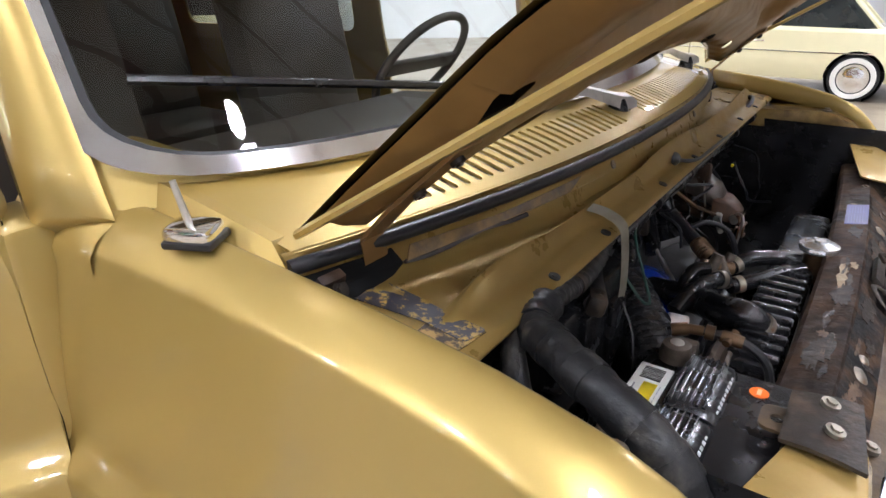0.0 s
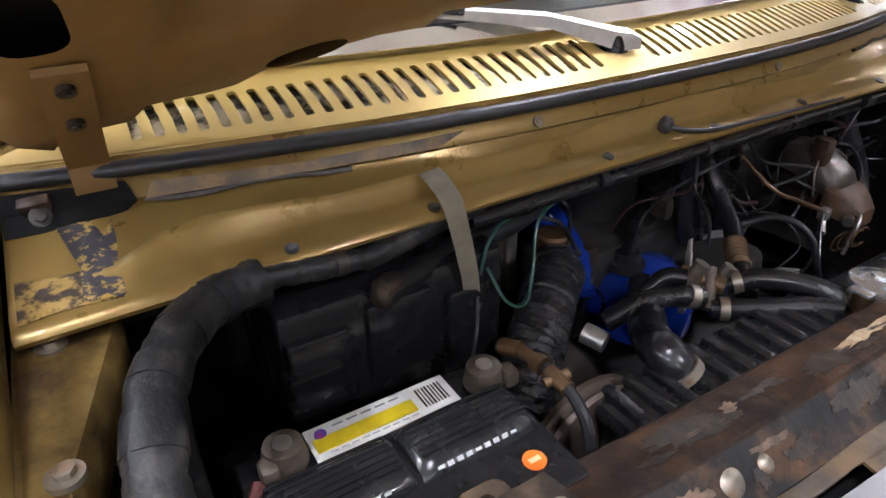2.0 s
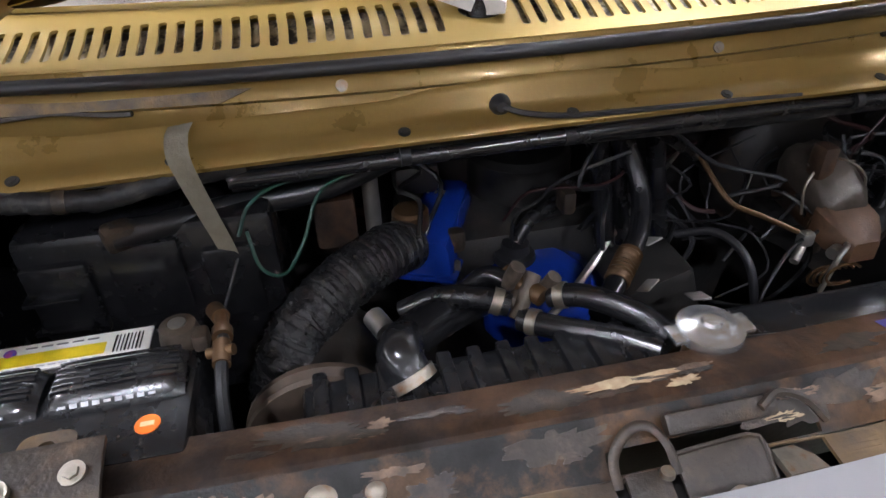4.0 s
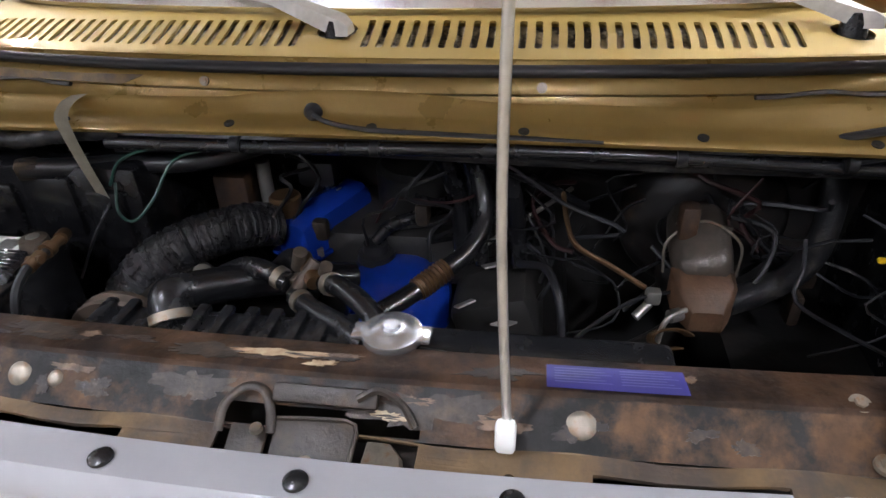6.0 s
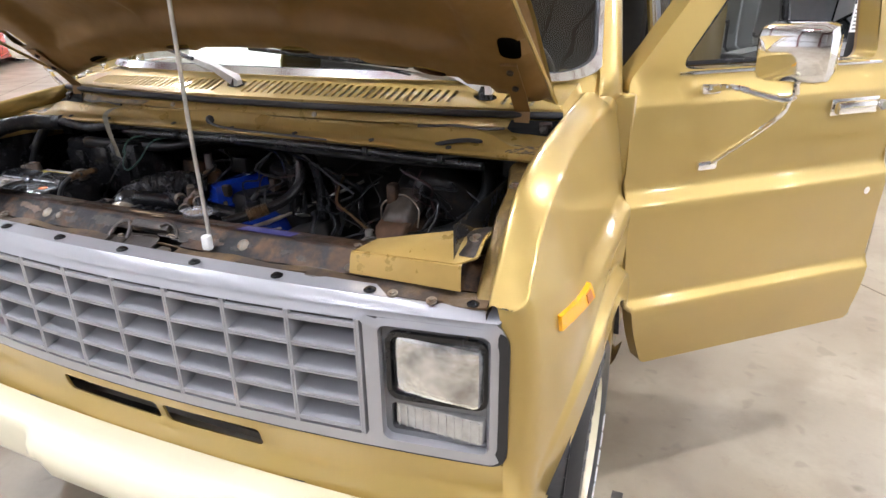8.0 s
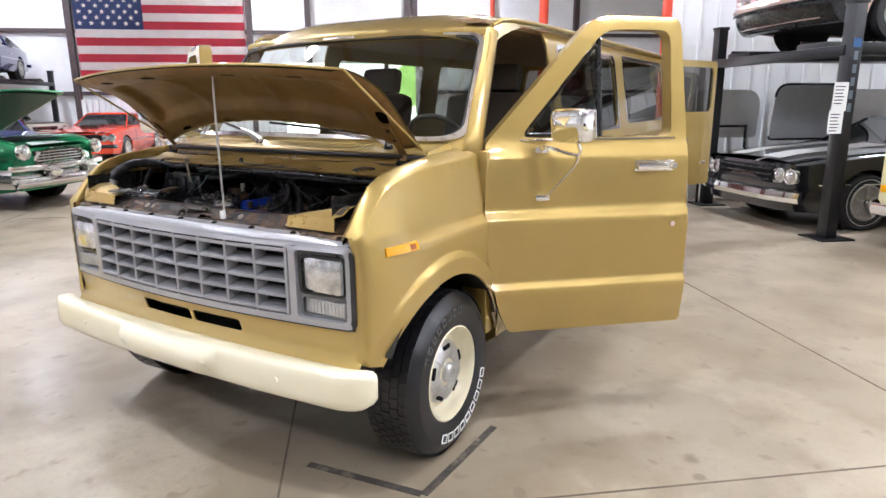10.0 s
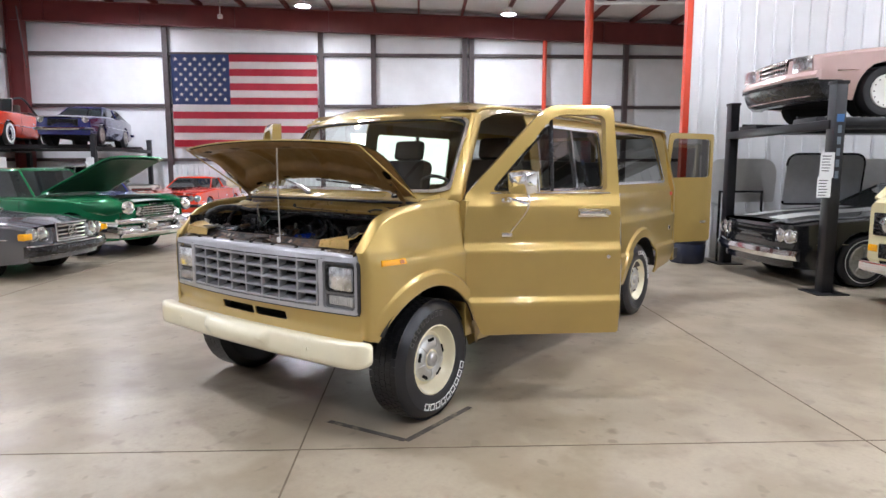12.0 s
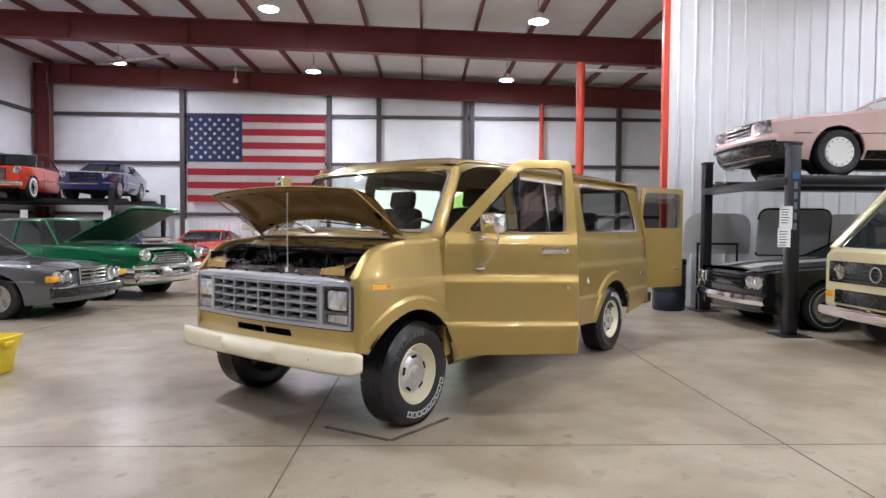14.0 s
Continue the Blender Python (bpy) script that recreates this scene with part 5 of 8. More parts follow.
sw.matrix_basis = pose(-1.32, 0.44, 1.32, 0, -52, 0)
part("steering_spokes", B((0, 0, 0), (0.05, 0.34, 0.02), 0.006), TRIM_DARK, sw)


def seat(x, y, w, nm, grp, head=True):
    st = part(nm, B((x, y, 0.90), (0.52, w, 0.16), 0.05), TRIM_DARK, van, "dark brown vinyl van seat")
    part("backrest", B((0, 0, 0), (0.15, w, 0.68), 0.06, pose(x - 0.30, y, 1.26, 0, -13, 0)), TRIM_DARK, st)
    if head:
        part("headrest", B((0, 0, 0), (0.10, min(w, 0.3), 0.18), 0.04, pose(x - 0.40, y, 1.68, 0, -13, 0)), TRIM_DARK, st)
    part("seat_base", B((x, y, 0.68), (0.40, w * 0.8, 0.30), 0.01), SOOT, st)


seat(-1.62, 0.46, 0.52, "van_seat", "van seats")
seat(-1.62, -0.46, 0.52, "van_seat", "van seats")
seat(-2.75, 0.1, 1.3, "bench_seat", "van seats", False)
seat(-3.75, 0.1, 1.3, "bench_seat", "van seats", False)
part("underbody", B((-2.6, 0, 0.42), (4.6, 1.5, 0.12), 0.02), SOOT, van)
for x in (AXLE_F, AXLE_R):
    part("axle", C((x, -0.75, 0.36), (x, 0.75, 0.36), 0.045), SOOT, van)

# ---- engine bay ----
def fbow(y):
    return -0.03 * (y / 0.85) ** 2


def strip(prof, y0=-0.83, y1=0.83, n=28, thick=0.0):
    ys = [y0 + (y1 - y0) * k / n for k in range(n + 1)]
    bm = L([[Vector((x + fbow(y), y, z)) for x, z in prof] for y in ys], closed=False)
    if thick:
        bmesh.ops.solidify(bm, geom=list(bm.faces), thickness=thick)
    return bm


part("support_top", strip([(-0.113, 1.05), (-0.113, 1.094), (-0.107, 1.1005), (-0.058, 1.1095), (-0.051, 1.108), (-0.047, 1.104)], thick=0.004), RUST, van, "rusty brown radiator support rail", angle=25)
part("support_face", skin([(-0.83, 0.0), (0.83, 0.0), (0.83, 1.0), (-0.83, 1.0)], [oval(-0.62, 0.55, 0.012, 0.2, 12)] + [rounded([(-0.09, 0.56), (0.118, 0.56), (0.118, 0.96), (-0.09, 0.96)], [0.03, 0.03, 0.004, 0.004])], lambda y, t: Vector((-0.047 + 0.043 * t + fbow(y), y, 1.104 - 0.0335 * t)), 0.05, thick=0.004), RUSTB, van, "black painted support face breaking out in rust")
lh = [rounded([(-0.09, 0.03), (0.118, 0.03), (0.118, 0.62), (-0.09, 0.62)], [0.004, 0.004, 0.05, 0.05]), rrect(0.285, 0.3, 0.46, 0.85, 0.02), rrect(-0.35, 0.25, -0.19, 0.8, 0.02), oval(0.208, 0.45, 0.006, 0.08, 10), oval(0.21, 0.8, 0.006, 0.08, 10), rrect(-0.62, 0.35, -0.5, 0.8, 0.02)]
lh = [[(a, b) for a, b in h] for h in lh]
part("support_ledge", skin([(-0.84, 0.0), (0.84, 0.0), (0.84, 1.0), (-0.84, 1.0)], lh, lambda y, t: Vector((-0.004 + (0.036 + 0.03 * (1 - (y / 0.85) ** 2)) * t + fbow(y), y, 1.0705 - 0.012 * t + 0.004 * math.sin(30 * y))), 0.045, thick=0.004), RUSTG, van, "gold ledge pitted with rust and slotted")
# Black strip that paints the shade below the ledge slots
part("ledge_shade", strip([(-0.01, 1.03), (0.03, 1.03)]), DARK, van)
# hood latch in the middle opening
lt = thing("hood_latch", "grimy steel hood latch bolted to the radiator support", "latch")
part("plate", B((0, 0, 0), (0.046, 0.084, 0.004), 0.0015, pose(0.008, 0.012, 1.068, 0, 28, 0)), GRIME, lt)
part("plate_rim", T([(-0.010, -0.029, 1.080), (-0.012, 0.012, 1.0815), (-0.010, 0.053, 1.080), (0.022, 0.053, 1.063)], 0.0025, 6, 3), GRIME, lt)
part("side_plate", B((0, 0, 0), (0.036, 0.040, 0.006), 0.002, pose(0.010, -0.058, 1.062, 0, 24, 0)), GRIME, lt)
part("body", B((0, 0, 0), (0.020, 0.11, 0.012), 0.004, pose(-0.026, 0.02, 1.1005, 0, 40, 0)), GRIME, lt, "greasy cast latch body")
part("back_plate", B((0.008, 0.014, 1.046), (0.05, 0.20, 0.004), 0.001), SOOT, lt)
part("hook", T([(0.006, -0.088, 1.071), (-0.014, -0.086, 1.088), (-0.028, -0.068, 1.101), (-0.028, -0.048, 1.101), (-0.014, -0.036, 1.09), (0.004, -0.032, 1.073)], 0.005, 8, 6, 0.5), GRIME, lt)
part("lever", L([[Vector((x, y, z)) for y, z in ((0.064, 1.060), (0.066, 1.065), (0.100 - w, 1.065), (0.104 - w, 1.060))] for x, w in ((-0.004, 0.012), (0.010, 0.0), (0.024, -0.004))]), BOLT, lt, "bare grey lever")
part("release_rod", T([(-0.02, 0.055, 1.106), (-0.028, 0.075, 1.112), (-0.02, 0.10, 1.105), (-0.005, 0.115, 1.09)], 0.004, 6), GRIME, lt)
part("pivot", R([(0, 0.006), (0.009, 0.006), (0.011, 0.0)], "z", (0.034, 0.012, 1.065), 14), BOLT, lt)
part("small_bolt", R([(0, 0.005), (0.006, 0.005), (0.007, 0.0)], "z", (0.006, -0.045, 1.078), 12), BOLT, lt)
PATCH = mat("flaked_cream_paint", (0.40, 0.31, 0.19), 0.5, vary=0.25, scale=40, bump=0.4, bscale=60, colour2=(0.20, 0.10, 0.05), mix_at=0.55, mix_scale=22)


def blotch(cx, cy, rx, ry, seed, place, material, name="paint_patch"):
    rnd = random.Random(seed)
    o = []
    for k in range(40):
        a = 2 * math.pi * k / 40
        q = 0.58 + 0.2 * math.sin(2 * a + seed) + 0.2 * math.sin(5 * a + 2 * seed) * rnd.random() + 0.4 * rnd.random()
        o.append((cx + rx * q * math.cos(a), cy + ry * q * math.sin(a)))
    return part(name, skin(o, [], place, 0.03, thick=0.0006), material, van)


topf = lambda y, t: Vector((-0.092 + 0.036 * t + fbow(y), y, 1.1033 + 0.0066 * t + 0.0014))
topr = lambda y, t: Vector((-0.047 + 0.043 * t + fbow(y), y, 1.104 - 0.0335 * t + 0.0014))
blotch(-0.045, 0.42, 0.055, 0.30, 2, topf, PATCH)
blotch(0.005, 0.80, 0.020, 0.20, 3, topf, PATCH)
blotch(0.085, 0.6, 0.022, 0.10, 6, topr, PATCH)
blotch(-0.13, 0.6, 0.06, 0.42, 5, topf, GRIME)
blotch(-0.13, 0.35, 0.045, 0.35, 8, topr, GRIME)
blotch(0.12, 0.45, 0.08, 0.4, 9, topr, GRIME)
blotch(0.19, 0.6, 0.05, 0.35, 4, topf, GRIME)
blotch(-0.335, 0.35, 0.07, 0.5, 12, topf, GRIME)
SCALE_L = mat("pale_rust_scale", (0.16, 0.10, 0.062), 0.55, 0.1, vary=0.4, scale=50, bump=0.5, bscale=70, colour2=(0.06, 0.04, 0.03), mix_at=0.5, mix_scale=40, mix_soft=0.15)
SCALE_D = mat("dark_rust_scale", (0.022, 0.018, 0.017), 0.4, 0.2, vary=0.4, scale=50, bump=0.5, bscale=70, colour2=(0.07, 0.045, 0.03), mix_at=0.55, mix_scale=40, mix_soft=0.15)
rb = random.Random(21)
for k in range(30):
    blotch(rb.uniform(-0.45, 0.5), rb.uniform(0.25, 0.75), rb.uniform(0.008, 0.03), rb.uniform(0.08, 0.22), 30 + k, topr if k % 2 else topf, SCALE_L if k % 3 == 0 else SCALE_D, "rust_scale")
for y, r in ((0.275, 0.016), (-0.335, 0.015), (-0.29, 0.010)):
    c = Vector((-0.0245 + fbow(y), y, 1.0872))
    ob = part("weld_dimple", R([(0, 0.003), (r * 0.4, 0.0035), (r * 0.75, 0.002), (r, -0.002)], "z", seg=20), BOLT, van)
    ob.matrix_basis = Matrix.Translation(c) @ pose(0, 0, 0, 0, 50, 0)
for x, y, z in ((-0.071, 0.535, 1.107), (-0.02, 0.545, 1.083), (-0.02, 0.595, 1.083), (-0.053, -0.566, 1.145), (-0.061, -0.514, 1.143), (0.02, 0.66, 1.064), (0.02, 0.74, 1.064), (-0.01, -0.47, 1.075), (-0.01, -0.66, 1.075)):
    bm = bmesh.new()
    bolt_head(bm, (x, y, z), (0.25, 0, 1), 0.006, 0.005)
    part("support_bolt", bm, BOLT, van)
part("corner_bracket", skin([(-0.10, -0.50), (-0.10, -0.60), (-0.02, -0.61), (-0.03, -0.49)], [], lambda x, y: Vector((x, y, 1.142 - 0.1 * abs(x + 0.06))), 0.03, thick=0.005), GRIME, van)
tab = part("bracket_tab", skin(rounded([(-0.124, -0.528), (-0.088, -0.528), (-0.075, -0.552), (-0.088, -0.575), (-0.124, -0.575)], 0.014), [oval(-0.106, -0.5515, 0.008, 0.008, 12)], lambda x, y: Vector((x, y, 1.128)), 0.02, thick=0.004), RUSTG, van)
# information label
lab = part("info_label", skin([(0.240, -0.02), (0.378, -0.02), (0.378, 1.1), (0.240, 1.1)], [], topf, 0.05, thick=0.0006), mat("purple_blue_label", (0.042, 0.038, 0.17), 0.35, vary=0.06), van, "purple-blue printed information label")
INK = mat("pale_print", (0.13, 0.125, 0.28), 0.5)
for j in range(2):
    for k in range(6):
        y0 = 0.248 + 0.066 * j
        t0 = 0.12 + 0.135 * k
        part("text_bar", skin([(y0, t0), (y0 + 0.045 + 0.006 * (k % 3), t0), (y0 + 0.045 + 0.006 * (k % 3), t0 + 0.035), (y0, t0 + 0.05)], [], lambda y, t: topf(y, t) + Vector((0.0006, 0, 0.001)), 0.1), INK, lab)

# cowl seal, stamped gold cowl face and flange
ys = [-0.84 + 1.68 * k / 40 for k in range(41)]
part("cowl_seal", T([(seal_x(y) + 0.006, y, 1.3185 - 0.010 * (y / 0.84) ** 2) for y in ys], 0.0095, 10, 1, 0.9), BLACK, van, "black rubber hood seal")
rows = []
for y in ys:
    sx = seal_x(y)
    e = (y / 0.84) ** 2
    wob = 0.013 * max(0.0, math.sin(9.0 * y + 1.9)) ** 0.6 if abs(y) < 0.72 else 0.0
    xr = -0.392 - 0.016 * e
    kf = max(0.0, min(1.0, (abs(y) - 0.69) / 0.08))
    kf = 1 - kf * kf * (3 - 2 * kf)
    za, zb_, xa, xb_ = 1.280 - 0.012 * e, 1.263 - 0.010 * e, sx + 0.012, -0.366 - 0.008 * e
    ridge_pts = ((max(sx + 0.016, xr - 0.030), 1.266 - 0.011 * e), (xr - 0.010, 1.264 + 0.2 * wob - 0.010 * e), (xr - 0.002, 1.281 + wob - 0.010 * e), (xr + 0.003, 1.2865 + wob - 0.010 * e), (xr + 0.009, 1.2815 + 0.9 * wob - 0.010 * e), (xr + 0.016, 1.268 + 0.4 * wob - 0.010 * e))
    ridge_pts = tuple((x, kf * z + (1 - kf) * (za + (zb_ - za) * (x - xa) / (xb_ - xa))) for x, z in ridge_pts)
    rows.append([Vector((x, y, z)) for x, z in ((sx - 0.004, 1.334 - 0.012 * e), (sx + 0.001, 1.330 - 0.012 * e), (sx + 0.003, 1.322 - 0.012 * e), (sx + 0.004, 1.310 - 0.012 * e), (sx + 0.009, 1.307 - 0.012 * e), (sx + 0.015, 1.290 - 0.012 * e), (sx + 0.009, 1.2855 - 0.012 * e), (xa, za)) + ridge_pts + ((xb_, zb_), (-0.354 - 0.006 * e, 1.2605 - 0.010 * e), (-0.347 - 0.006 * e, 1.258 - 0.010 * e), (-0.344 - 0.006 * e, 1.2525 - 0.010 * e), (-0.347 - 0.006 * e, 1.247 - 0.010 * e))])
bm = L(rows, closed=False)
bmesh.ops.solidify(bm, geom=list(bm.faces), thickness=0.003)
part("cowl_face", bm, GOLD_IN, van, "gold stamped cowl face with flange", angle=55)
for y in (-0.607, -0.45, -0.2, 0.0, 0.2, 0.42, 0.62):
    bm = bmesh.new()
    bolt_head(bm, (-0.355 - 0.006 * (y / 0.84) ** 2, y, 1.2605 - 0.01 * (y / 0.84) ** 2), (0.3, 0, 1), 0.0042, 0.003)
    part("flange_screw", bm, SOOT, van)
for y in (-0.26, 0.22):
    bm = bmesh.new()
    bolt_head(bm, (seal_x(y) + 0.0125, y, 1.298), (0.9, 0, 0.4), 0.0042, 0.003)
    part("cowl_screw", bm, BOLT, van)
part("worn_sealer", skin([(-0.70, 0.2), (-0.55, 0.4), (-0.36, 0.2), (-0.4, 1.0), (-0.55, 0.95), (-0.71, 1.1)], [], lambda y, t: Vector((seal_x(y) + 0.0095 + 0.0075 * t, y, 1.3085 - 0.0175 * t - 0.012 * (y / 0.84) ** 2)), 0.03, thick=0.002), mat("dried_sealer", (0.22, 0.135, 0.05), 0.5, vary=0.35, scale=30, bump=0.6, bscale=60, colour2=(0.085, 0.068, 0.052), mix_at=0.52, mix_scale=18), van, "brown strip of dried sealer")
bm = L([[Vector((x, y, z)) for x, z in ((-0.36, 1.236), (-0.43, 1.228), (-0.52, 1.20), (-0.62, 1.13), (-0.66, 0.9), (-0.66, 0.5))] for y in ys], closed=False)
part("firewall", bm, SOOT, van, "sooty black firewall")
gr_ = part("grommet", R([(0, 0.01), (0.006, 0.01), (0.012, 0.004), (0.013, -0.002)], "x", (-0.371, -0.084, 1.274), 16), BLACK, van)
part("grommet_wire", T([(-0.365, -0.084, 1.274), (-0.352, -0.06, 1.268), (-0.345, -0.01, 1.262), (-0.346, 0.08, 1.258), (-0.348, 0.3, 1.252)], 0.0035, 6), BLACK, gr_)

# inner fenders, ledges and corner shelves
for s in (1, -1):
    rows = []
    for k in range(19):
        x = -0.55 + 0.57 * k / 18
        zt = fend_z(x)
        yi = 0.772 + 0.045 * max(0.0, min(1.0, (x + 0.36) / 0.16))
        zl = min(1.228 - 0.06 * max(0, (x + 0.2) / 0.2), zt - 0.04)
        rows.append([Vector((x, s * y, z)) for y, z in ((0.8455, zt - 0.012), (0.8455, zl + 0.004), (0.842, zl), (yi, zl - 0.002), (yi - 0.006, zl - 0.012), (yi - 0.008, zl - 0.05))])
    bm = L(rows, closed=False)
    bmesh.ops.solidify(bm, geom=list(bm.faces), thickness=0.003)
    part("inner_fender", bm, LEDGE, van, "grimy gold inner fender ledge", angle=35)
    part("inner_wall", L([[Vector((x, s * 0.768, z)) for z in (1.2, 1.1, 0.9, 0.55)] for x in (-0.66, -0.3, -0.02)], closed=False), BLACKP, van)
    for x in (-0.205, -0.36):
        bm = bmesh.new()
        bolt_head(bm, (x, s * (0.826 if s > 0 else 0.818), 1.228), (0, 0, 1), 0.0075, 0.007)
        part("fender_bolt", bm, BOLT, van)
    poly = rounded([(-0.020, 0.555), (-0.012, 0.775), (-0.03, 0.812), (-0.14, 0.812), (-0.135, 0.79), (-0.088, 0.572)], 0.006)
    part("corner_shelf", skin(poly, [], lambda x, y: Vector((x, s * y, 1.120 + (y - 0.555) * (0.17 - 2.2 * max(0.0, x + 0.07)))), 0.035, thick=0.004), GOLD_IN, van, "gold corner shelf beside the radiator")
    part("shelf_lip", L([[Vector((x, s * y, z)) for x, z in ((-0.024 + 0.008 * f, 1.1195 + 0.010 * f), (-0.018 + 0.008 * f, 1.117 + 0.010 * f), (-0.012 + 0.004 * f, 1.105 + 0.006 * f), (-0.006, 1.078))] for f, y in [(k / 10, 0.552 + 0.235 * k / 10) for k in range(11)]], closed=False), GOLD_IN, van)
    bm = bmesh.new()
    bolt_head(bm, (-0.075, s * 0.793, 1.158), (0, 0, 1), 0.0085, 0.008)
    part("shelf_bolt", bm, BOLT, van)
    part("shelf_dark_end", skin(rounded([(-0.030, s * 0.772), (-0.027, s * 0.806), (-0.132, s * 0.808), (-0.13, s * 0.785), (-0.10, s * 0.762), (-0.06, s * 0.780)], 0.006), [], lambda x, y: Vector((x, y, 1.120 + (abs(y) - 0.555) * (0.17 - 2.2 * max(0.0, x + 0.07)) + 0.0015)), 0.02, thick=0.001), GRIME, van, "dark end of the corner shelf")
    part("hinge_box", B((-0.485, s * 0.775, 1.205), (0.10, 0.10, 0.06), 0.008), SOOT, van)
FLECK = mat("scuffed_grey_gold", (0.034, 0.032, 0.040), 0.55, colour2=(0.36, 0.23, 0.05), mix_at=0.56, mix_scale=85, mix_soft=0.03, vary=0.25)
PITTED = mat("pitted_gold", (0.30, 0.19, 0.05), 0.5, 0.2, colour2=(0.03, 0.018, 0.012), mix_at=0.50, mix_scale=55, mix_soft=0.05, vary=0.3, bump=0.4, bscale=60)


def on_cowl(x, y, up=0.002):
    """Floor of the cowl face near its ends."""
    return Vector((x, y, 1.269 - 0.0968 * (x + 0.528) + up))


part("rub_patch", skin(rounded([(-0.512, -0.797), (-0.508, -0.745), (-0.45, -0.747), (-0.41, -0.752), (-0.362, -0.752), (-0.368, -0.785), (-0.42, -0.782), (-0.47, -0.79)], 0.008), [], on_cowl, 0.012, thick=0.001), FLECK, van, "scuffed dark patch worn through to gold paint")
for s in (1, -1):
    part("rust_strip", skin([(-0.424, s * 0.834), (-0.415, s * 0.80), (-0.418, s * 0.758), (-0.395, s * 0.748), (-0.362, s * 0.755), (-0.366, s * 0.80), (-0.361, s * 0.834)], [], lambda x, y: on_cowl(x, y, 0.0012), 0.02, thick=0.001), PITTED, van, "pitted rusty end of the cowl flange")

    # Black sheet laid over the cowl face, painting the shade of a hollow
    def well(y, t):
        sx = seal_x(y)
        x, z = (sx + 0.008 + 0.012 * t, 1.304 - 0.018 * t) if t < 1 else (sx + 0.020 + (t - 1) * (-0.498 - sx - 0.020), 1.284 - 0.0125 * (t - 1))
        return Vector((x, s * y, z - 0.010 * (y / 0.84) ** 2 + 0.0045))

    part("hinge_well_shade", skin(rounded([(0.724, 0.1), (0.838, 0.1), (0.838, 1.9), (0.80, 2.0), (0.775, 1.85), (0.745, 2.15), (0.728, 1.8), (0.718, 1.1)], 0.01), [], well, 0.02, thick=0.001), DARK, van, "dark sheet painting the shade of the hinge well")
    part("hinge_bracket", B((0, 0, 0), (0.014, 0.030, 0.014), 0.003, pose(-0.520, s * 0.806, 1.288, 6, 25, s * 10)), RUST, van, "rusty hinge bracket")
    bm = bmesh.new()
    bolt_head(bm, (-0.510, s * 0.804, 1.279), (0.8, 0, 0.5), 0.006, 0.006)
    part("hinge_nut", bm, GRIME, van)
    part("seam_sealer", T([(seal_x(s * y) + 0.012, s * y, 1.288 - 0.012 * (y / 0.84) ** 2 - 0.003 * math.sin(40 * y)) for y in [0.50 + 0.03 * k for k in range(8)]], 0.006, 6, 2, 0.6), GRIME, van)
part("bay_floor", B((-0.36, 0, 0.55), (0.62, 1.5, 0.02)), SOOT, van)

# battery
bat = thing("battery", "black car battery with white and yellow label in the engine bay", "battery")
bm = B((-0.185, -0.58, 0.995), (0.178, 0.268, 0.205), 0.008)
part("case", bm, BLACKP, bat)
part("lid", B((-0.185, -0.58, 1.096), (0.18, 0.27, 0.022), 0.006), BLACKP, bat)
part("tray", B((-0.185, -0.58, 0.88), (0.22, 0.31, 0.03), 0.006), SOOT, bat)
LW = mat("label_white", (0.78, 0.78, 0.74), 0.35, vary=0.04)
LY = mat("label_yellow", (0.62, 0.47, 0.02), 0.35, vary=0.25, scale=40)
lb = part("label_sheet", B((-0.252, -0.572, 1.1085), (0.042, 0.152, 0.003), 0.0008), LW, bat, "white and yellow battery label")
part("yellow_band", B((-0.248, -0.592, 1.1104), (0.017, 0.104, 0.0012)), LY, lb, smooth=False)
part("logo_disc", R([(0, 0.0014), (0.006, 0.0014), (0.006, 0)], "z", (-0.261, -0.634, 1.11), 16), mat("logo_red_blue", (0.35, 0.05, 0.22), 0.4, colour2=(0.05, 0.08, 0.45), mix_at=0.5, mix_scale=150), lb)
for k in range(8):
    part("barcode_bar", B((-0.252, -0.531 + 0.0037 * k, 1.1104), (0.026, 0.0010 if k % 3 else 0.0016, 0.0012)), BLACKP, lb, smooth=False)
for k in range(5):
    part("text_bar", B((-0.2655, -0.615 + 0.015 * k, 1.1104), (0.0016, 0.011, 0.0012)), mat("dark_grey_print", (0.25, 0.25, 0.26), 0.5) if k == 0 else bpy.data.materials["dark_grey_print"], lb, smooth=False)
GREYP = mat("grey_print", (0.42, 0.42, 0.43), 0.5)
for k in range(9):
    part("fine_print", B((-0.2355, -0.63 + 0.0105 * k, 1.1104), (0.0010, 0.0075, 0.0012)), bpy.data.materials["grey_print"], lb, smooth=False)
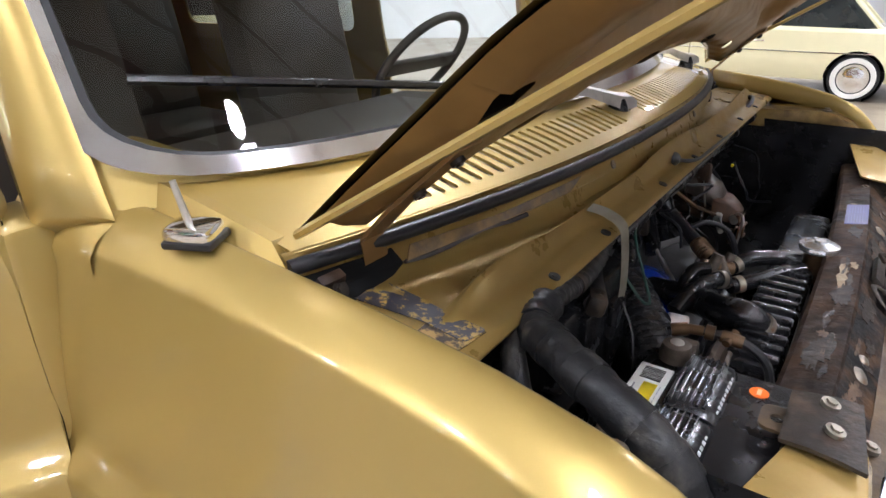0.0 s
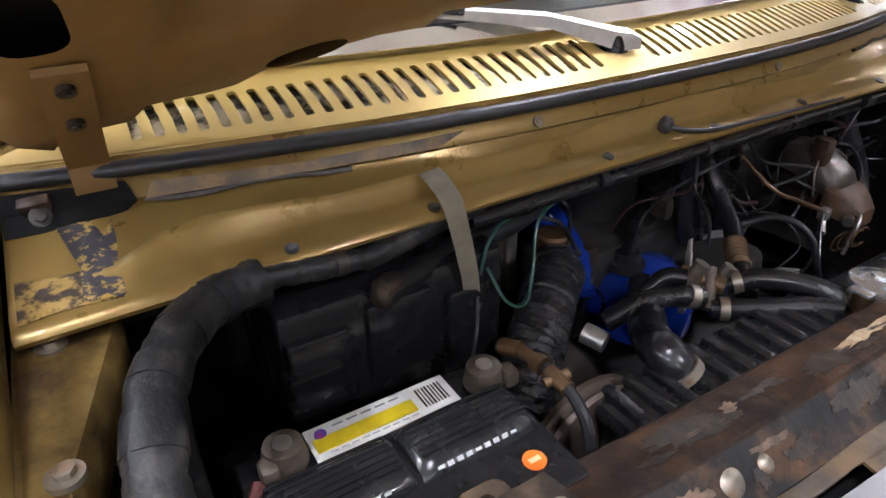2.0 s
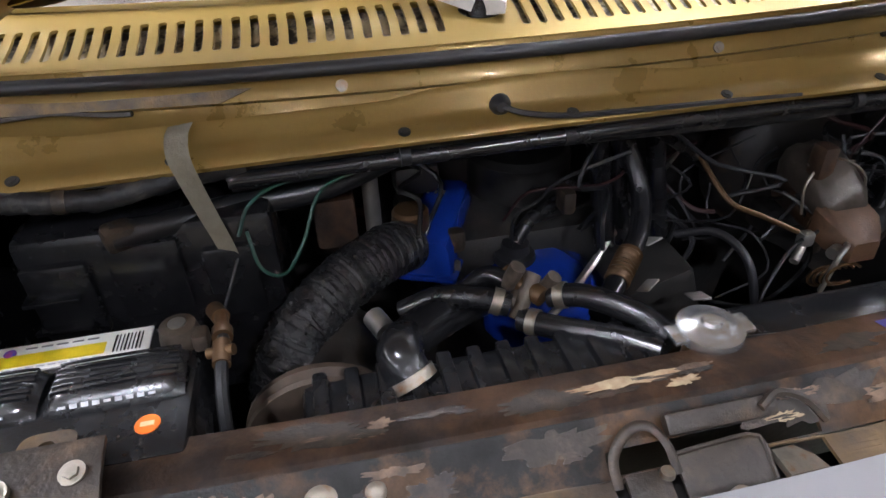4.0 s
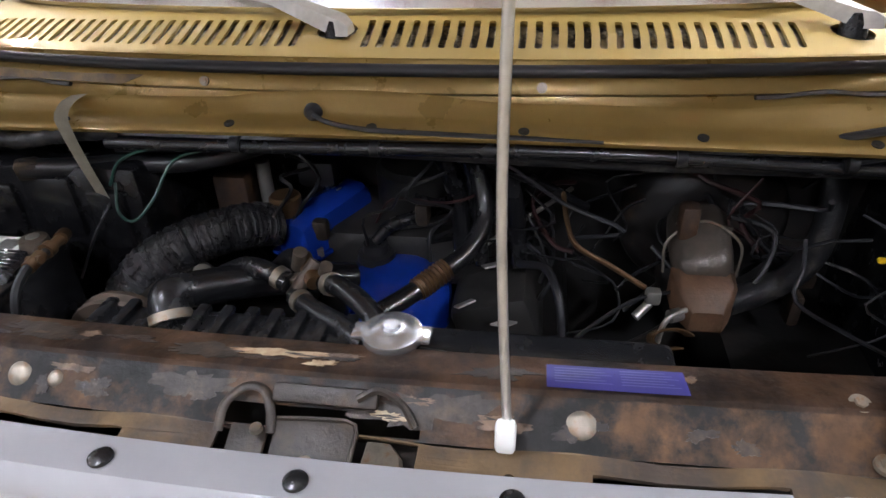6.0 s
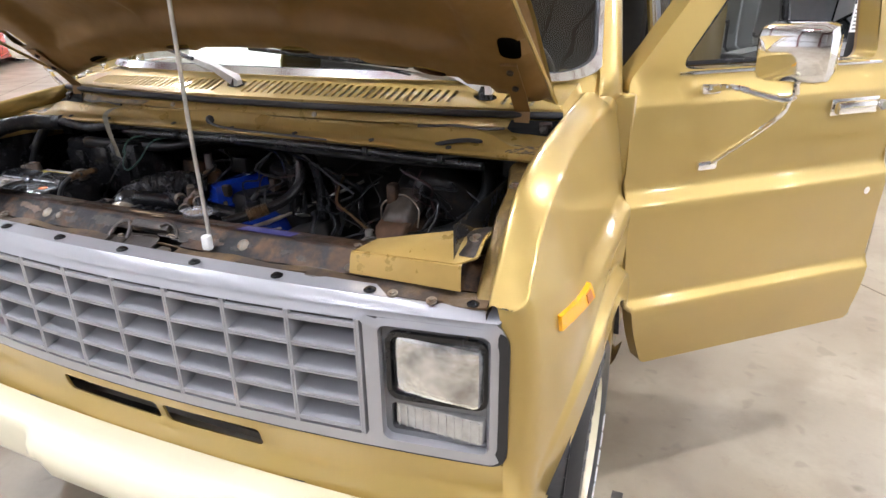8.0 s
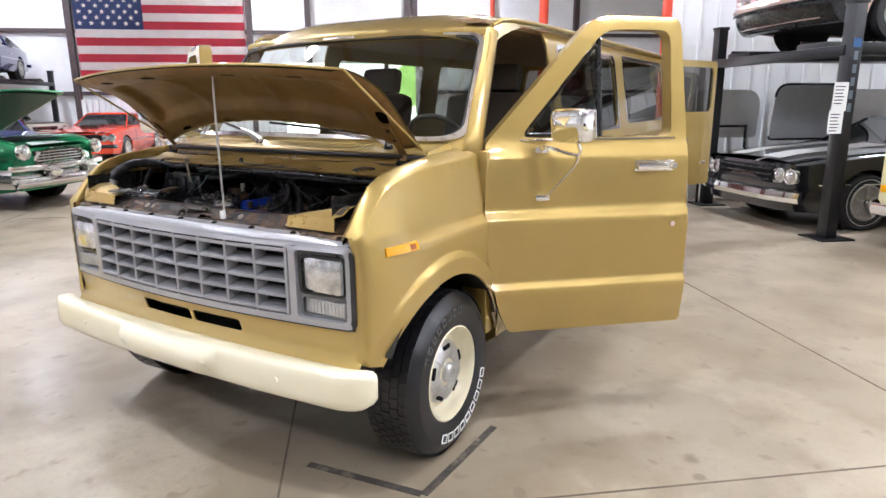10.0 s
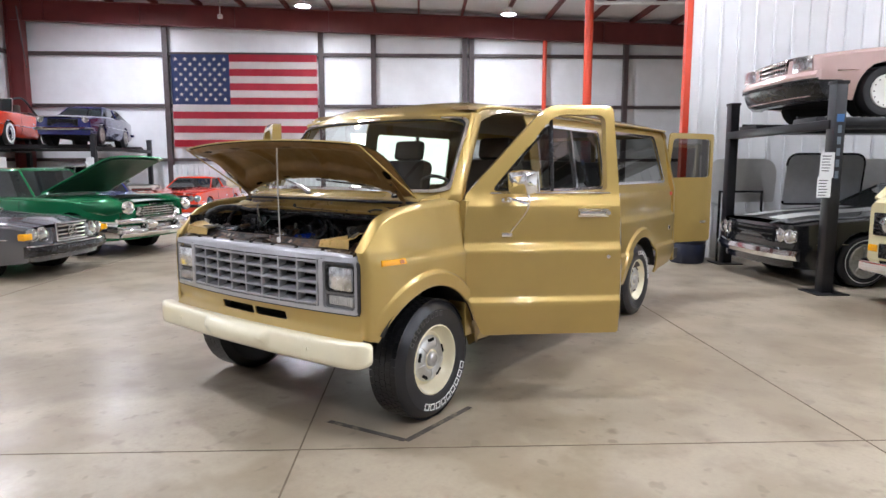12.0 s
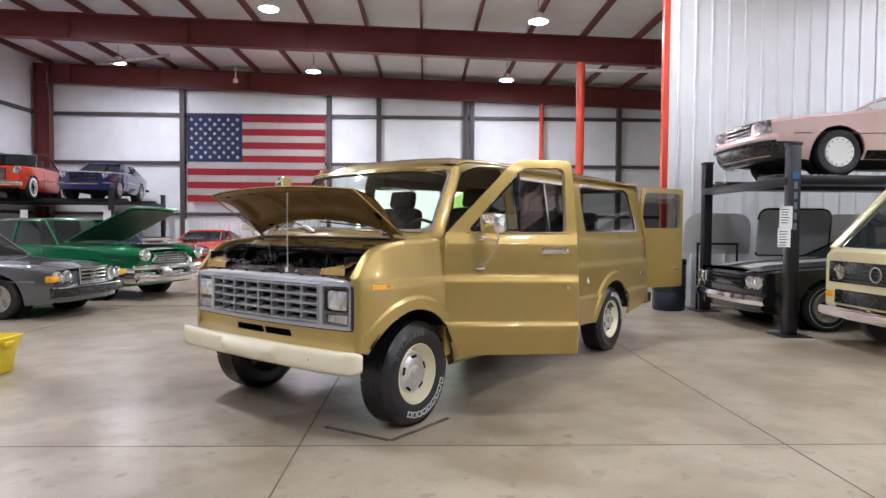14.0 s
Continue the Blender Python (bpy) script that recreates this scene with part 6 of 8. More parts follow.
for y0, y1 in ((-0.708, -0.583), (-0.577, -0.452)):
    n = 16
    sec = [(-0.226, 1.106), (-0.223, 1.115), (-0.215, 1.121), (-0.204, 1.1225), (-0.190, 1.1225), (-0.178, 1.121), (-0.168, 1.117), (-0.162, 1.110), (-0.160, 1.105)]
    rows = []
    for k in range(n + 1):
        f = k / n
        e = min(1.0, 6 * min(f, 1 - f) + 0.55)
        rows.append([Vector((-0.193 + (x + 0.193) * (0.86 + 0.14 * e), y0 + (y1 - y0) * f, 1.104 + (z - 1.104) * e)) for x, z in sec])
    cv = part("vent_cover", L(rows), BLACKP, bat, "ribbed black cell cover with pale print", angle=35)
    for k in range(6):
        x = -0.217 + 0.0075 * k
        part("cover_rib", T([(x, y0 + 0.008, 1.119), (x, y0 + 0.016, 1.1225), (x, y1 - 0.016, 1.1225), (x, y1 - 0.008, 1.119)], 0.0018, 6, 3), BLACKP, cv)
    for k in range(9):
        part("text_bar", B((0, 0, 0), (0.0042 if k % 4 else 0.0026, 0.0062, 0.0012), 0, pose(-0.1655, y0 + 0.018 + 0.0098 * k, 1.1142, 0, 42, 0)), GREYP, cv, smooth=False)
    for k in range(3):
        part("grip_rib", B((-0.193, y0 + 0.006 + 0.004 * k, 1.118), (0.034, 0.0016, 0.004), 0.0006), LOOM, cv)
part("orange_sticker", R([(0, 0.0012), (0.0112, 0.0012), (0.0112, 0)], "z", (-0.133, -0.481, 1.107), 28), mat("orange_sticker", (0.85, 0.16, 0.015), 0.45, vary=0.05), bat, "round orange sticker")
part("sticker_bar", B((-0.133, -0.481, 1.1086), (0.005, 0.012, 0.0008)), mat("sticker_print", (0.9, 0.5, 0.3), 0.5), bat)
for x, y, nm in ((-0.249, -0.672, "positive_terminal"), (-0.240, -0.463, "negative_terminal")):
    t = part(nm, R([(0, 0.034), (0.009, 0.034), (0.0105, 0.0)], "z", (x, y, 1.10), 18), STEEL, bat)
    part("clamp", R([(0.0095, 0.028), (0.018, 0.026), (0.021, 0.012), (0.0215, 0.004), (0.011, 0.002)], "z", (x, y, 1.105), 18), mat("corroded_lead", (0.10, 0.078, 0.06), 0.5, 0.4, vary=0.4, scale=60, bump=0.5, bscale=70) if "corroded_lead" not in bpy.data.materials else bpy.data.materials["corroded_lead"], t)
    part("clamp_ear", B((x + 0.012, y + (0.022 if y > -0.6 else -0.018), 1.118), (0.022, 0.016, 0.02), 0.004), bpy.data.materials["corroded_lead"], t)
part("red_cable", T([(-0.235, -0.70, 1.112), (-0.21, -0.715, 1.10), (-0.17, -0.725, 1.07), (-0.12, -0.73, 1.0)], 0.007, 8), mat("dull_red_cable", (0.12, 0.03, 0.025), 0.5, vary=0.3, scale=30), bat)
CORR = bpy.data.materials["corroded_lead"]
neg = part("negative_cable", T([(-0.262, -0.43, 1.126), (-0.242, -0.42, 1.132), (-0.20, -0.414, 1.134), (-0.163, -0.414, 1.130), (-0.135, -0.415, 1.108), (-0.122, -0.418, 1.06)], 0.0062, 8), LOOM, bat)
for p, q, r in (((-0.258, -0.428, 1.129), (-0.238, -0.419, 1.133), 0.0095), ((-0.238, -0.419, 1.133), (-0.218, -0.416, 1.134), 0.0072), ((-0.216, -0.416, 1.134), (-0.204, -0.415, 1.134), 0.0105), ((-0.196, -0.415, 1.134), (-0.168, -0.414, 1.131), 0.0088), ((-0.187, -0.428, 1.131), (-0.181, -0.402, 1.137), 0.0055)):
    part("cable_fitting", C(p, q, r, seg=12), BRASS, neg, "brownish brass cable fitting")

# heater housing and hoses on the passenger side
hb = thing("heater_box", "black plastic heater housing against the firewall", "heater box")
part("housing", B((-0.43, -0.50, 1.06), (0.17, 0.28, 0.26), 0.012), BLACKP, hb)
for y, w, z in ((-0.60, 0.07, 1.17), (-0.505, 0.08, 1.185), (-0.415, 0.06, 1.165)):
    part("panel", B((-0.345, y, z - 0.06), (0.02, w, 0.10), 0.006), BLACKP, hb)
for z in (1.10, 1.14):
    part("rib", B((-0.34, -0.61, z - 0.02), (0.03, 0.06, 0.006), 0.002), BLACKP, hb)


def hose(name, label, pts, r, material=HOSE, clamps=(), seg=12, group="engine bay hoses", n=6, lumpy=0.0, band=BOLT):
    h = thing(name, label, "hose" if "hose" in name else "wire", group)
    bm = T(pts, r, max(seg, 16) if lumpy else seg, n * 3 if lumpy else n)
    if lumpy:
        bm.normal_update()
        for v in bm.verts:
            v.co += v.normal * r * lumpy * (noise.noise(v.co * 90) + 0.6 * noise.noise(v.co * 240))
    part("tube" if "hose" in name else "strand", bm, material, h)
    P = smooth_path(pts, n)
    for f in clamps:
        i = min(len(P) - 2, max(0, int(f * (len(P) - 1))))
        d = (P[i + 1] - P[i]).normalized()
        part("clamp", C(P[i] - d * 0.006, P[i] + d * 0.006, r * 1.12, seg=16), band, h)
    return h


HEAT_PTS = [(-0.125, -0.775, 1.04), (-0.135, -0.776, 1.12), (-0.165, -0.773, 1.195), (-0.238, -0.757, 1.232), (-0.30, -0.725, 1.240), (-0.345, -0.684, 1.234), (-0.352, -0.64, 1.236)]
hose("heater_hose", "thick dusty black heater hose beside the battery", HEAT_PTS, 0.0215, LOOM, lumpy=0.13)
HEAT_LINE = smooth_path(HEAT_PTS, 6)
for f in (0.36, 0.47, 0.58, 0.70, 0.84):
    i_ = int(f * (len(HEAT_LINE) - 1))
    part("tape_wrap", C(HEAT_LINE[i_ - 1], HEAT_LINE[i_ + 1], 0.0232, 0.0226, 16), LOOM, bpy.data.objects["heater_hose"])
hose("taped_hose", "taped black hose running up to the cowl", [(-0.346, -0.668, 1.236), (-0.346, -0.635, 1.240), (-0.345, -0.599, 1.236), (-0.347, -0.56, 1.231), (-0.349, -0.527, 1.227), (-0.353, -0.48, 1.234), (-0.362, -0.431, 1.238), (-0.372, -0.38, 1.236)], 0.0118, LOOM, (0.42,), lumpy=0.16, band=GRIME)
hose("branch_hose", "short black hose with steel clamp end", [(-0.315, -0.752, 1.15), (-0.345, -0.728, 1.205), (-0.358, -0.695, 1.236)], 0.013, LOOM, lumpy=0.12)
hose("side_hose", "thin black hose beside the big heater hose", [(-0.28, -0.745, 1.04), (-0.30, -0.745, 1.12), (-0.325, -0.738, 1.18), (-0.345, -0.72, 1.215)], 0.010, LOOM)
hose("cut_hose", "black hose with rusty clamped end by the heater housing", [(-0.333, -0.528, 1.190), (-0.362, -0.462, 1.182), (-0.385, -0.40, 1.180), (-0.405, -0.302, 1.178), (-0.43, -0.22, 1.192), (-0.45, -0.15, 1.21)], 0.0155, HOSE)
part("hose_end", B((0, 0, 0), (0.026, 0.034, 0.030), 0.007, pose(-0.336, -0.520, 1.189, 0, 12, 26)), GRIME, bpy.data.objects["cut_hose"])
hose("drain_hose", "black drain hose beside the big hose", [(-0.285, -0.70, 1.0), (-0.29, -0.702, 1.05), (-0.30, -0.705, 1.085)], 0.015)
part("fitting", C((-0.286, -0.70, 1.01), (-0.29, -0.702, 1.045), 0.017), STEEL, bpy.data.objects["drain_hose"])
part("fitting", C((-0.134, -0.776, 1.115), (-0.150, -0.775, 1.165), 0.0235), STEEL, bpy.data.objects["heater_hose"])

# loom under the flange
for z, r, m_, x, w in ((1.228, 0.010, BLACKP, -0.362, 0), (1.215, 0.008, LOOM, -0.375, 1), (1.222, 0.006, BLACKP, -0.385, 2)):
    hose("wire_loom", "black wrapped wiring loom under the cowl", [(x - 0.012 * (y / 0.84) ** 2 + 0.003 * math.sin(9 * y + w), y, z - 0.012 * (y / 0.84) ** 2 + 0.004 * math.sin(7 * y + 2 * w)) for y in [-0.40 + 0.1 * k for k in range(12)]], r, m_, group="wiring", n=3)
for k in range(5):
    y = -0.2 + 0.2 * k
    part("loom_tape", C((-0.362, y - 0.006, 1.228), (-0.362, y + 0.006, 1.228), 0.0115), LOOM, bpy.data.objects["wire_loom"])

# hanging strap and wires
bm = bmesh.new()
pts = smooth_path([(-0.387, -0.438, 1.286), (-0.362, -0.440, 1.283), (-0.339, -0.439, 1.270), (-0.334, -0.434, 1.245), (-0.333, -0.424, 1.20), (-0.336, -0.414, 1.15), (-0.345, -0.408, 1.08), (-0.35, -0.405, 1.0)], 6)
rows = []
for i, p in enumerate(pts):
    w = 0.0135 * (1 - 0.35 * i / len(pts))
    side = Vector((0.25 * i / len(pts), 1, 0.1)).normalized() * w
    rows.append([p - side, p + side])
loft(bm, rows, closed=False)
bmesh.ops.solidify(bm, geom=list(bm.faces), thickness=0.002)
solo("ground_strap", bm, mat("beige_webbing", (0.30, 0.27, 0.20), 0.7, vary=0.15, scale=50, bump=0.3, bscale=200), "beige flat strap hanging over the cowl flange", "strap")
GREENW = mat("green_wire", (0.012, 0.05, 0.035), 0.4)
hose("wire", "thin green wire looped below the strap", [(-0.34, -0.39, 1.17), (-0.315, -0.38, 1.135), (-0.31, -0.355, 1.125), (-0.33, -0.33, 1.15), (-0.36, -0.30, 1.20), (-0.375, -0.24, 1.215)], 0.0022, GREENW, seg=6, group="wiring")
hose("wire", "thin green wire running along the loom", [(-0.34, -0.40, 1.165), (-0.35, -0.38, 1.20), (-0.365, -0.33, 1.215), (-0.375, -0.2, 1.222), (-0.37, -0.1, 1.23)], 0.0022, GREENW, seg=6, group="wiring")
hose("wire", "thin black wire dropping behind the battery", [(-0.345, -0.40, 1.15), (-0.31, -0.425, 1.10), (-0.29, -0.46, 1.03)], 0.002, BLACK, seg=6, group="wiring")
hose("wire", "thin tan wire with red connector", [(-0.35, -0.40, 1.16), (-0.352, -0.425, 1.115), (-0.358, -0.458, 1.07)], 0.002, BRASS, seg=6, group="wiring")
part("connector", B((-0.3595, -0.4625, 1.058), (0.010, 0.014, 0.017), 0.003, None), RED, bpy.data.objects["wire.003"], "small red connector")

# radiator
rad = thing("radiator", "black ribbed radiator behind the rusty support rail", "radiator")
part("core", B((-0.155, 0.02, 0.83), (0.055, 0.72, 0.46), 0.006), SOOT, rad)
part("tank", B((-0.158, 0.02, 1.052), (0.075, 0.74, 0.03), 0.012), BLACKP, rad)
for k in range(11):
    part("tank_rib", B((-0.16, -0.33 + 0.033 * k, 1.069), (0.07, 0.016, 0.014), 0.004), BLACKP, rad)
part("neck", R([(0, 0.03), (0.022, 0.03), (0.022, 0.0), (0.027, -0.03)], "z", (-0.123, 0.068, 1.072), 20), BRASS, rad)
cap = part("cap", R([(0, 0.014), (0.009, 0.0145), (0.011, 0.011), (0.019, 0.0105), (0.022, 0.008), (0.034, 0.006), (0.035, 0.0), (0.033, -0.006), (0, -0.006)], "z", (-0.123, 0.068, 1.106), 36), mat("pressed_tin", (0.62, 0.62, 0.62), 0.24, 0.9, vary=0.1, scale=40, bump=0.2, bscale=80), rad, "shiny pressed-metal radiator cap")
for s in (1, -1):
    part("cap_ear", B((-0.123, 0.068 + s * 0.037, 1.108), (0.028, 0.016, 0.006), 0.0025), bpy.data.materials["pressed_tin"], cap)
hose("overflow_hose", "thin black overflow hose from the radiator neck", [(-0.115, 0.10, 1.09), (-0.105, 0.16, 1.093), (-0.105, 0.24, 1.09), (-0.115, 0.30, 1.075), (-0.13, 0.34, 1.03)], 0.006)

# engine
eng = thing("engine", "grimy engine with blue covers, hoses and pulleys under the raised hood", "engine")
part("block", B((-0.50, -0.02, 0.69), (0.40, 0.62, 0.38), 0.03), SOOT, eng)
part("fan_belt", T([(-0.27, 0.05 + 0.17 * math.cos(a), 0.86 + 0.10 * math.sin(a)) for a in [2 * math.pi * k / 16 for k in range(17)]], 0.008, 6, 2), BLACK, eng)
for y_, r_ in ((0.16, 0.052), (0.04, 0.07)):
    part("belt_pulley", R([(0, 0.0), (r_ * 0.4, 0.0), (r_ * 0.5, 0.012), (r_ * 0.92, 0.014), (r_, 0.022), (r_ * 0.9, 0.03), (r_, 0.038), (0, 0.04)], "x", (-0.29, y_, 0.90 - 0.3 * y_), 28), SOOT, eng)
part("head_casting", B((0, 0, 0), (0.30, 0.13, 0.11), 0.02, pose(-0.50, 0.17, 0.93, 18, 0, 0)), SOOT, eng)
for k in range(4):
    part("plug_lead", T([(-0.42 - 0.05 * k, 0.235, 0.95), (-0.43 - 0.05 * k, 0.25, 1.0 + 0.01 * k), (-0.47 - 0.03 * k, 0.18, 1.05), (-0.53, 0.08, 1.06)], 0.0045, 6), BLACK, eng)
part("intake", B((-0.55, -0.02, 0.99), (0.2, 0.34, 0.10), 0.02), SOOT, eng)
m = pose(-0.505, -0.137, 1.035, 0, 0, 66)
rows = []
for yy, w_, h_ in ((-0.118, 0.030, 0.010), (-0.112, 0.038, 0.026), (-0.098, 0.042, 0.034), (0.02, 0.044, 0.038), (0.098, 0.043, 0.042), (0.112, 0.038, 0.034), (0.118, 0.030, 0.012)):
    w_, yy = w_ * 0.86, yy * 0.76
    rows.append([m @ Vector((x, yy, z)) for x, z in ((-w_ * 1.06, -0.03), (-w_, h_ * 0.55 - 0.008), (-w_ * 0.86, h_ * 0.85), (-w_ * 0.6, h_), (w_ * 0.6, h_), (w_ * 0.86, h_ * 0.85), (w_, h_ * 0.55 - 0.008), (w_ * 1.06, -0.03))])
part("valve_cover", L(rows), BLUE, eng, "bright blue engine cover with pale marks", angle=35)
part("cover_lip", B((0, 0, -0.032), (0.09, 0.19, 0.010), 0.004, m), BLUE, eng)
for k in range(5):
    part("cover_mark", B((-0.022 + 0.012 * (k % 3), 0.036 + 0.020 * (k // 3), 0.0405), (0.003, 0.012 - 0.003 * (k % 2), 0.001), 0, m), WHITE, eng)
for yy in (-0.066, 0.07):
    part("cover_bolt", C(m @ Vector((0.040, yy, -0.03)), m @ Vector((0.040, yy, -0.016)), 0.006, seg=6), BOLT, eng)
part("oil_cap", R([(0, 0.034), (0.022, 0.034), (0.026, 0.030), (0.027, 0.006), (0.024, 0.0)], "z", (-0.457, -0.186, 1.068), 28), BRASS, eng, "brown metal oil filler cap")
part("pump_cover", R([(0, 0.05), (0.035, 0.048), (0.075, 0.03), (0.09, 0.0), (0.09, -0.06)], "z", (-0.43, 0.0, 0.955), 28), BLUE, eng, "round blue engine cover")
part("cover_grommet", R([(0, 0.03), (0.02, 0.03), (0.022, 0.015), (0.03, 0.012), (0.032, 0.0)], "z", (-0.44, -0.035, 1.0), 20), BLACK, eng)
part("vent_pipe", T([(-0.44, -0.035, 1.03), (-0.455, -0.01, 1.055), (-0.48, 0.04, 1.065), (-0.53, 0.09, 1.075)], 0.011, 10), BLACKP, eng)
part("air_cleaner", R([(0, 0.05), (0.075, 0.05), (0.085, 0.04), (0.085, -0.03), (0.07, -0.06), (0, -0.06)], "z", (-0.60, 0.02, 1.06), 32), SOOT, eng)
part("carburettor", B((-0.56, -0.16, 1.10), (0.05, 0.07, 0.05), 0.012), SOOT, eng)
part("rust_box", B((-0.50, -0.29, 1.08), (0.05, 0.06, 0.08), 0.008), RUST, eng)
part("bracket_rod", C((-0.5, -0.235, 1.0), (-0.5, -0.235, 1.14), 0.012), STEEL, eng)
DUCT = mat("crumpled_black_tape", (0.016, 0.016, 0.017), 0.26, vary=0.3, scale=30, bump=1.0, bscale=85, rvary=0.12)
rd = random.Random(4)
ph_ = [rd.uniform(0, 6.28) for _ in range(5)]
part("air_duct", T([(-0.268, -0.385, 0.94), (-0.272, -0.380, 1.0), (-0.298, -0.348, 1.05), (-0.342, -0.293, 1.075), (-0.388, -0.237, 1.077), (-0.432, -0.198, 1.060)], 0.037, 28, 30, 0.92, ridge=lambda q: 1 + 0.022 * math.sin(q * 760 + 2.2 * math.sin(q * 60)) + 0.016 * math.sin(q * 210 + ph_[0]) + 0.014 * math.sin(q * 1330 + ph_[1])), DUCT, eng, "black air duct wrapped in crumpled tape")
for k in range(16):
    f = 0.08 + 0.84 * k / 15
    P_ = smooth_path([(-0.268, -0.385, 0.94), (-0.272, -0.380, 1.0), (-0.298, -0.348, 1.05), (-0.342, -0.293, 1.075), (-0.388, -0.237, 1.077), (-0.432, -0.198, 1.060)], 12)
    i_ = int(f * (len(P_) - 2))
    d_ = (P_[i_ + 1] - P_[i_]).normalized()
    tilt_ = Vector((rd.uniform(-0.3, 0.3), rd.uniform(-0.3, 0.3), rd.uniform(-0.3, 0.3)))
    n_ = (d_ + tilt_).normalized()
    u_ = n_.cross(Vector((0, 0, 1))).normalized()
    v_ = u_.cross(n_)
    part("tape_fold", T([P_[i_] + (u_ * math.cos(a) + v_ * math.sin(a) * 0.93) * (0.0375 + 0.001 * math.sin(3 * a + k)) for a in [math.pi * (-0.1 + 1.2 * j / 14) for j in range(15)]], rd.uniform(0.0012, 0.0024), 5, 2), DUCT, eng)
part("pulley", R([(0, 0.0), (0.03, 0.0), (0.035, 0.012), (0.075, 0.016), (0.085, 0.022), (0.086, 0.03), (0.076, 0.036), (0.086, 0.044), (0.084, 0.05), (0, 0.05)], "x", (-0.236, -0.335, 0.985), 36), mat("pulley_rust", (0.075, 0.055, 0.042), 0.5, 0.4, vary=0.3, scale=20), eng)
part("alternator", R([(0, 0.0), (0.04, 0.0), (0.055, 0.02), (0.058, 0.09), (0.045, 0.12), (0, 0.12)], "x", (-0.36, -0.31, 0.99), 28), SOOT, eng)
part("silver_cup", C((-0.30, -0.262, 1.05), (-0.272, -0.250, 1.046), 0.014), STEEL, eng)
tee = part("coolant_tee", C((-0.293, -0.098, 1.09), (-0.245, -0.066, 1.082), 0.012), BRASS, eng, "brass coolant tee")
for p, q, r in (((-0.275, -0.1, 1.085), (-0.268, -0.09, 1.115), 0.010), ((-0.26, -0.06, 1.08), (-0.252, -0.05, 1.105), 0.009), ((-0.24, -0.10, 1.06), (-0.27, -0.07, 1.10), 0.010), ((-0.255, -0.105, 1.075), (-0.275, -0.06, 1.082), 0.009)):
    part("tee_branch", C(p, q, r, seg=12), CORR, tee)
hose("radiator_hose", "thick glossy black upper radiator hose", [(-0.165, -0.235, 1.062), (-0.19, -0.245, 1.085), (-0.225, -0.225, 1.075), (-0.29, -0.16, 1.05), (-0.38, -0.06, 1.0)], 0.025, BLACKP, (0.08,))
hose("coolant_hose", "black coolant hose clamped to the brass tee", [(-0.30, -0.225, 1.05), (-0.285, -0.18, 1.075), (-0.262, -0.135, 1.082), (-0.248, -0.105, 1.076)], 0.0145, BLACKP, (0.85,))
hose("coolant_hose", "black coolant hose from the brass tee to the radiator", [(-0.252, -0.055, 1.078), (-0.225, -0.02, 1.09), (-0.185, 0.025, 1.085), (-0.15, 0.045, 1.078)], 0.0145, BLACKP, (0.12,))
hose("coolant_hose", "black coolant hose below the radiator cap", [(-0.24, -0.095, 1.06), (-0.205, -0.055, 1.065), (-0.17, -0.005, 1.07), (-0.14, 0.03, 1.07)], 0.0145, BLACKP, (0.15,))
hose("coolant_hose", "black coolant hose rising behind the tee", [(-0.31, -0.15, 1.055), (-0.30, -0.12, 1.085), (-0.28, -0.10, 1.088)], 0.0125, BLACKP)
hose("spring_hose", "black hose with a brass spring guard", [(-0.255, 0.015, 1.03), (-0.29, 0.048, 1.036), (-0.326, 0.081, 1.046), (-0.375, 0.125, 1.065), (-0.425, 0.145, 1.10), (-0.455, 0.13, 1.16), (-0.44, 0.10, 1.21)], 0.0145, BLACKP)
sp = bpy.data.objects["spring_hose"]
part("spring_guard", T([(-0.302, 0.059, 1.039), (-0.326, 0.081, 1.046), (-0.342, 0.097, 1.052)], 0.0165, 14, 14, ridge=lambda q: 1 + 0.12 * math.sin(q * 900)), BRASS, sp)
part("dipstick", T([(-0.41, 0.085, 1.003), (-0.4456, 0.13, 1.021), (-0.522, 0.242, 1.072), (-0.548, 0.28, 1.09)], 0.0042, 8), STEEL, eng)
part("dipstick_tube", T([(-0.33, -0.02, 0.97), (-0.37, 0.035, 0.985), (-0.41, 0.085, 1.003)], 0.006, 8), STEEL, eng)
for y0, y1, r in ((0.08, 0.10, 0.016), (0.115, 0.13, 0.012), (0.17, 0.19, 0.014)):
    hose("vacuum_hose", "black hose dropping from the firewall", [(-0.42, y0 - 0.03, 1.21), (-0.45, y0, 1.18), (-0.46, y1, 1.10), (-0.44, y1 + 0.01, 1.0)], r, BLACKP)
hose("speedo_cable", "stiff black cable crossing the bay", [(-0.40, 0.13, 1.21), (-0.44, 0.2, 1.16), (-0.5, 0.30, 1.08)], 0.009, BLACKP)
hose("loop_hose", "thin dark hose looped low in the bay", [(-0.40, 0.2, 1.03), (-0.36, 0.24, 1.05), (-0.31, 0.26, 1.03), (-0.28, 0.27, 0.96)], 0.006, BLACK)
hose("pale_hose", "pale thin tube looped by the brake cylinder", [(-0.31, 0.40, 0.95), (-0.305, 0.405, 1.01), (-0.32, 0.43, 1.02), (-0.35, 0.45, 1.0)], 0.004, STEEL)
for k in range(4):
    hose("coil_hose", "thin coiled rusty tube", [(-0.30 - 0.01 * k, 0.42 + 0.028 * math.cos(a), 0.985 - 0.008 * k + 0.018 * math.sin(a)) for a in [0.5 + 0.6 * j for j in range(9)]], 0.0022, BRASS, seg=6)

# Pale plates added in place of the lit floor glimpsed through the bay
PALE = mat("pale_floor_grey", (0.34, 0.32, 0.30), 0.5, vary=0.2, scale=30, bump=0.3)
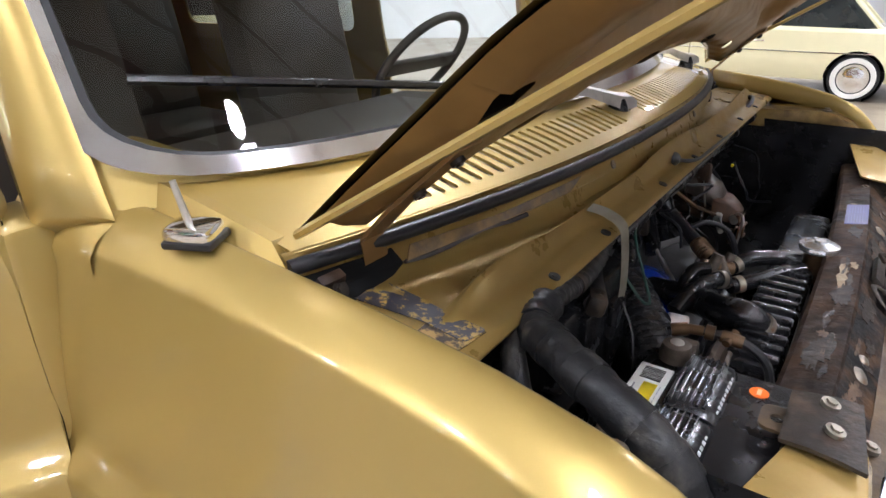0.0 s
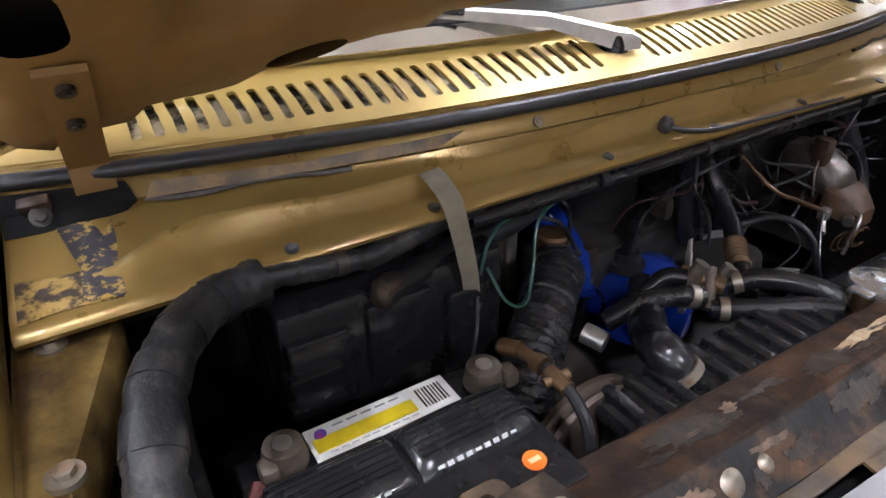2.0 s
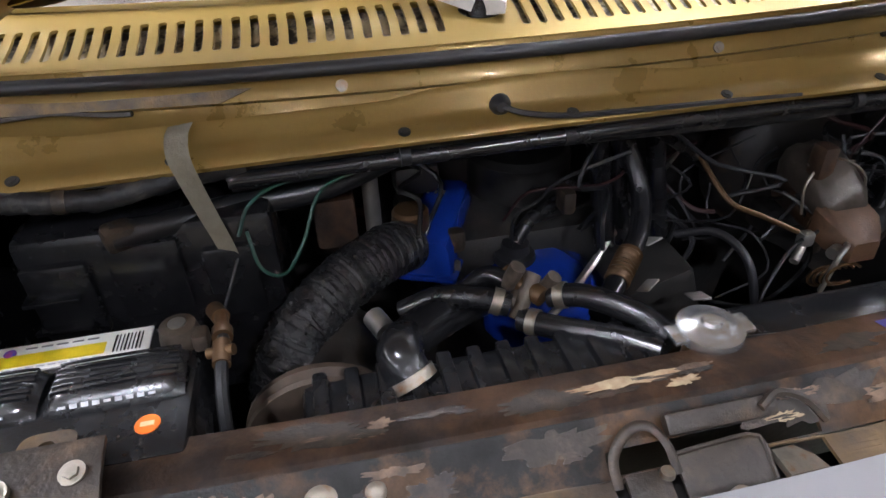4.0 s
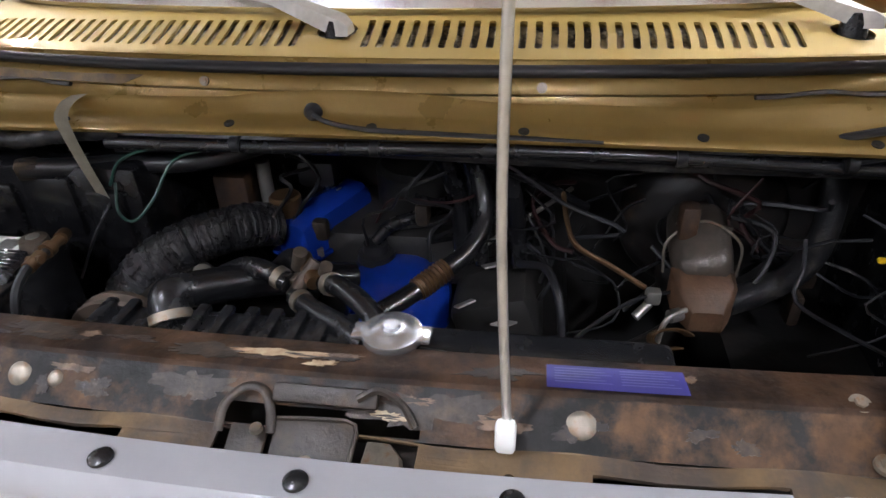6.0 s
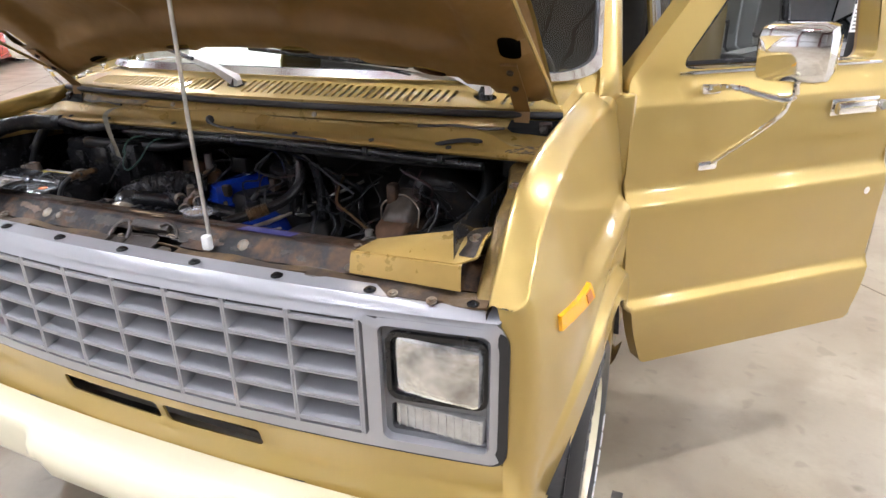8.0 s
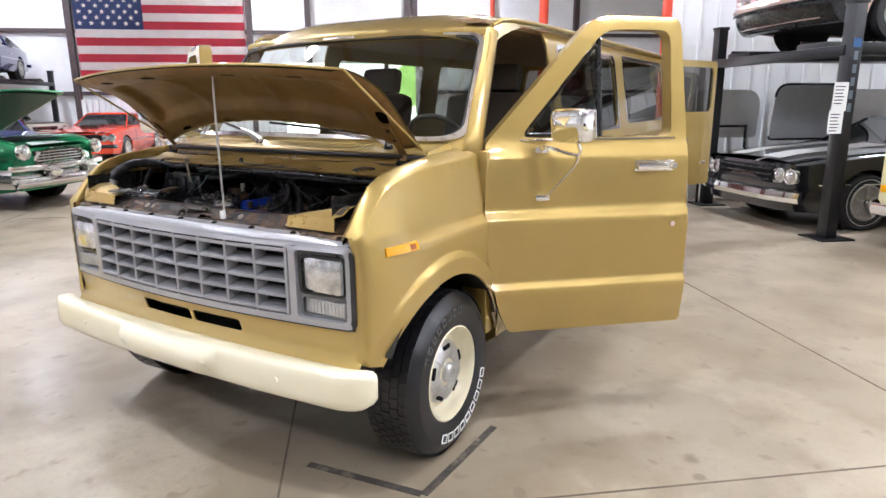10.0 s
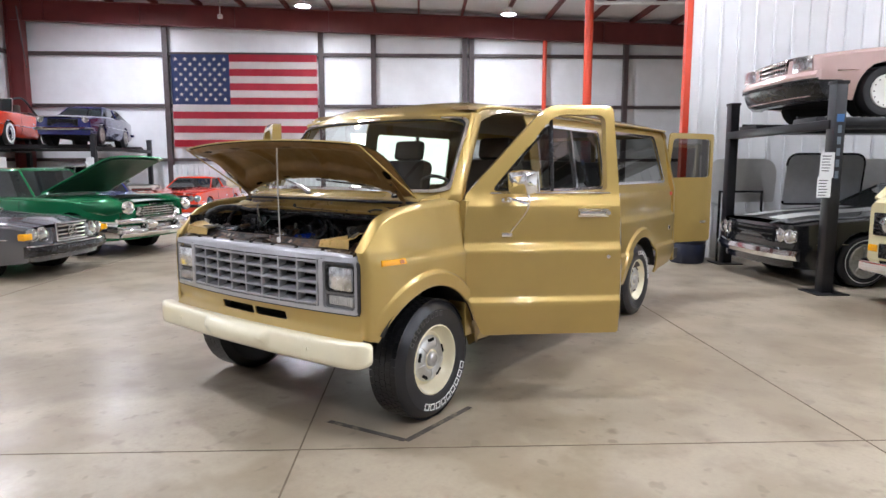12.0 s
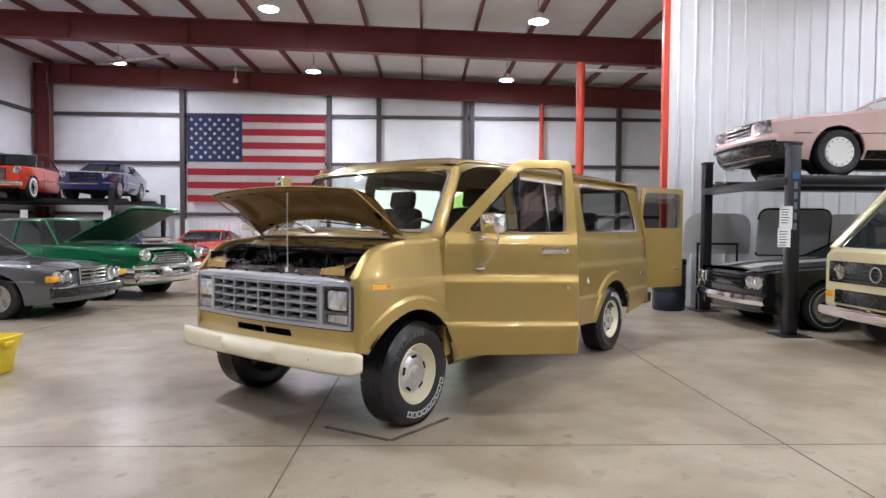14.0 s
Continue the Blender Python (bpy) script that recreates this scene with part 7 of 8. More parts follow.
for p_, a_, b_, rz_ in (((-0.41, 0.158, 1.018), 0.05, 0.028, 14), ((-0.30, 0.185, 0.992), 0.05, 0.024, -20), ((-0.33, 0.125, 1.0), 0.02, 0.03, 30)):
    solo("floor_glimpse", B((0, 0, 0), (a_, b_, 0.003), 0.001, pose(*p_, 8, -28, rz_)), PALE, "pale grey plate added for the lit floor glimpsed through the bay", "plate", "engine plates")
# brake booster and master cylinder
bb = thing("brake_booster", "round black brake booster with rusty master cylinder", "brake booster")
part("drum", R([(0, 0.05), (0.06, 0.052), (0.10, 0.04), (0.132, 0.015), (0.138, 0.0), (0.135, -0.03), (0.0, -0.03)], "x", (-0.575, 0.50, 1.03), 40), mat("booster_black", (0.02, 0.018, 0.017), 0.4, 0.2, vary=0.3, scale=14, bump=0.2, bscale=50, colour2=(0.09, 0.055, 0.035), mix_at=0.66, mix_scale=20), bb)
mc = part("master_cylinder", C((-0.50, 0.475, 1.02), (-0.40, 0.465, 1.01), 0.036, 0.032), RUST, bb, "rusty master cylinder")
FOIL = mat("dirty_grey_cover", (0.075, 0.06, 0.048), 0.34, 0.3, vary=0.35, scale=30, bump=0.6, bscale=34)
rows = []
for x, z, hw_, hh_ in ((-0.500, 1.070, 0.030, 0.014), (-0.490, 1.082, 0.044, 0.026), (-0.455, 1.086, 0.050, 0.030), (-0.415, 1.072, 0.050, 0.028), (-0.380, 1.054, 0.046, 0.026), (-0.366, 1.044, 0.036, 0.016)):
    rows.append([Vector((x, 0.464 + yy * hw_ * 0.84, z + zz * hh_)) for yy, zz in ((-1.0, -1.0), (-1.05, -0.2), (-0.86, 0.55), (-0.42, 0.9 + 0.12 * math.sin(90 * x)), (0.0, 0.82), (0.42, 1.0), (0.86, 0.6), (1.05, -0.2), (1.0, -1.0))])
part("reservoir", L(rows), FOIL, mc, "dented grey metal reservoir cover", angle=50)
part("reservoir_fold", T([(-0.43, 0.425, 1.098), (-0.428, 0.45, 1.104), (-0.43, 0.475, 1.10), (-0.425, 0.505, 1.094)], 0.003, 6, 4), FOIL, mc)
part("bail", T([(-0.40, 0.412, 1.03), (-0.41, 0.414, 1.08), (-0.425, 0.464, 1.106), (-0.41, 0.514, 1.08), (-0.40, 0.516, 1.03)], 0.0022, 6), BOLT, mc)
NOSE = mat("cast_rust", (0.10, 0.052, 0.028), 0.55, 0.1, vary=0.4, scale=30, bump=0.5, bscale=50)
rows = []
for x, z, hw_, hh_ in ((-0.385, 1.03, 0.044, 0.028), (-0.352, 1.022, 0.042, 0.028), (-0.335, 1.014, 0.034, 0.024), (-0.318, 1.004, 0.022, 0.018)):
    rows.append([Vector((x, 0.463 + yy * hw_, z + zz * hh_)) for yy, zz in ((-1, -0.9), (-1, 0.6), (-0.8, 0.9), (0.8, 0.9), (1, 0.6), (1, -0.9))])
part("cylinder_nose", L(rows), NOSE, mc)
bl = part("brake_line", T([(-0.47, 0.262, 1.12), (-0.43, 0.268, 1.095), (-0.3977, 0.283, 1.07), (-0.385, 0.33, 1.048), (-0.368, 0.385, 1.022)], 0.0042, 8), BRASS, bb)
part("line_fitting", B((-0.362, 0.396, 1.012), (0.018, 0.022, 0.024), 0.005), STEEL, bl)
part("line_end", C((-0.36, 0.392, 1.0), (-0.345, 0.372, 0.985), 0.007), STEEL, bl)
hose("steering_hose", "thick grey hose beside the brake booster", [(-0.545, 0.66, 1.17), (-0.51, 0.665, 1.11), (-0.46, 0.642, 1.055), (-0.42, 0.602, 1.028), (-0.385, 0.545, 1.015), (-0.362, 0.495, 1.008)], 0.02, LOOM)
part("hose_clip", C((-0.364, 0.50, 1.008), (-0.348, 0.462, 1.006), 0.0155), STEEL, bpy.data.objects["steering_hose"])
part("hose_tail", C((-0.348, 0.462, 1.006), (-0.326, 0.415, 1.004), 0.0095), STEEL, bpy.data.objects["steering_hose"])
hose("wire_lead", "black cable bent over the cowl flange", [(-0.385, 0.56, 1.245), (-0.37, 0.60, 1.262), (-0.375, 0.66, 1.272), (-0.40, 0.705, 1.262), (-0.385, 0.72, 1.25), (-0.37, 0.67, 1.243), (-0.36, 0.60, 1.232)], 0.0055, BLACK, seg=8, group="wiring")

# loose wiring in the bay
rnd = random.Random(7)
WIRE_MATS = [BLACK, BLACKP, LOOM, BLACK, BLACKP, BLACK, LOOM, BLACK, mat("dull_red_wire", (0.03, 0.010, 0.010), 0.4)]
for k in range(40):
    y = rnd.uniform(-0.3, 0.72) if k % 2 else rnd.uniform(0.15, 0.72)
    x = rnd.uniform(-0.56, -0.36)
    z = rnd.uniform(1.04, 1.2)
    pts = [(x, y, z)]
    for j in range(4):
        x = min(-0.2, max(-0.58, x + rnd.uniform(-0.05, 0.06)))
        y = min(0.74, max(-0.36, y + rnd.uniform(-0.09, 0.09)))
        z = z - rnd.uniform(0.0, 0.07)
        pts.append((x, y, z))
    hose("wire", "loose dark wire hanging in the engine bay", pts, rnd.uniform(0.0016, 0.0042), rnd.choice(WIRE_MATS), seg=6, group="wiring", n=4)
for k in range(18):
    y = rnd.uniform(-0.33, 0.72)
    x = rnd.uniform(-0.6, -0.42)
    z = rnd.uniform(0.92, 1.12)
    nm = solo("engine_fitting", B((x, y, z), (rnd.uniform(0.02, 0.06), rnd.uniform(0.02, 0.06), rnd.uniform(0.02, 0.06)), 0.008, None), rnd.choice([SOOT, SOOT, GRIME, RUST, BLACKP]), "small grimy metal fitting among the hoses", "fitting", "engine fittings")
solo("yellow_connector", B((-0.40, 0.70, 1.07), (0.008, 0.012, 0.009), 0.003), YELLOW, "small yellow wiring connector", "connector")

# ---- parked cars, lifts and other things in the hall ----
CARGLASS = mat("car_window_glass", (0.018, 0.022, 0.022), 0.04, 0, spec=0.7, vary=0.1)
WHITEWALL = mat("whitewall", (0.75, 0.73, 0.68), 0.5)


def paint(name, c, metal=0.1):
    return mat(name, c, 0.22, metal, vary=0.04, scale=2, coat=1.0)


def add_wheel(parent, x, y, r, style, s):
    ty = part("tyre", R([(r * 0.62, -0.08), (r * 0.75, -0.1), (r * 0.93, -0.095), (r, -0.06), (r, 0.06), (r * 0.93, 0.095), (r * 0.75, 0.1), (r * 0.62, 0.08)], "y", (x, y, r), 32), TYRE, parent)
    yo = y + s * 0.09
    rim_r = r * 0.64

    def disc(prof):
        return R([(a * rim_r, yo + s * b) for a, b in prof], "y", (x, 0, r), 32)

    if style == "whitewall":
        part("whitewall", R([(r * 0.66, yo + s * 0.008), (r * 0.7, yo + s * 0.013), (r * 0.86, yo + s * 0.012), (r * 0.88, yo + s * 0.003)], "y", (x, 0, r), 32), WHITEWALL, ty)
        part("hub_cap", disc([(1.0, 0.0), (0.95, 0.02), (0.6, 0.015), (0.45, 0.03), (0.0, 0.04)]), CHROME, parent)
    elif style == "disc":
        rm = part("rim", disc([(1.02, 0.0), (0.98, 0.02), (0.82, 0.022), (0.7, 0.012), (0.3, 0.02), (0.0, 0.022)]), WHITE, parent)
        for k in range(14):
            a = 2 * math.pi * k / 14
            part("slot", B((x + math.cos(a) * rim_r * 0.85, yo + s * 0.022, r + math.sin(a) * rim_r * 0.85), (0.016, 0.006, 0.016), 0.002), TYRE, rm)
    else:
        rm = part("rim", disc([(1.02, 0.0), (0.98, 0.015), (0.88, 0.012), (0.8, -0.03), (0.3, -0.03), (0.0, -0.03)]), STEEL, parent)
        for k in range(5):
            m5 = Matrix.Translation((x, 0, r)) @ Matrix.Rotation(2 * math.pi * k / 5, 4, "Y")
            part("spoke", B((0, yo - s * 0.005, rim_r * 0.5), (0.05, 0.03, rim_r * 0.85), 0.008, m5), STEEL, rm)
        part("hub_cap", disc([(0.28, -0.02), (0.25, 0.015), (0.0, 0.02)]), CHROME, rm)
        if style == "letter":
            part("letter_ring", R([(r * 0.80, yo + s * 0.006), (r * 0.805, yo + s * 0.009), (r * 0.825, yo + s * 0.009), (r * 0.83, yo + s * 0.004)], "y", (x, 0, r), 40), WHITE, ty)


def car(name, label, M, body, Lc, W, zb, wheels, r, shoulder, cab, style="spoke", lights=(), grille=None, bumper=None, roof=True, roofmat=None, group="", hood=None, hood_open=0.0, stripe=None, lower=None, top_up=None, extra=None):
    c = thing(name, label, "car", "parked cars")
    hw = W / 2

    def hwx(x):
        t = abs((x + Lc / 2) / (Lc / 2))
        return hw * (1 - 0.13 * t ** 4)

    def sh(x):
        return lerp_tab(sorted(shoulder), x)

    PROF = [(zb, 0.90), (zb + 0.12, 0.975), (zb + 0.3, 1.0), (zb + 0.45, 0.985), (2.0, 0.955)]

    def py(x, z):
        return hwx(x) * lerp_tab(PROF, z)

    for s in (1, -1):
        ra = r * 1.16
        out = [(-0.05, zb + 0.10), (-0.10, zb + 0.04)]
        for wx in wheels:
            a0 = math.degrees(math.asin(max(-1, min(1, (zb - r) / ra))))
            out += [(wx + ra * math.cos(radians(a)), r + ra * math.sin(radians(a))) for a in [a0 + (180 - 2 * a0) * k / 14 for k in range(15)]]
        out += [(-Lc + 0.12, zb + 0.06), (-Lc + 0.03, zb + 0.2)]
        n = 24
        out += [(-Lc + 0.02 + (Lc - 0.04) * k / n, sh(-Lc + 0.02 + (Lc - 0.04) * k / n) - 0.05) for k in range(n + 1)]
        bm = skin(out, [], lambda x, z: Vector((x, s * py(x, z), z)), 0.13, thick=0.03)
        part("body_side", bm, body, c, angle=60)
        for wx in wheels:
            # Wheel house coloured near-black, so the arch's shade is in the colour
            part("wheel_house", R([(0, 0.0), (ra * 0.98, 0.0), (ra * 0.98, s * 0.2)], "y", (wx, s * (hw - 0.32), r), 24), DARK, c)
            add_wheel(c, wx, s * (hw - 0.12), r, style, s)
        if lower is not None:
            part("lower_trim", L([[Vector((x, s * (py(x, z) + d), z)) for z, d in ((zb + 0.01, 0.004), (zb + 0.01, 0.012), (zb + 0.13, 0.012), (zb + 0.13, 0.004))] for x in [wheels[0] - ra - 0.02, (wheels[0] + wheels[1]) / 2, wheels[1] + ra + 0.02]]), lower, c)
        part("side_strip", T([(x, s * (py(x, zb + 0.36) + 0.004), zb + 0.36) for x in (-0.3, -Lc * 0.3, -Lc * 0.5, -Lc * 0.7, -Lc + 0.3)], 0.008, 6), CHROME, c)
        part("door_gap", T([(cab[0] - 0.15, s * (py(cab[0], z) + 0.001), z) for z in (zb + 0.1, zb + 0.3, sh(cab[0]) - 0.06)], 0.004, 4), DARK, c)
        part("door_handle", B((cab[0] - 1.05, s * (py(cab[0] - 1.05, zb + 0.5) + 0.012), zb + 0.48), (0.14, 0.02, 0.025), 0.006), CHROME, c)
    rows = []
    for k in range(30):
        x = -0.02 - (Lc - 0.04) * k / 29
        z = sh(x)
        y0 = py(x, z - 0.05)
        half = [(y0, z - 0.05), (y0 * 0.975, z - 0.015), (y0 * 0.92, z), (y0 * 0.6, z + 0.018), (y0 * 0.25, z + 0.028)]
        rows.append([Vector((x, y, zz)) for y, zz in half] + [Vector((x, 0, z + 0.03))] + [Vector((x, -y, zz)) for y, zz in half[::-1]])
    part("body_top", L(rows, closed=False), body, c, angle=60)
    for xe, sg in ((0.0, 1), (-Lc, -1)):
        zt = sh(xe) - 0.02
        y0 = hwx(xe) * 0.97
        f = lambda y, z: Vector((xe + sg * (0.03 - 0.10 * (abs(y) / y0) ** 4 - 0.04 * ((z - (zb + zt) / 2) / (zt - zb)) ** 2 * 4 * 0.5), y, z))
        part("front_panel" if sg > 0 else "rear_panel", skin(rounded([(-y0, zb + 0.05), (y0, zb + 0.05), (y0, zt), (-y0, zt)], 0.08), [], f, 0.13, thick=-0.02 * sg), body, c)
    part("underbody", B((-Lc / 2, 0, zb + 0.08), (Lc * 0.9, W * 0.8, 0.12)), DARK, c)
    # cabin
    xw, xf, xr, xb, zr = cab
    hb, hr = hw * 0.90, hw * 0.70
    if roof:
        base = [(xw, sh(xw)), (xb, sh(xb))]
        ring0 = [Vector((xw, hb * 0.86, sh(xw) - 0.02)), Vector((xw - 0.25, hb, sh(xw) - 0.03)), Vector((xb + 0.15, hb, sh(xb) - 0.03)), Vector((xb, hb * 0.85, sh(xb) - 0.02))]
        ring0 += [Vector((v.x, -v.y, v.z)) for v in ring0[::-1]]
        ring1 = [Vector((xf + 0.02, hr * 0.86, zr - 0.05)), Vector((xf - 0.12, hr, zr - 0.06)), Vector((xr + 0.1, hr, zr - 0.06)), Vector((xr, hr * 0.85, zr - 0.05))]
        ring1 += [Vector((v.x, -v.y, v.z)) for v in ring1[::-1]]
        part("glasshouse", L([ring0, ring1]), CARGLASS, c, "dark car windows", angle=20)
        ring1b = [Vector((v.x, v.y, v.z + 0.002)) for v in ring1]
        ring2 = [Vector((v.x * 0.97 + (xf + xr) / 2 * 0.03, v.y * 0.93, v.z + 0.035)) for v in ring1]
        ring3 = [Vector((v.x * 0.8 + (xf + xr) / 2 * 0.2, v.y * 0.6, v.z + 0.055)) for v in ring1]
        part("roof", L([ring1b, ring2, ring3]), roofmat or body, c, angle=70)
        for i, w in ((0, 0.02), (3, 0.035), (4, 0.035), (7, 0.02)):
            part("pillar", T([ring0[i], ring1[i]], w, 8), roofmat or body, c)
        mid = (0.5 * (xf + xr))
        for sg in (1, -1):
            part("centre_pillar", T([(mid + 0.1, sg * (hb + 0.003), sh(mid) - 0.03), (mid + 0.05, sg * (hr + 0.003), zr - 0.05)], 0.022, 8), roofmat or body, c)
            part("window_trim", T([ring0[1] + Vector((0, 0.0, 0.012)) if sg > 0 else ring0[6] + Vector((0, 0, 0.012)), ring0[2] + Vector((0, 0, 0.012)) if sg > 0 else ring0[5] + Vector((0, 0, 0.012))], 0.012, 6), CHROME, c)
    else:
        f0 = [Vector((xw, y * hb, sh(xw))) for y in (-0.85, 0.85)]
        part("windshield", L([[Vector((xw, -hb * 0.85, sh(xw))), Vector((xw, hb * 0.85, sh(xw))), Vector((xw - 0.01, hb * 0.85, sh(xw))), Vector((xw - 0.01, -hb * 0.85, sh(xw)))], [Vector((xf, -hr * 0.9, zr)), Vector((xf, hr * 0.9, zr)), Vector((xf - 0.01, hr * 0.9, zr)), Vector((xf - 0.01, -hr * 0.9, zr))]]), CARGLASS, c)
        part("windshield_frame", T([(xw, -hb * 0.86, sh(xw)), (xf, -hr * 0.92, zr), (xf, hr * 0.92, zr), (xw, hb * 0.86, sh(xw))], 0.02, 8, 1), CHROME, c)
        part("folded_top", B(((xr + xb) / 2, 0, sh(xb) + 0.05), (abs(xr - xb) + 0.3, W * 0.78, 0.16), 0.06), BLACK, c)
        for sg in (1, -1):
            part("seat_back", B(((xf + xr) / 2 + 0.1, sg * 0.36, sh(xr) + 0.12), (0.16, 0.5, 0.4), 0.06), TRIM_DARK, c)
            part("top_arm", T([(xf, sg * hr * 0.9, zr), ((xf + xr) / 2, sg * hb * 0.85, zr + 0.03), (xb, sg * hb * 0.85, sh(xb) + 0.05)], 0.035, 8), BLACK, c)
    if top_up:
        pass
    # front
    for y, z, rr, kind in lights:
        for sg in (1, -1):
            if kind == "round":
                h = part("headlight", R([(0, 0.02), (rr * 0.6, 0.018), (rr, 0.0), (rr, -0.06)], "x", (0.03 - 0.05 * (y / hw) ** 3, sg * y, z), 20), LENS, c, "round headlight")
                part("headlight_ring", R([(rr, 0.0), (rr * 1.08, 0.012), (rr * 1.18, 0.0), (rr * 1.18, -0.05)], "x", (0.03 - 0.05 * (y / hw) ** 3, sg * y, z), 20), CHROME, h)
            elif kind == "amber":
                part("turn_lamp", B((-0.02, sg * y, z), (0.10, rr * 2, rr * 1.1), 0.02), AMBER, c)
            else:
                part("headlight", B((0.0, sg * y, z), (0.10, rr * 2.2, rr * 1.3), 0.02), LENS, c)
    if grille:
        gw, gz0, gz1, nb, gm, nv = grille
        g = part("grille", B((0.02, 0, (gz0 + gz1) / 2), (0.05, gw, gz1 - gz0), 0.012), DARK, c)
        for k in range(nb):
            z = gz0 + (gz1 - gz0) * (k + 0.5) / nb
            part("grille_bar", B((0.05, 0, z), (0.02, gw * 0.98, (gz1 - gz0) / nb * 0.4), 0.004), gm, g)
        for k in range(nv):
            y = -gw / 2 + gw * (k + 0.5) / nv
            part("grille_upright", B((0.05, y, (gz0 + gz1) / 2), (0.016, 0.012, gz1 - gz0), 0.003), gm, g)
    if bumper:
        bz, bh, bmx, out_ = bumper
        for xe, sg in ((0, 1), (-Lc, -1)):
            rows = []
            for k in range(15):
                y = -1 + 2 * k / 14
                x = xe + sg * (out_ + 0.02 - 0.14 * abs(y) ** 3.5)
                rows.append([Vector((x - sg * 0.04, y * hw * 0.97, bz + bh / 2)), Vector((x + sg * 0.01, y * hw * 0.98, bz + bh * 0.4)), Vector((x + sg * 0.035, y * hw * 0.98, bz)), Vector((x + sg * 0.01, y * hw * 0.98, bz - bh * 0.4)), Vector((x - sg * 0.04, y * hw * 0.97, bz - bh / 2))])
            part("bumper", L(rows), bmx, c)
    if hood_open:
        hx = xw + 0.12
        hl = abs(hx) - 0.1
        Mh = pose(hx, 0, sh(hx) + 0.03, 0, -hood_open, 0)
        o = rounded([(0, -hw * 0.82), (hl, -hw * 0.74), (hl, hw * 0.74), (0, hw * 0.82)], 0.12)
        part("raised_hood", skin(o, [], lambda a, y: Mh @ Vector((a, y, 0.06 * (1 - (y / hw) ** 2) - 0.10 * max(0, a / hl - 0.75) ** 2 * 4)), 0.12, thick=0.02), hood or body, c, "raised hood")
        o2 = [(hl / 2 + (a - hl / 2) * 0.9, y * 0.9) for a, y in o]
        part("hood_inner", skin(o2, [], lambda a, y: Mh @ Vector((a, y, -0.03 + 0.06 * (1 - (y / hw) ** 2) - 0.10 * max(0, a / hl - 0.75) ** 2 * 4)), 0.15, thick=0.015), mat("hood_lining", (0.010, 0.055, 0.028), 0.45, vary=0.2), c)
        # Black slab on the body top paints the shade of the open bay
        part("opening_shade", B((-0.2 - hl / 2, 0, sh(-0.6) + 0.035), (hl * 0.8, hw * 1.3, 0.02)), DARK, c)
    if stripe:
        for sg in (1, -1):
            rows = []
            for k in range(9):
                x = -0.08 + (xw + 0.15) * k / 8
                rows.append([Vector((x, sg * y, sh(x) + 0.034 - 0.012 * (abs(y) > 0.3))) for y in (0.16, 0.46)])
            part("stripe", L(rows, closed=False), stripe, c)
    if extra:
        extra(c)
    c.matrix_basis = M
    return c


def at(u, v, z, deg):
    """A car's pose: its nose at u, v of the hall, heading deg from u towards v."""
    p = bp(u, v, z)
    return pose(p.x, p.y, p.z, 0, 0, 39 + deg)


def star(c):
    part("badge_ring", R([(0.085 + 0.008 * math.cos(a), 0.008 * math.sin(a)) for a in [k * math.pi / 4 for k in range(9)]], "x", (0.07, 0, 0.63), 24), CHROME, c)
    for k in range(3):
        part("badge_arm", B((0, 0, 0.04), (0.01, 0.012, 0.085), 0.002, Matrix.Translation((0.07, 0, 0.63)) @ Matrix.Rotation(2 * math.pi * k / 3, 4, "X")), CHROME, c)


def round_nose(c):
    """Fender domes, bullet guards and the heavy double bumper of the fifties car."""
    body = bpy.data.materials["emerald_metal"]
    for sg in (1, -1):
        rows = []
        for k in range(13):
            f = k / 12
            x = 0.10 - 1.5 * f
            r = 0.175 * min(1.0, math.sin(min(1.0, 0.12 + f * 3.2) * math.pi / 2)) * (1 - 0.35 * max(0.0, f - 0.3))
            rows.append([Vector((x, sg * 0.80 + r * 0.95 * math.cos(a), 0.86 + 0.02 * f + r * 1.1 * math.sin(a))) for a in [2 * math.pi * j / 16 for j in range(16)]])
        part("fender_dome", L(rows), body, c, angle=60)
        hl_ = part("headlight", R([(0, 0.03), (0.06, 0.026), (0.09, 0.0), (0.09, -0.04)], "x", (0.125, sg * 0.80, 0.86), 24), LENS, c)
        part("headlight_ring", R([(0.088, 0.0), (0.10, 0.02), (0.118, 0.0), (0.12, -0.05)], "x", (0.125, sg * 0.80, 0.86), 24), CHROME, hl_)
        part("bumper_guard", R([(0, 0.17), (0.03, 0.165), (0.07, 0.12), (0.10, 0.03), (0.10, -0.04)], "x", (0.20, sg * 0.42, 0.56), 24), CHROME, c)
        part("bumper_wing", L([[Vector((x, sg * y, z)) for y, z in ((0.98, 0.34), (1.03, 0.42), (1.03, 0.54), (0.99, 0.62))] for x in (0.05, -0.25, -0.5)], closed=False), CHROME, c)
    for z, r, out in ((0.42, 0.075, 0.24), (0.62, 0.05, 0.17)):
        part("bumper_bar", T([(out - 0.16 * abs(y) ** 3, y * 0.99, z) for y in [-1 + 0.125 * k for k in range(17)]], r, 12, 2), CHROME, c)
    part("grille_mouth", R([(0.50, -0.02), (0.52, 0.02), (0.50, 0.05), (0.46, 0.02)], "x", (0.05, 0, 0.0), 36), CHROME, c).matrix_basis = Matrix.Translation((0, 0, 0.74)) @ Matrix.Diagonal((1, 1.1, 0.32, 1))


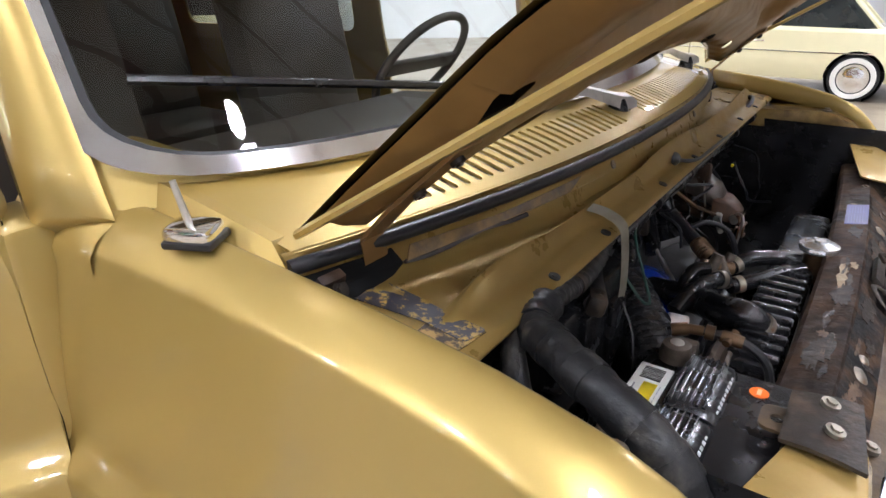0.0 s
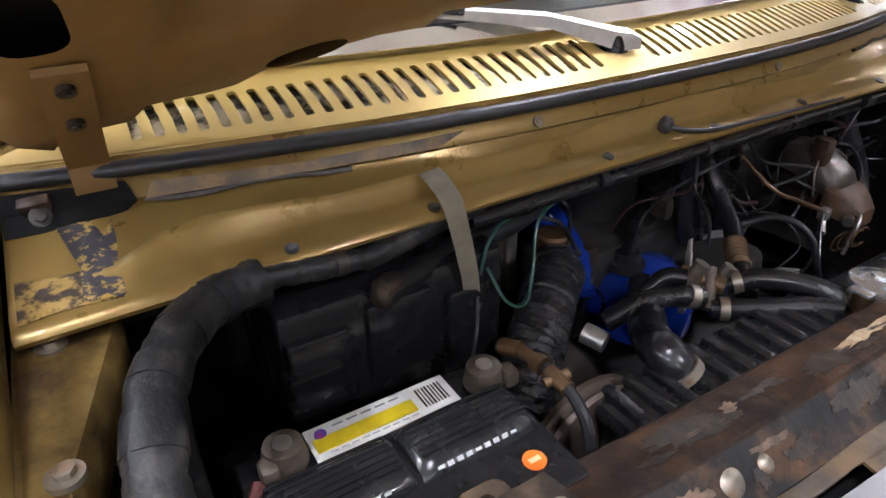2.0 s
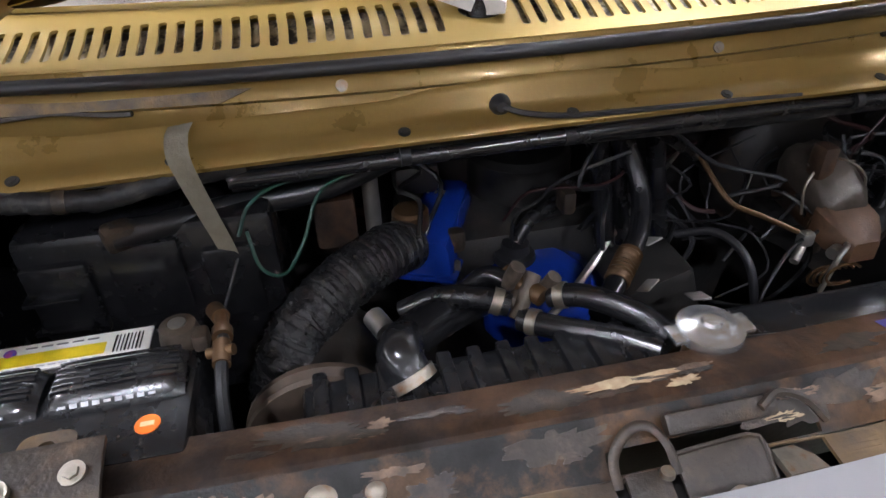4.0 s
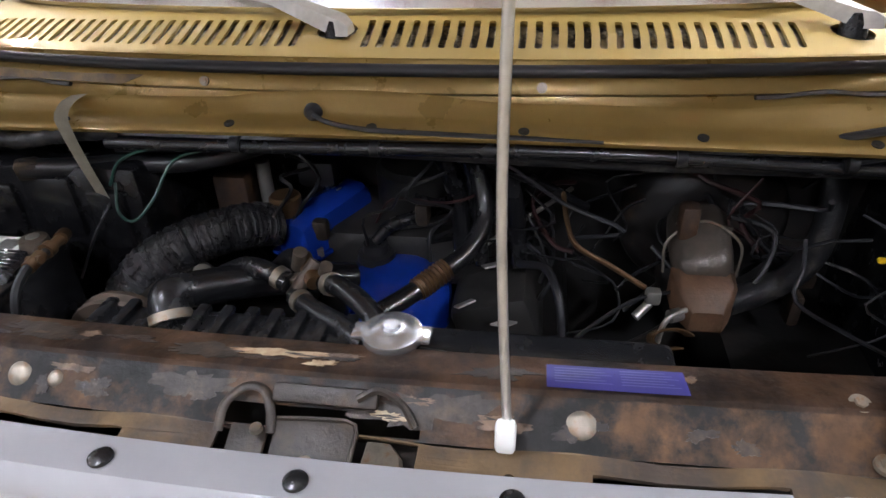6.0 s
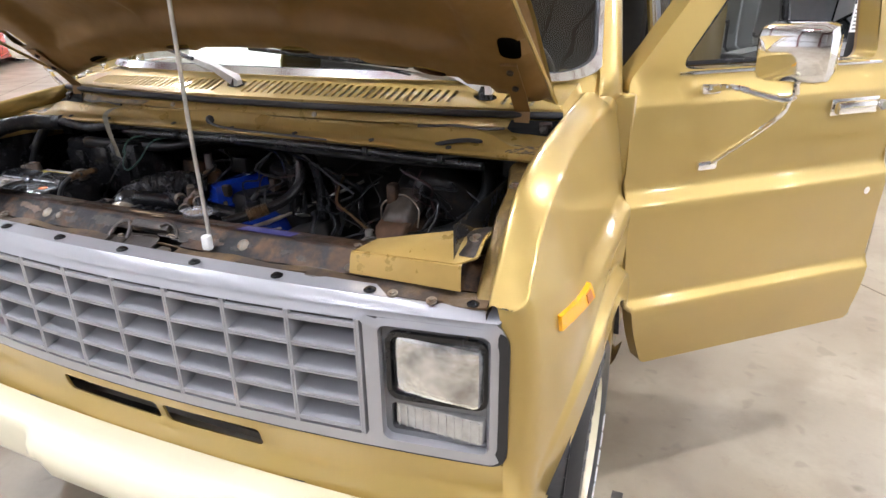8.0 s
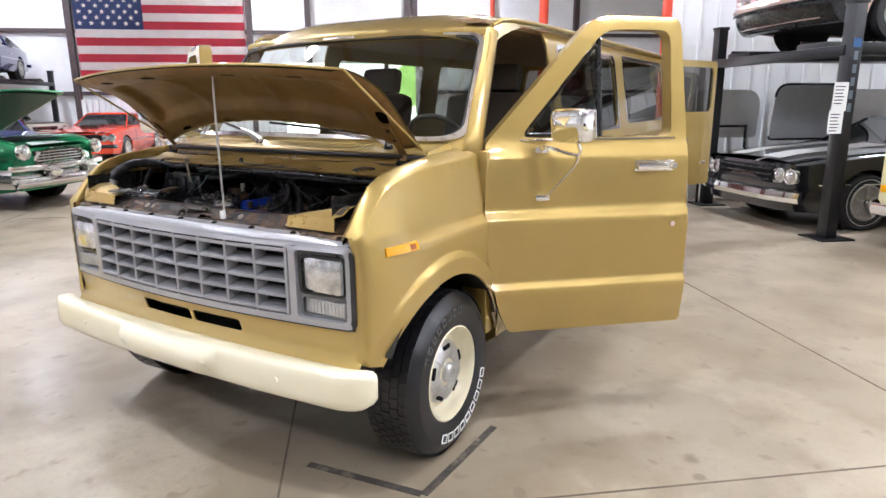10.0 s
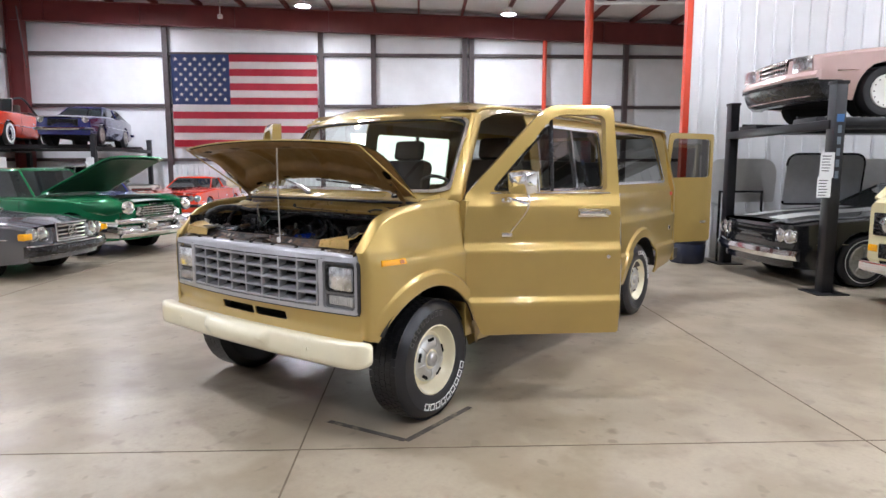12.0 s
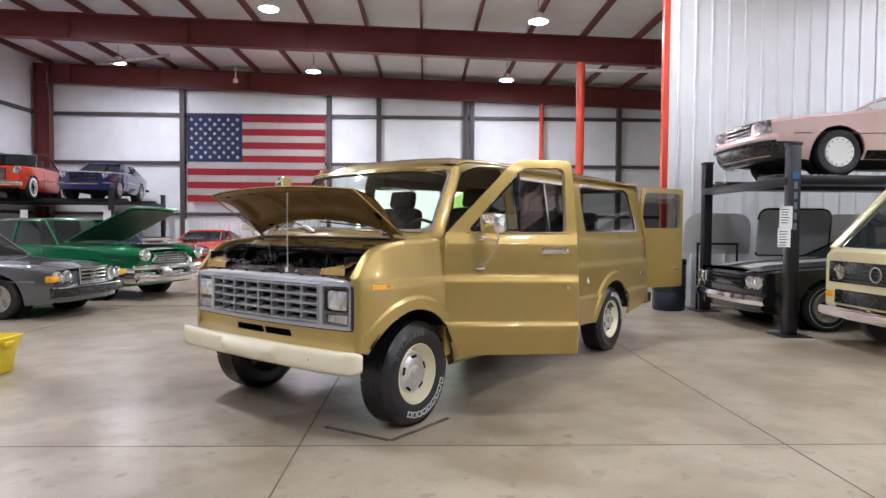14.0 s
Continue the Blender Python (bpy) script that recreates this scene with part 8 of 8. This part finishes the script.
def low_fascia(c):
    rows = []
    for k in range(15):
        y = -1 + 2 * k / 14
        x = 0.115 - 0.16 * abs(y) ** 3.5
        rows.append([Vector((x - d, y * 0.90, z)) for d, z in ((0.0, 0.46), (0.0, 0.41), (0.05, 0.30), (0.14, 0.22), (0.3, 0.22), (0.3, 0.46))])
    part("lower_fascia", L(rows), BLACKP, c, "black lower bumper fascia")
    part("bumper_strip", T([(0.135 - 0.16 * abs(y) ** 3.5, y * 0.91, 0.47) for y in [-1 + 0.125 * k for k in range(17)]], 0.016, 6, 1), BLACKP, c)


def bumper_trim(c):
    part("bumper_chrome", T([(0.165 - 0.16 * abs(y) ** 3.5, y * 0.87, 0.475) for y in [-1 + 0.125 * k for k in range(17)]], 0.014, 6, 1), CHROME, c)
    part("grille_frame", T([(0.06, y, z) for y, z in ((-0.33, 0.50), (0.33, 0.50), (0.33, 0.75), (-0.33, 0.75), (-0.33, 0.50))], 0.016, 6, 1), CHROME, c)
    star(c)


car("roadster", "dark grey two-seat roadster with amber lamps and black bumper", at(-5.55, -4.2, 0, 84), paint("dark_grey_metal", (0.15, 0.155, 0.17), 0.6), 4.4, 1.79, 0.2, (-0.85, -3.3), 0.31, [(0, 0.72), (-0.5, 0.80), (-1.6, 0.88), (-3.2, 0.90), (-4.4, 0.82)], (-1.55, -2.05, -2.9, -3.4, 1.27), "spoke", ((0.55, 0.62, 0.09, "round"), (0.72, 0.62, 0.08, "round"), (0.85, 0.61, 0.085, "amber")), (0.62, 0.5, 0.74, 4, CHROME, 0), (0.40, 0.16, BLACKP, 0.12), roof=False, extra=bumper_trim)
car("green_classic", "bright metallic green fifties car, hood up, heavy chrome bumper", at(-8.0, -3.95, 0, 75), paint("emerald_metal", (0.008, 0.20, 0.075), 0.45), 5.3, 2.0, 0.24, (-0.95, -4.1), 0.36, [(0, 0.92), (-0.4, 0.97), (-1.9, 1.03), (-3.6, 1.04), (-5.3, 1.0)], (-1.85, -2.35, -3.5, -4.05, 1.55), "whitewall", (), (1.05, 0.60, 0.86, 6, CHROME, 9), (0.45, 0.20, CHROME, 0.10), hood=paint("emerald_hood", (0.01, 0.24, 0.09), 0.4), hood_open=25, extra=round_nose)
car("muscle_car", "bright red muscle coupe with black hood scoop", at(-15.3, -6.5, 0, 0), paint("bright_red", (0.74, 0.05, 0.015)), 4.75, 1.86, 0.2, (-0.9, -3.65), 0.33, [(0, 0.80), (-0.4, 0.86), (-1.6, 0.95), (-3.4, 0.98), (-4.75, 0.9)], (-1.5, -2.15, -3.0, -4.0, 1.30), "spoke", ((0.62, 0.66, 0.085, "round"), (0.8, 0.66, 0.085, "round")), (1.1, 0.55, 0.76, 5, BLACKP, 0), (0.44, 0.10, BLACKP, 0.06), extra=lambda c: part("hood_scoop", B((-1.0, 0, 0.95), (0.6, 0.45, 0.10), 0.03), BLACKP, c))
car("blue_car", "dark blue coupe parked behind the green car", at(-12.4, -7.0, 0, 30), paint("dark_blue", (0.02, 0.035, 0.22)), 4.6, 1.8, 0.2, (-0.9, -3.5), 0.32, [(0, 0.80), (-1.5, 0.92), (-4.6, 0.9)], (-1.5, -2.1, -3.0, -3.9, 1.30), "spoke", ((0.65, 0.66, 0.085, "round"),), (1.0, 0.55, 0.74, 4, CHROME, 0), (0.46, 0.1, CHROME, 0.08))
car("white_classic", "cream white old sedan in the far row", at(-18.2, -8.6, 0, 60), paint("ivory", (0.72, 0.70, 0.62)), 4.8, 1.85, 0.25, (-0.9, -3.7), 0.36, [(0, 1.0), (-1.5, 1.08), (-4.8, 1.0)], (-1.5, -1.95, -3.3, -3.9, 1.68), "whitewall", ((0.65, 0.8, 0.1, "round"),), (0.8, 0.6, 0.9, 5, CHROME, 0), (0.5, 0.14, CHROME, 0.1))
car("red_convertible", "bright red convertible with black top on the lift", at(-15.3, -12.35, 2.3, 10), paint("orange_red", (0.66, 0.05, 0.012)), 4.5, 1.8, 0.25, (-0.85, -3.4), 0.35, [(0, 0.98), (-1.5, 1.05), (-4.5, 1.0)], (-1.5, -1.9, -3.0, -3.4, 1.50), "whitewall", ((0.72, 0.84, 0.1, "round"),), (0.9, 0.5, 0.9, 9, CHROME, 0), (0.42, 0.14, CHROME, 0.12), roof=False)
car("purple_wagon", "purple-blue sports wagon raised on the lift", at(-15.6, -9.65, 2.3, 9), paint("violet_blue", (0.018, 0.022, 0.13), 0.3), 4.35, 1.7, 0.22, (-0.8, -3.25), 0.32, [(0, 0.78), (-0.5, 0.86), (-1.5, 0.92), (-3.2, 0.95), (-4.35, 0.88)], (-1.35, -1.95, -3.3, -4.15, 1.28), "spoke", ((0.62, 0.72, 0.085, "round"),), (0.85, 0.52, 0.74, 5, BLACKP, 0), (0.45, 0.09, CHROME, 0.07))
PINK = paint("rose_metal", (0.70, 0.50, 0.46), 0.2)
car("pink_sedan", "pale pink eighties luxury coupe raised on a four-post lift", at(-4.83, 5.93, 2.17, -90), PINK, 4.85, 1.85, 0.22, (-0.92, -3.65), 0.32, [(0, 0.78), (-0.5, 0.84), (-1.7, 0.95), (-3.6, 0.98), (-4.85, 0.95)], (-1.65, -2.45, -3.3, -3.9, 1.36), "disc", ((0.62, 0.68, 0.15, "rect"),), (0.7, 0.60, 0.78, 3, CHROME, 12), (0.52, 0.13, PINK, 0.09), lower=BLACKP, extra=low_fascia)
car("black_coupe", "black seventies coupe with silver hood stripes under the lift", at(-4.75, 5.72, 0, -87), paint("gloss_black", (0.012, 0.012, 0.013)), 4.9, 1.92, 0.2, (-0.95, -3.8), 0.34, [(0, 0.82), (-0.4, 0.88), (-1.7, 0.97), (-3.6, 1.0), (-4.9, 0.93)], (-1.65, -2.3, -3.3, -4.2, 1.33), "letter", ((0.60, 0.66, 0.085, "round"), (0.78, 0.66, 0.085, "round")), (1.05, 0.56, 0.76, 3, BLACKP, 0), (0.42, 0.15, CHROME, 0.10), stripe=mat("silver_stripe", (0.5, 0.5, 0.47), 0.3))
car("pale_yellow_classic", "pale yellow fifties sedan with whitewall tyres", at(2.65, 10.06, 0, 143), paint("pale_yellow", (0.76, 0.71, 0.46)), 4.9, 1.75, 0.25, (-1.0, -3.8), 0.30, [(0, 0.88), (-1.5, 0.94), (-4.9, 0.9)], (-1.55, -2.05, -3.4, -4.0, 1.55), "whitewall", ((0.7, 0.75, 0.1, "round"),), (1.0, 0.5, 0.8, 6, CHROME, 0), (0.45, 0.16, CHROME, 0.12))

# four-post lifts
def lift(name, u0, u1, v0, v1, deck, label, postz=2.55):
    l = thing(name, label, "car lift", "car lifts")
    LIFT = mat("lift_black", (0.009, 0.009, 0.011), 0.35, 0.1, vary=0.15) if "lift_black" not in bpy.data.materials else bpy.data.materials["lift_black"]
    for u in (u0, u1):
        for v in (v0, v1):
            p = part("post", bbox(u - 0.075, u + 0.075, v - 0.07, v + 0.07, 0, postz, 0.01), LIFT, l)
            part("foot_plate", bbox(u - 0.2, u + 0.2, v - 0.2, v + 0.2, 0, 0.015), LIFT, p, smooth=False)
            part("post_cap", bbox(u - 0.085, u + 0.085, v - 0.08, v + 0.08, postz - 0.03, postz + 0.01, 0.004), LIFT, p)
    for v in (v0, v1):
        part("cross_beam", bbox(u0, u1, v - 0.09, v + 0.09, deck - 0.17, deck - 0.06, 0.01), LIFT, l)
    for u in (u0 + (u1 - u0) * 0.22, u0 + (u1 - u0) * 0.78):
        rw = part("runway", bbox(u - 0.25, u + 0.25, v0 - 0.05, v1 + 0.05, deck - 0.12, deck, 0.01), LIFT, l)
        part("runway_lip", bbox(u - 0.26, u - 0.235, v0, v1, deck, deck + 0.04), LIFT, rw, smooth=False)
        for k in range(8):
            part("deck_tread", bbox(u - 0.22, u + 0.22, v0 + 0.1 + 0.1 * k, v0 + 0.13 + 0.1 * k, deck, deck + 0.008), STEEL, rw, smooth=False)
    return l


lf = lift("car_lift", -6.1, -3.58, 6.0, 10.4, 2.17, "black four-post car lift with paper notices on a post")
# maker's name on the near post as plain pale bars, notices
for k in range(5):
    part("name_bar", bbox(-3.5035, -3.5, 5.978, 6.022, 1.95 - 0.135 * k, 2.04 - 0.135 * k), mat("pale_blue_print", (0.13, 0.16, 0.19), 0.5) if k == 0 else bpy.data.materials["pale_blue_print"], lf, smooth=False)
part("logo_patch", bbox(-3.5035, -3.5, 5.955, 6.045, 2.08, 2.17), mat("logo_blue", (0.02, 0.10, 0.26), 0.5), lf, smooth=False)
PAPER = mat("paper_sheet", (0.80, 0.80, 0.78), 0.6, vary=0.03)
for z0, z1, dv in ((1.42, 1.72, -0.01), (1.18, 1.43, -0.03)):
    sheet = solo("paper_notice", bbox(-3.4995, -3.496, 5.80 + dv, 5.97 + dv, z0, z1), PAPER, "white paper notice taped to the lift post", "paper", "paper notices", smooth=False)
    for k in range(6):
        part("text_bar", bbox(-3.4955, -3.495, 5.82 + dv, 5.93 + dv - 0.01 * (k % 3), z1 - 0.05 - 0.035 * k, z1 - 0.04 - 0.035 * k), LOOM, sheet, smooth=False)
lift("car_lift", -19.9, -15.9, -13.3, -8.95, 2.3, "black four-post car lift carrying two cars", 2.6)
for u, v in ((-15.75, -11.6), (-15.75, -9.0)):
    solo("paper_notice", bbox(u + 0.02, u + 0.025, v - 0.12, v + 0.12, 1.35, 1.9), PAPER, "white paper notice hung on the far lift", "paper", "paper notices", smooth=False)

# raised hood leaning behind the black coupe
bm = skin(rounded([(-0.62, 0), (0.62, 0), (0.62, 0.78), (-0.62, 0.78)], [0.05, 0.05, 0.18, 0.18]), [], lambda a, z: bp(-5.85 + 0.12 * z, 7.35 + a, 0.98 + z), 0.15, thick=0.02)
hd = solo("loose_hood", bm, mat("grey_primer", (0.42, 0.43, 0.44), 0.5, vary=0.06), "grey unpainted hood propped up beyond the black coupe", "car hood")
part("rim", T([bp(-5.835 + 0.12 * z, 7.35 + a, 0.98 + z) for a, z in rounded([(-0.62, 0), (0.62, 0), (0.62, 0.78), (-0.62, 0.78)], [0.05, 0.05, 0.18, 0.18])], 0.018, 6, 1), BLACKP, hd)
for v_, u_ in ((6.35, -6.45), (8.75, -6.4)):
    solo("loose_hood", skin(rounded([(-0.6, 0), (0.6, 0), (0.6, 0.72), (-0.6, 0.72)], [0.05, 0.05, 0.3, 0.3]), [], lambda a, z: bp(u_ + 0.10 * z - 0.04 * (a / 0.6) ** 2, v_ + a, 0.98 + z), 0.12, thick=0.02), mat("pale_hood_paint", (0.62, 0.62, 0.60), 0.35, vary=0.05, coat=0.5) if "pale_hood_paint" not in bpy.data.materials else bpy.data.materials["pale_hood_paint"], "pale painted car hood leaning against the wall", "car hood", "loose hoods")
for v in (5.9, 6.6):
    solo("stand_post", C(bp(-6.2, v, 0), bp(-6.2, v, 1.18), 0.02), BLACKP, "thin black stand post by the wall", "stand", "stand posts")
solo("stand_bar", C(bp(-6.2, 5.9, 1.16), bp(-6.2, 6.6, 1.16), 0.018), BLACKP, "thin black rail between stand posts", "stand")

# bin, crate, barrel bits
tb = thing("trash_barrel", "dark blue plastic trash barrel by the partition corner", "barrel")
part("drum", R([(0, 0.0), (0.25, 0.0), (0.27, 0.03), (0.285, 0.3), (0.27, 0.32), (0.285, 0.34), (0.285, 0.62), (0.27, 0.64), (0.285, 0.66), (0.28, 0.86), (0.255, 0.88), (0.25, 0.84), (0, 0.84)], "z", bp(-6.25, 5.42, 0), 32), mat("dark_blue_plastic", (0.012, 0.016, 0.035), 0.4, vary=0.15), tb)
part("bag_edge", R([(0.288, 0.80), (0.296, 0.85), (0.285, 0.89), (0.25, 0.885)], "z", bp(-6.25, 5.42, 0), 24), BLACKP, tb)
yb = thing("yellow_bin", "bright yellow plastic tub on the floor", "bin")
rows = []
for z, k in ((0.0, 0.82), (0.02, 0.85), (0.30, 1.0), (0.31, 1.06), (0.345, 1.07), (0.345, 0.97), (0.06, 0.82)):
    rows.append([bp(-1.35 + a * 0.24 * k, -3.1 + b * 0.33 * k, z) for a, b in rounded([(-1, -1), (1, -1), (1, 1), (-1, 1)], 0.25)])
part("tub", L(rows), YELLOW, yb)
for b in (-1, 1):
    part("grip", bbox(-1.42, -1.28, -3.1 + b * 0.35 - 0.02, -3.1 + b * 0.35 + 0.02, 0.27, 0.31, 0.008), YELLOW, yb)

# cream camper van
cp = thing("camper_van", "cream and black box-shaped camper van with chrome bumper", "van")
CAMP = paint("camper_cream", (0.70, 0.63, 0.38))
Mc = at(-2.3, 6.24, 0, -89)


def camp_loft(bm_mat, nm, secs):
    rows = []
    for x, hw_, z0, z1 in secs:
        rows.append([Mc @ Vector((x, y, z)) for y, z in rounded([(-hw_, z0), (hw_, z0), (hw_, z1), (-hw_, z1)], 0.09)])
    return part(nm, L(rows), bm_mat, cp, angle=40)


camp_loft(CAMP, "lower_body", [(-4.4, 0.90, 0.35, 1.18), (-4.3, 0.92, 0.30, 1.20), (-0.3, 0.92, 0.30, 1.20), (-0.06, 0.91, 0.34, 1.19), (0.0, 0.88, 0.38, 1.14)])
camp_loft(CAMP, "upper_body", [(-4.35, 0.86, 1.15, 1.92), (-1.0, 0.86, 1.15, 1.95), (-0.75, 0.85, 1.15, 1.90)])
part("windshield", L([[Mc @ Vector((x, y, z)) for y in (-0.8, 0.8)] for x, z in ((-0.10, 1.2), (-0.72, 1.86))], closed=False), CARGLASS, cp)
for s in (1, -1):
    part("pillar", T([Mc @ Vector((-0.06, s * 0.85, 1.17)), Mc @ Vector((-0.74, s * 0.80, 1.90))], 0.05, 8), CAMP, cp)
    part("side_glass", L([[Mc @ Vector((x, s * 0.875, z)) for z in (1.24, 1.8)] for x in (-0.75, -1.6)] + [[Mc @ Vector((-3.9, s * 0.875, z)) for z in (1.24, 1.8)]], closed=False), CARGLASS, cp)
    hl = part("headlight", R([(0, 0.03), (0.07, 0.025), (0.10, 0.0), (0.10, -0.05)], "x", seg=20), LENS, cp)
    hl.matrix_basis = Mc @ Matrix.Translation((0.01, s * 0.62, 0.90))
    for x in (-0.75, -3.2):
        w = part("tyre", R([(0.0, 0.1), (0.19, 0.1), (0.2, 0.11), (0.30, 0.1), (0.32, 0.06), (0.32, -0.08), (0.0, -0.08)], "y", seg=28), TYRE, cp)
        w.matrix_basis = Mc @ Matrix.Translation((x, s * 0.82, 0.32)) @ Matrix.Rotation(0 if s > 0 else math.pi, 4, "Z")
    tl = part("turn_lamp", B((-0.02, s * 0.80, 0.62), (0.06, 0.14, 0.08), 0.01, Mc), AMBER, cp)
part("upper_grille", B((0.0, 0, 0.90), (0.03, 1.62, 0.26), 0.012, Mc), BLACKP, cp)
part("lower_grille", B((0.0, 0, 0.60), (0.03, 1.40, 0.17), 0.012, Mc), BLACKP, cp)
for k in range(5):
    part("grille_bar", B((0.012, 0, 0.80 + 0.045 * k), (0.02, 1.5, 0.008), 0, Mc), TRIM_DARK, cp)
bd_ = part("badge_ring", R([(0.085 + 0.008 * math.cos(a), 0.008 * math.sin(a)) for a in [k * math.pi / 4 for k in range(9)]], "x", seg=24), STEEL, cp)
bd_.matrix_basis = Mc @ Matrix.Translation((0.025, 0, 0.90))
part("bumper", L([[Mc @ Vector((x, y, z)) for x, z in ((0.06 - d, 0.50), (0.13 - d, 0.48), (0.14 - d, 0.42), (0.12 - d, 0.36), (0.05 - d, 0.34))] for y, d in ((-0.94, 0.12), (-0.85, 0.02), (0, 0), (0.85, 0.02), (0.94, 0.12))]), CHROME, cp)
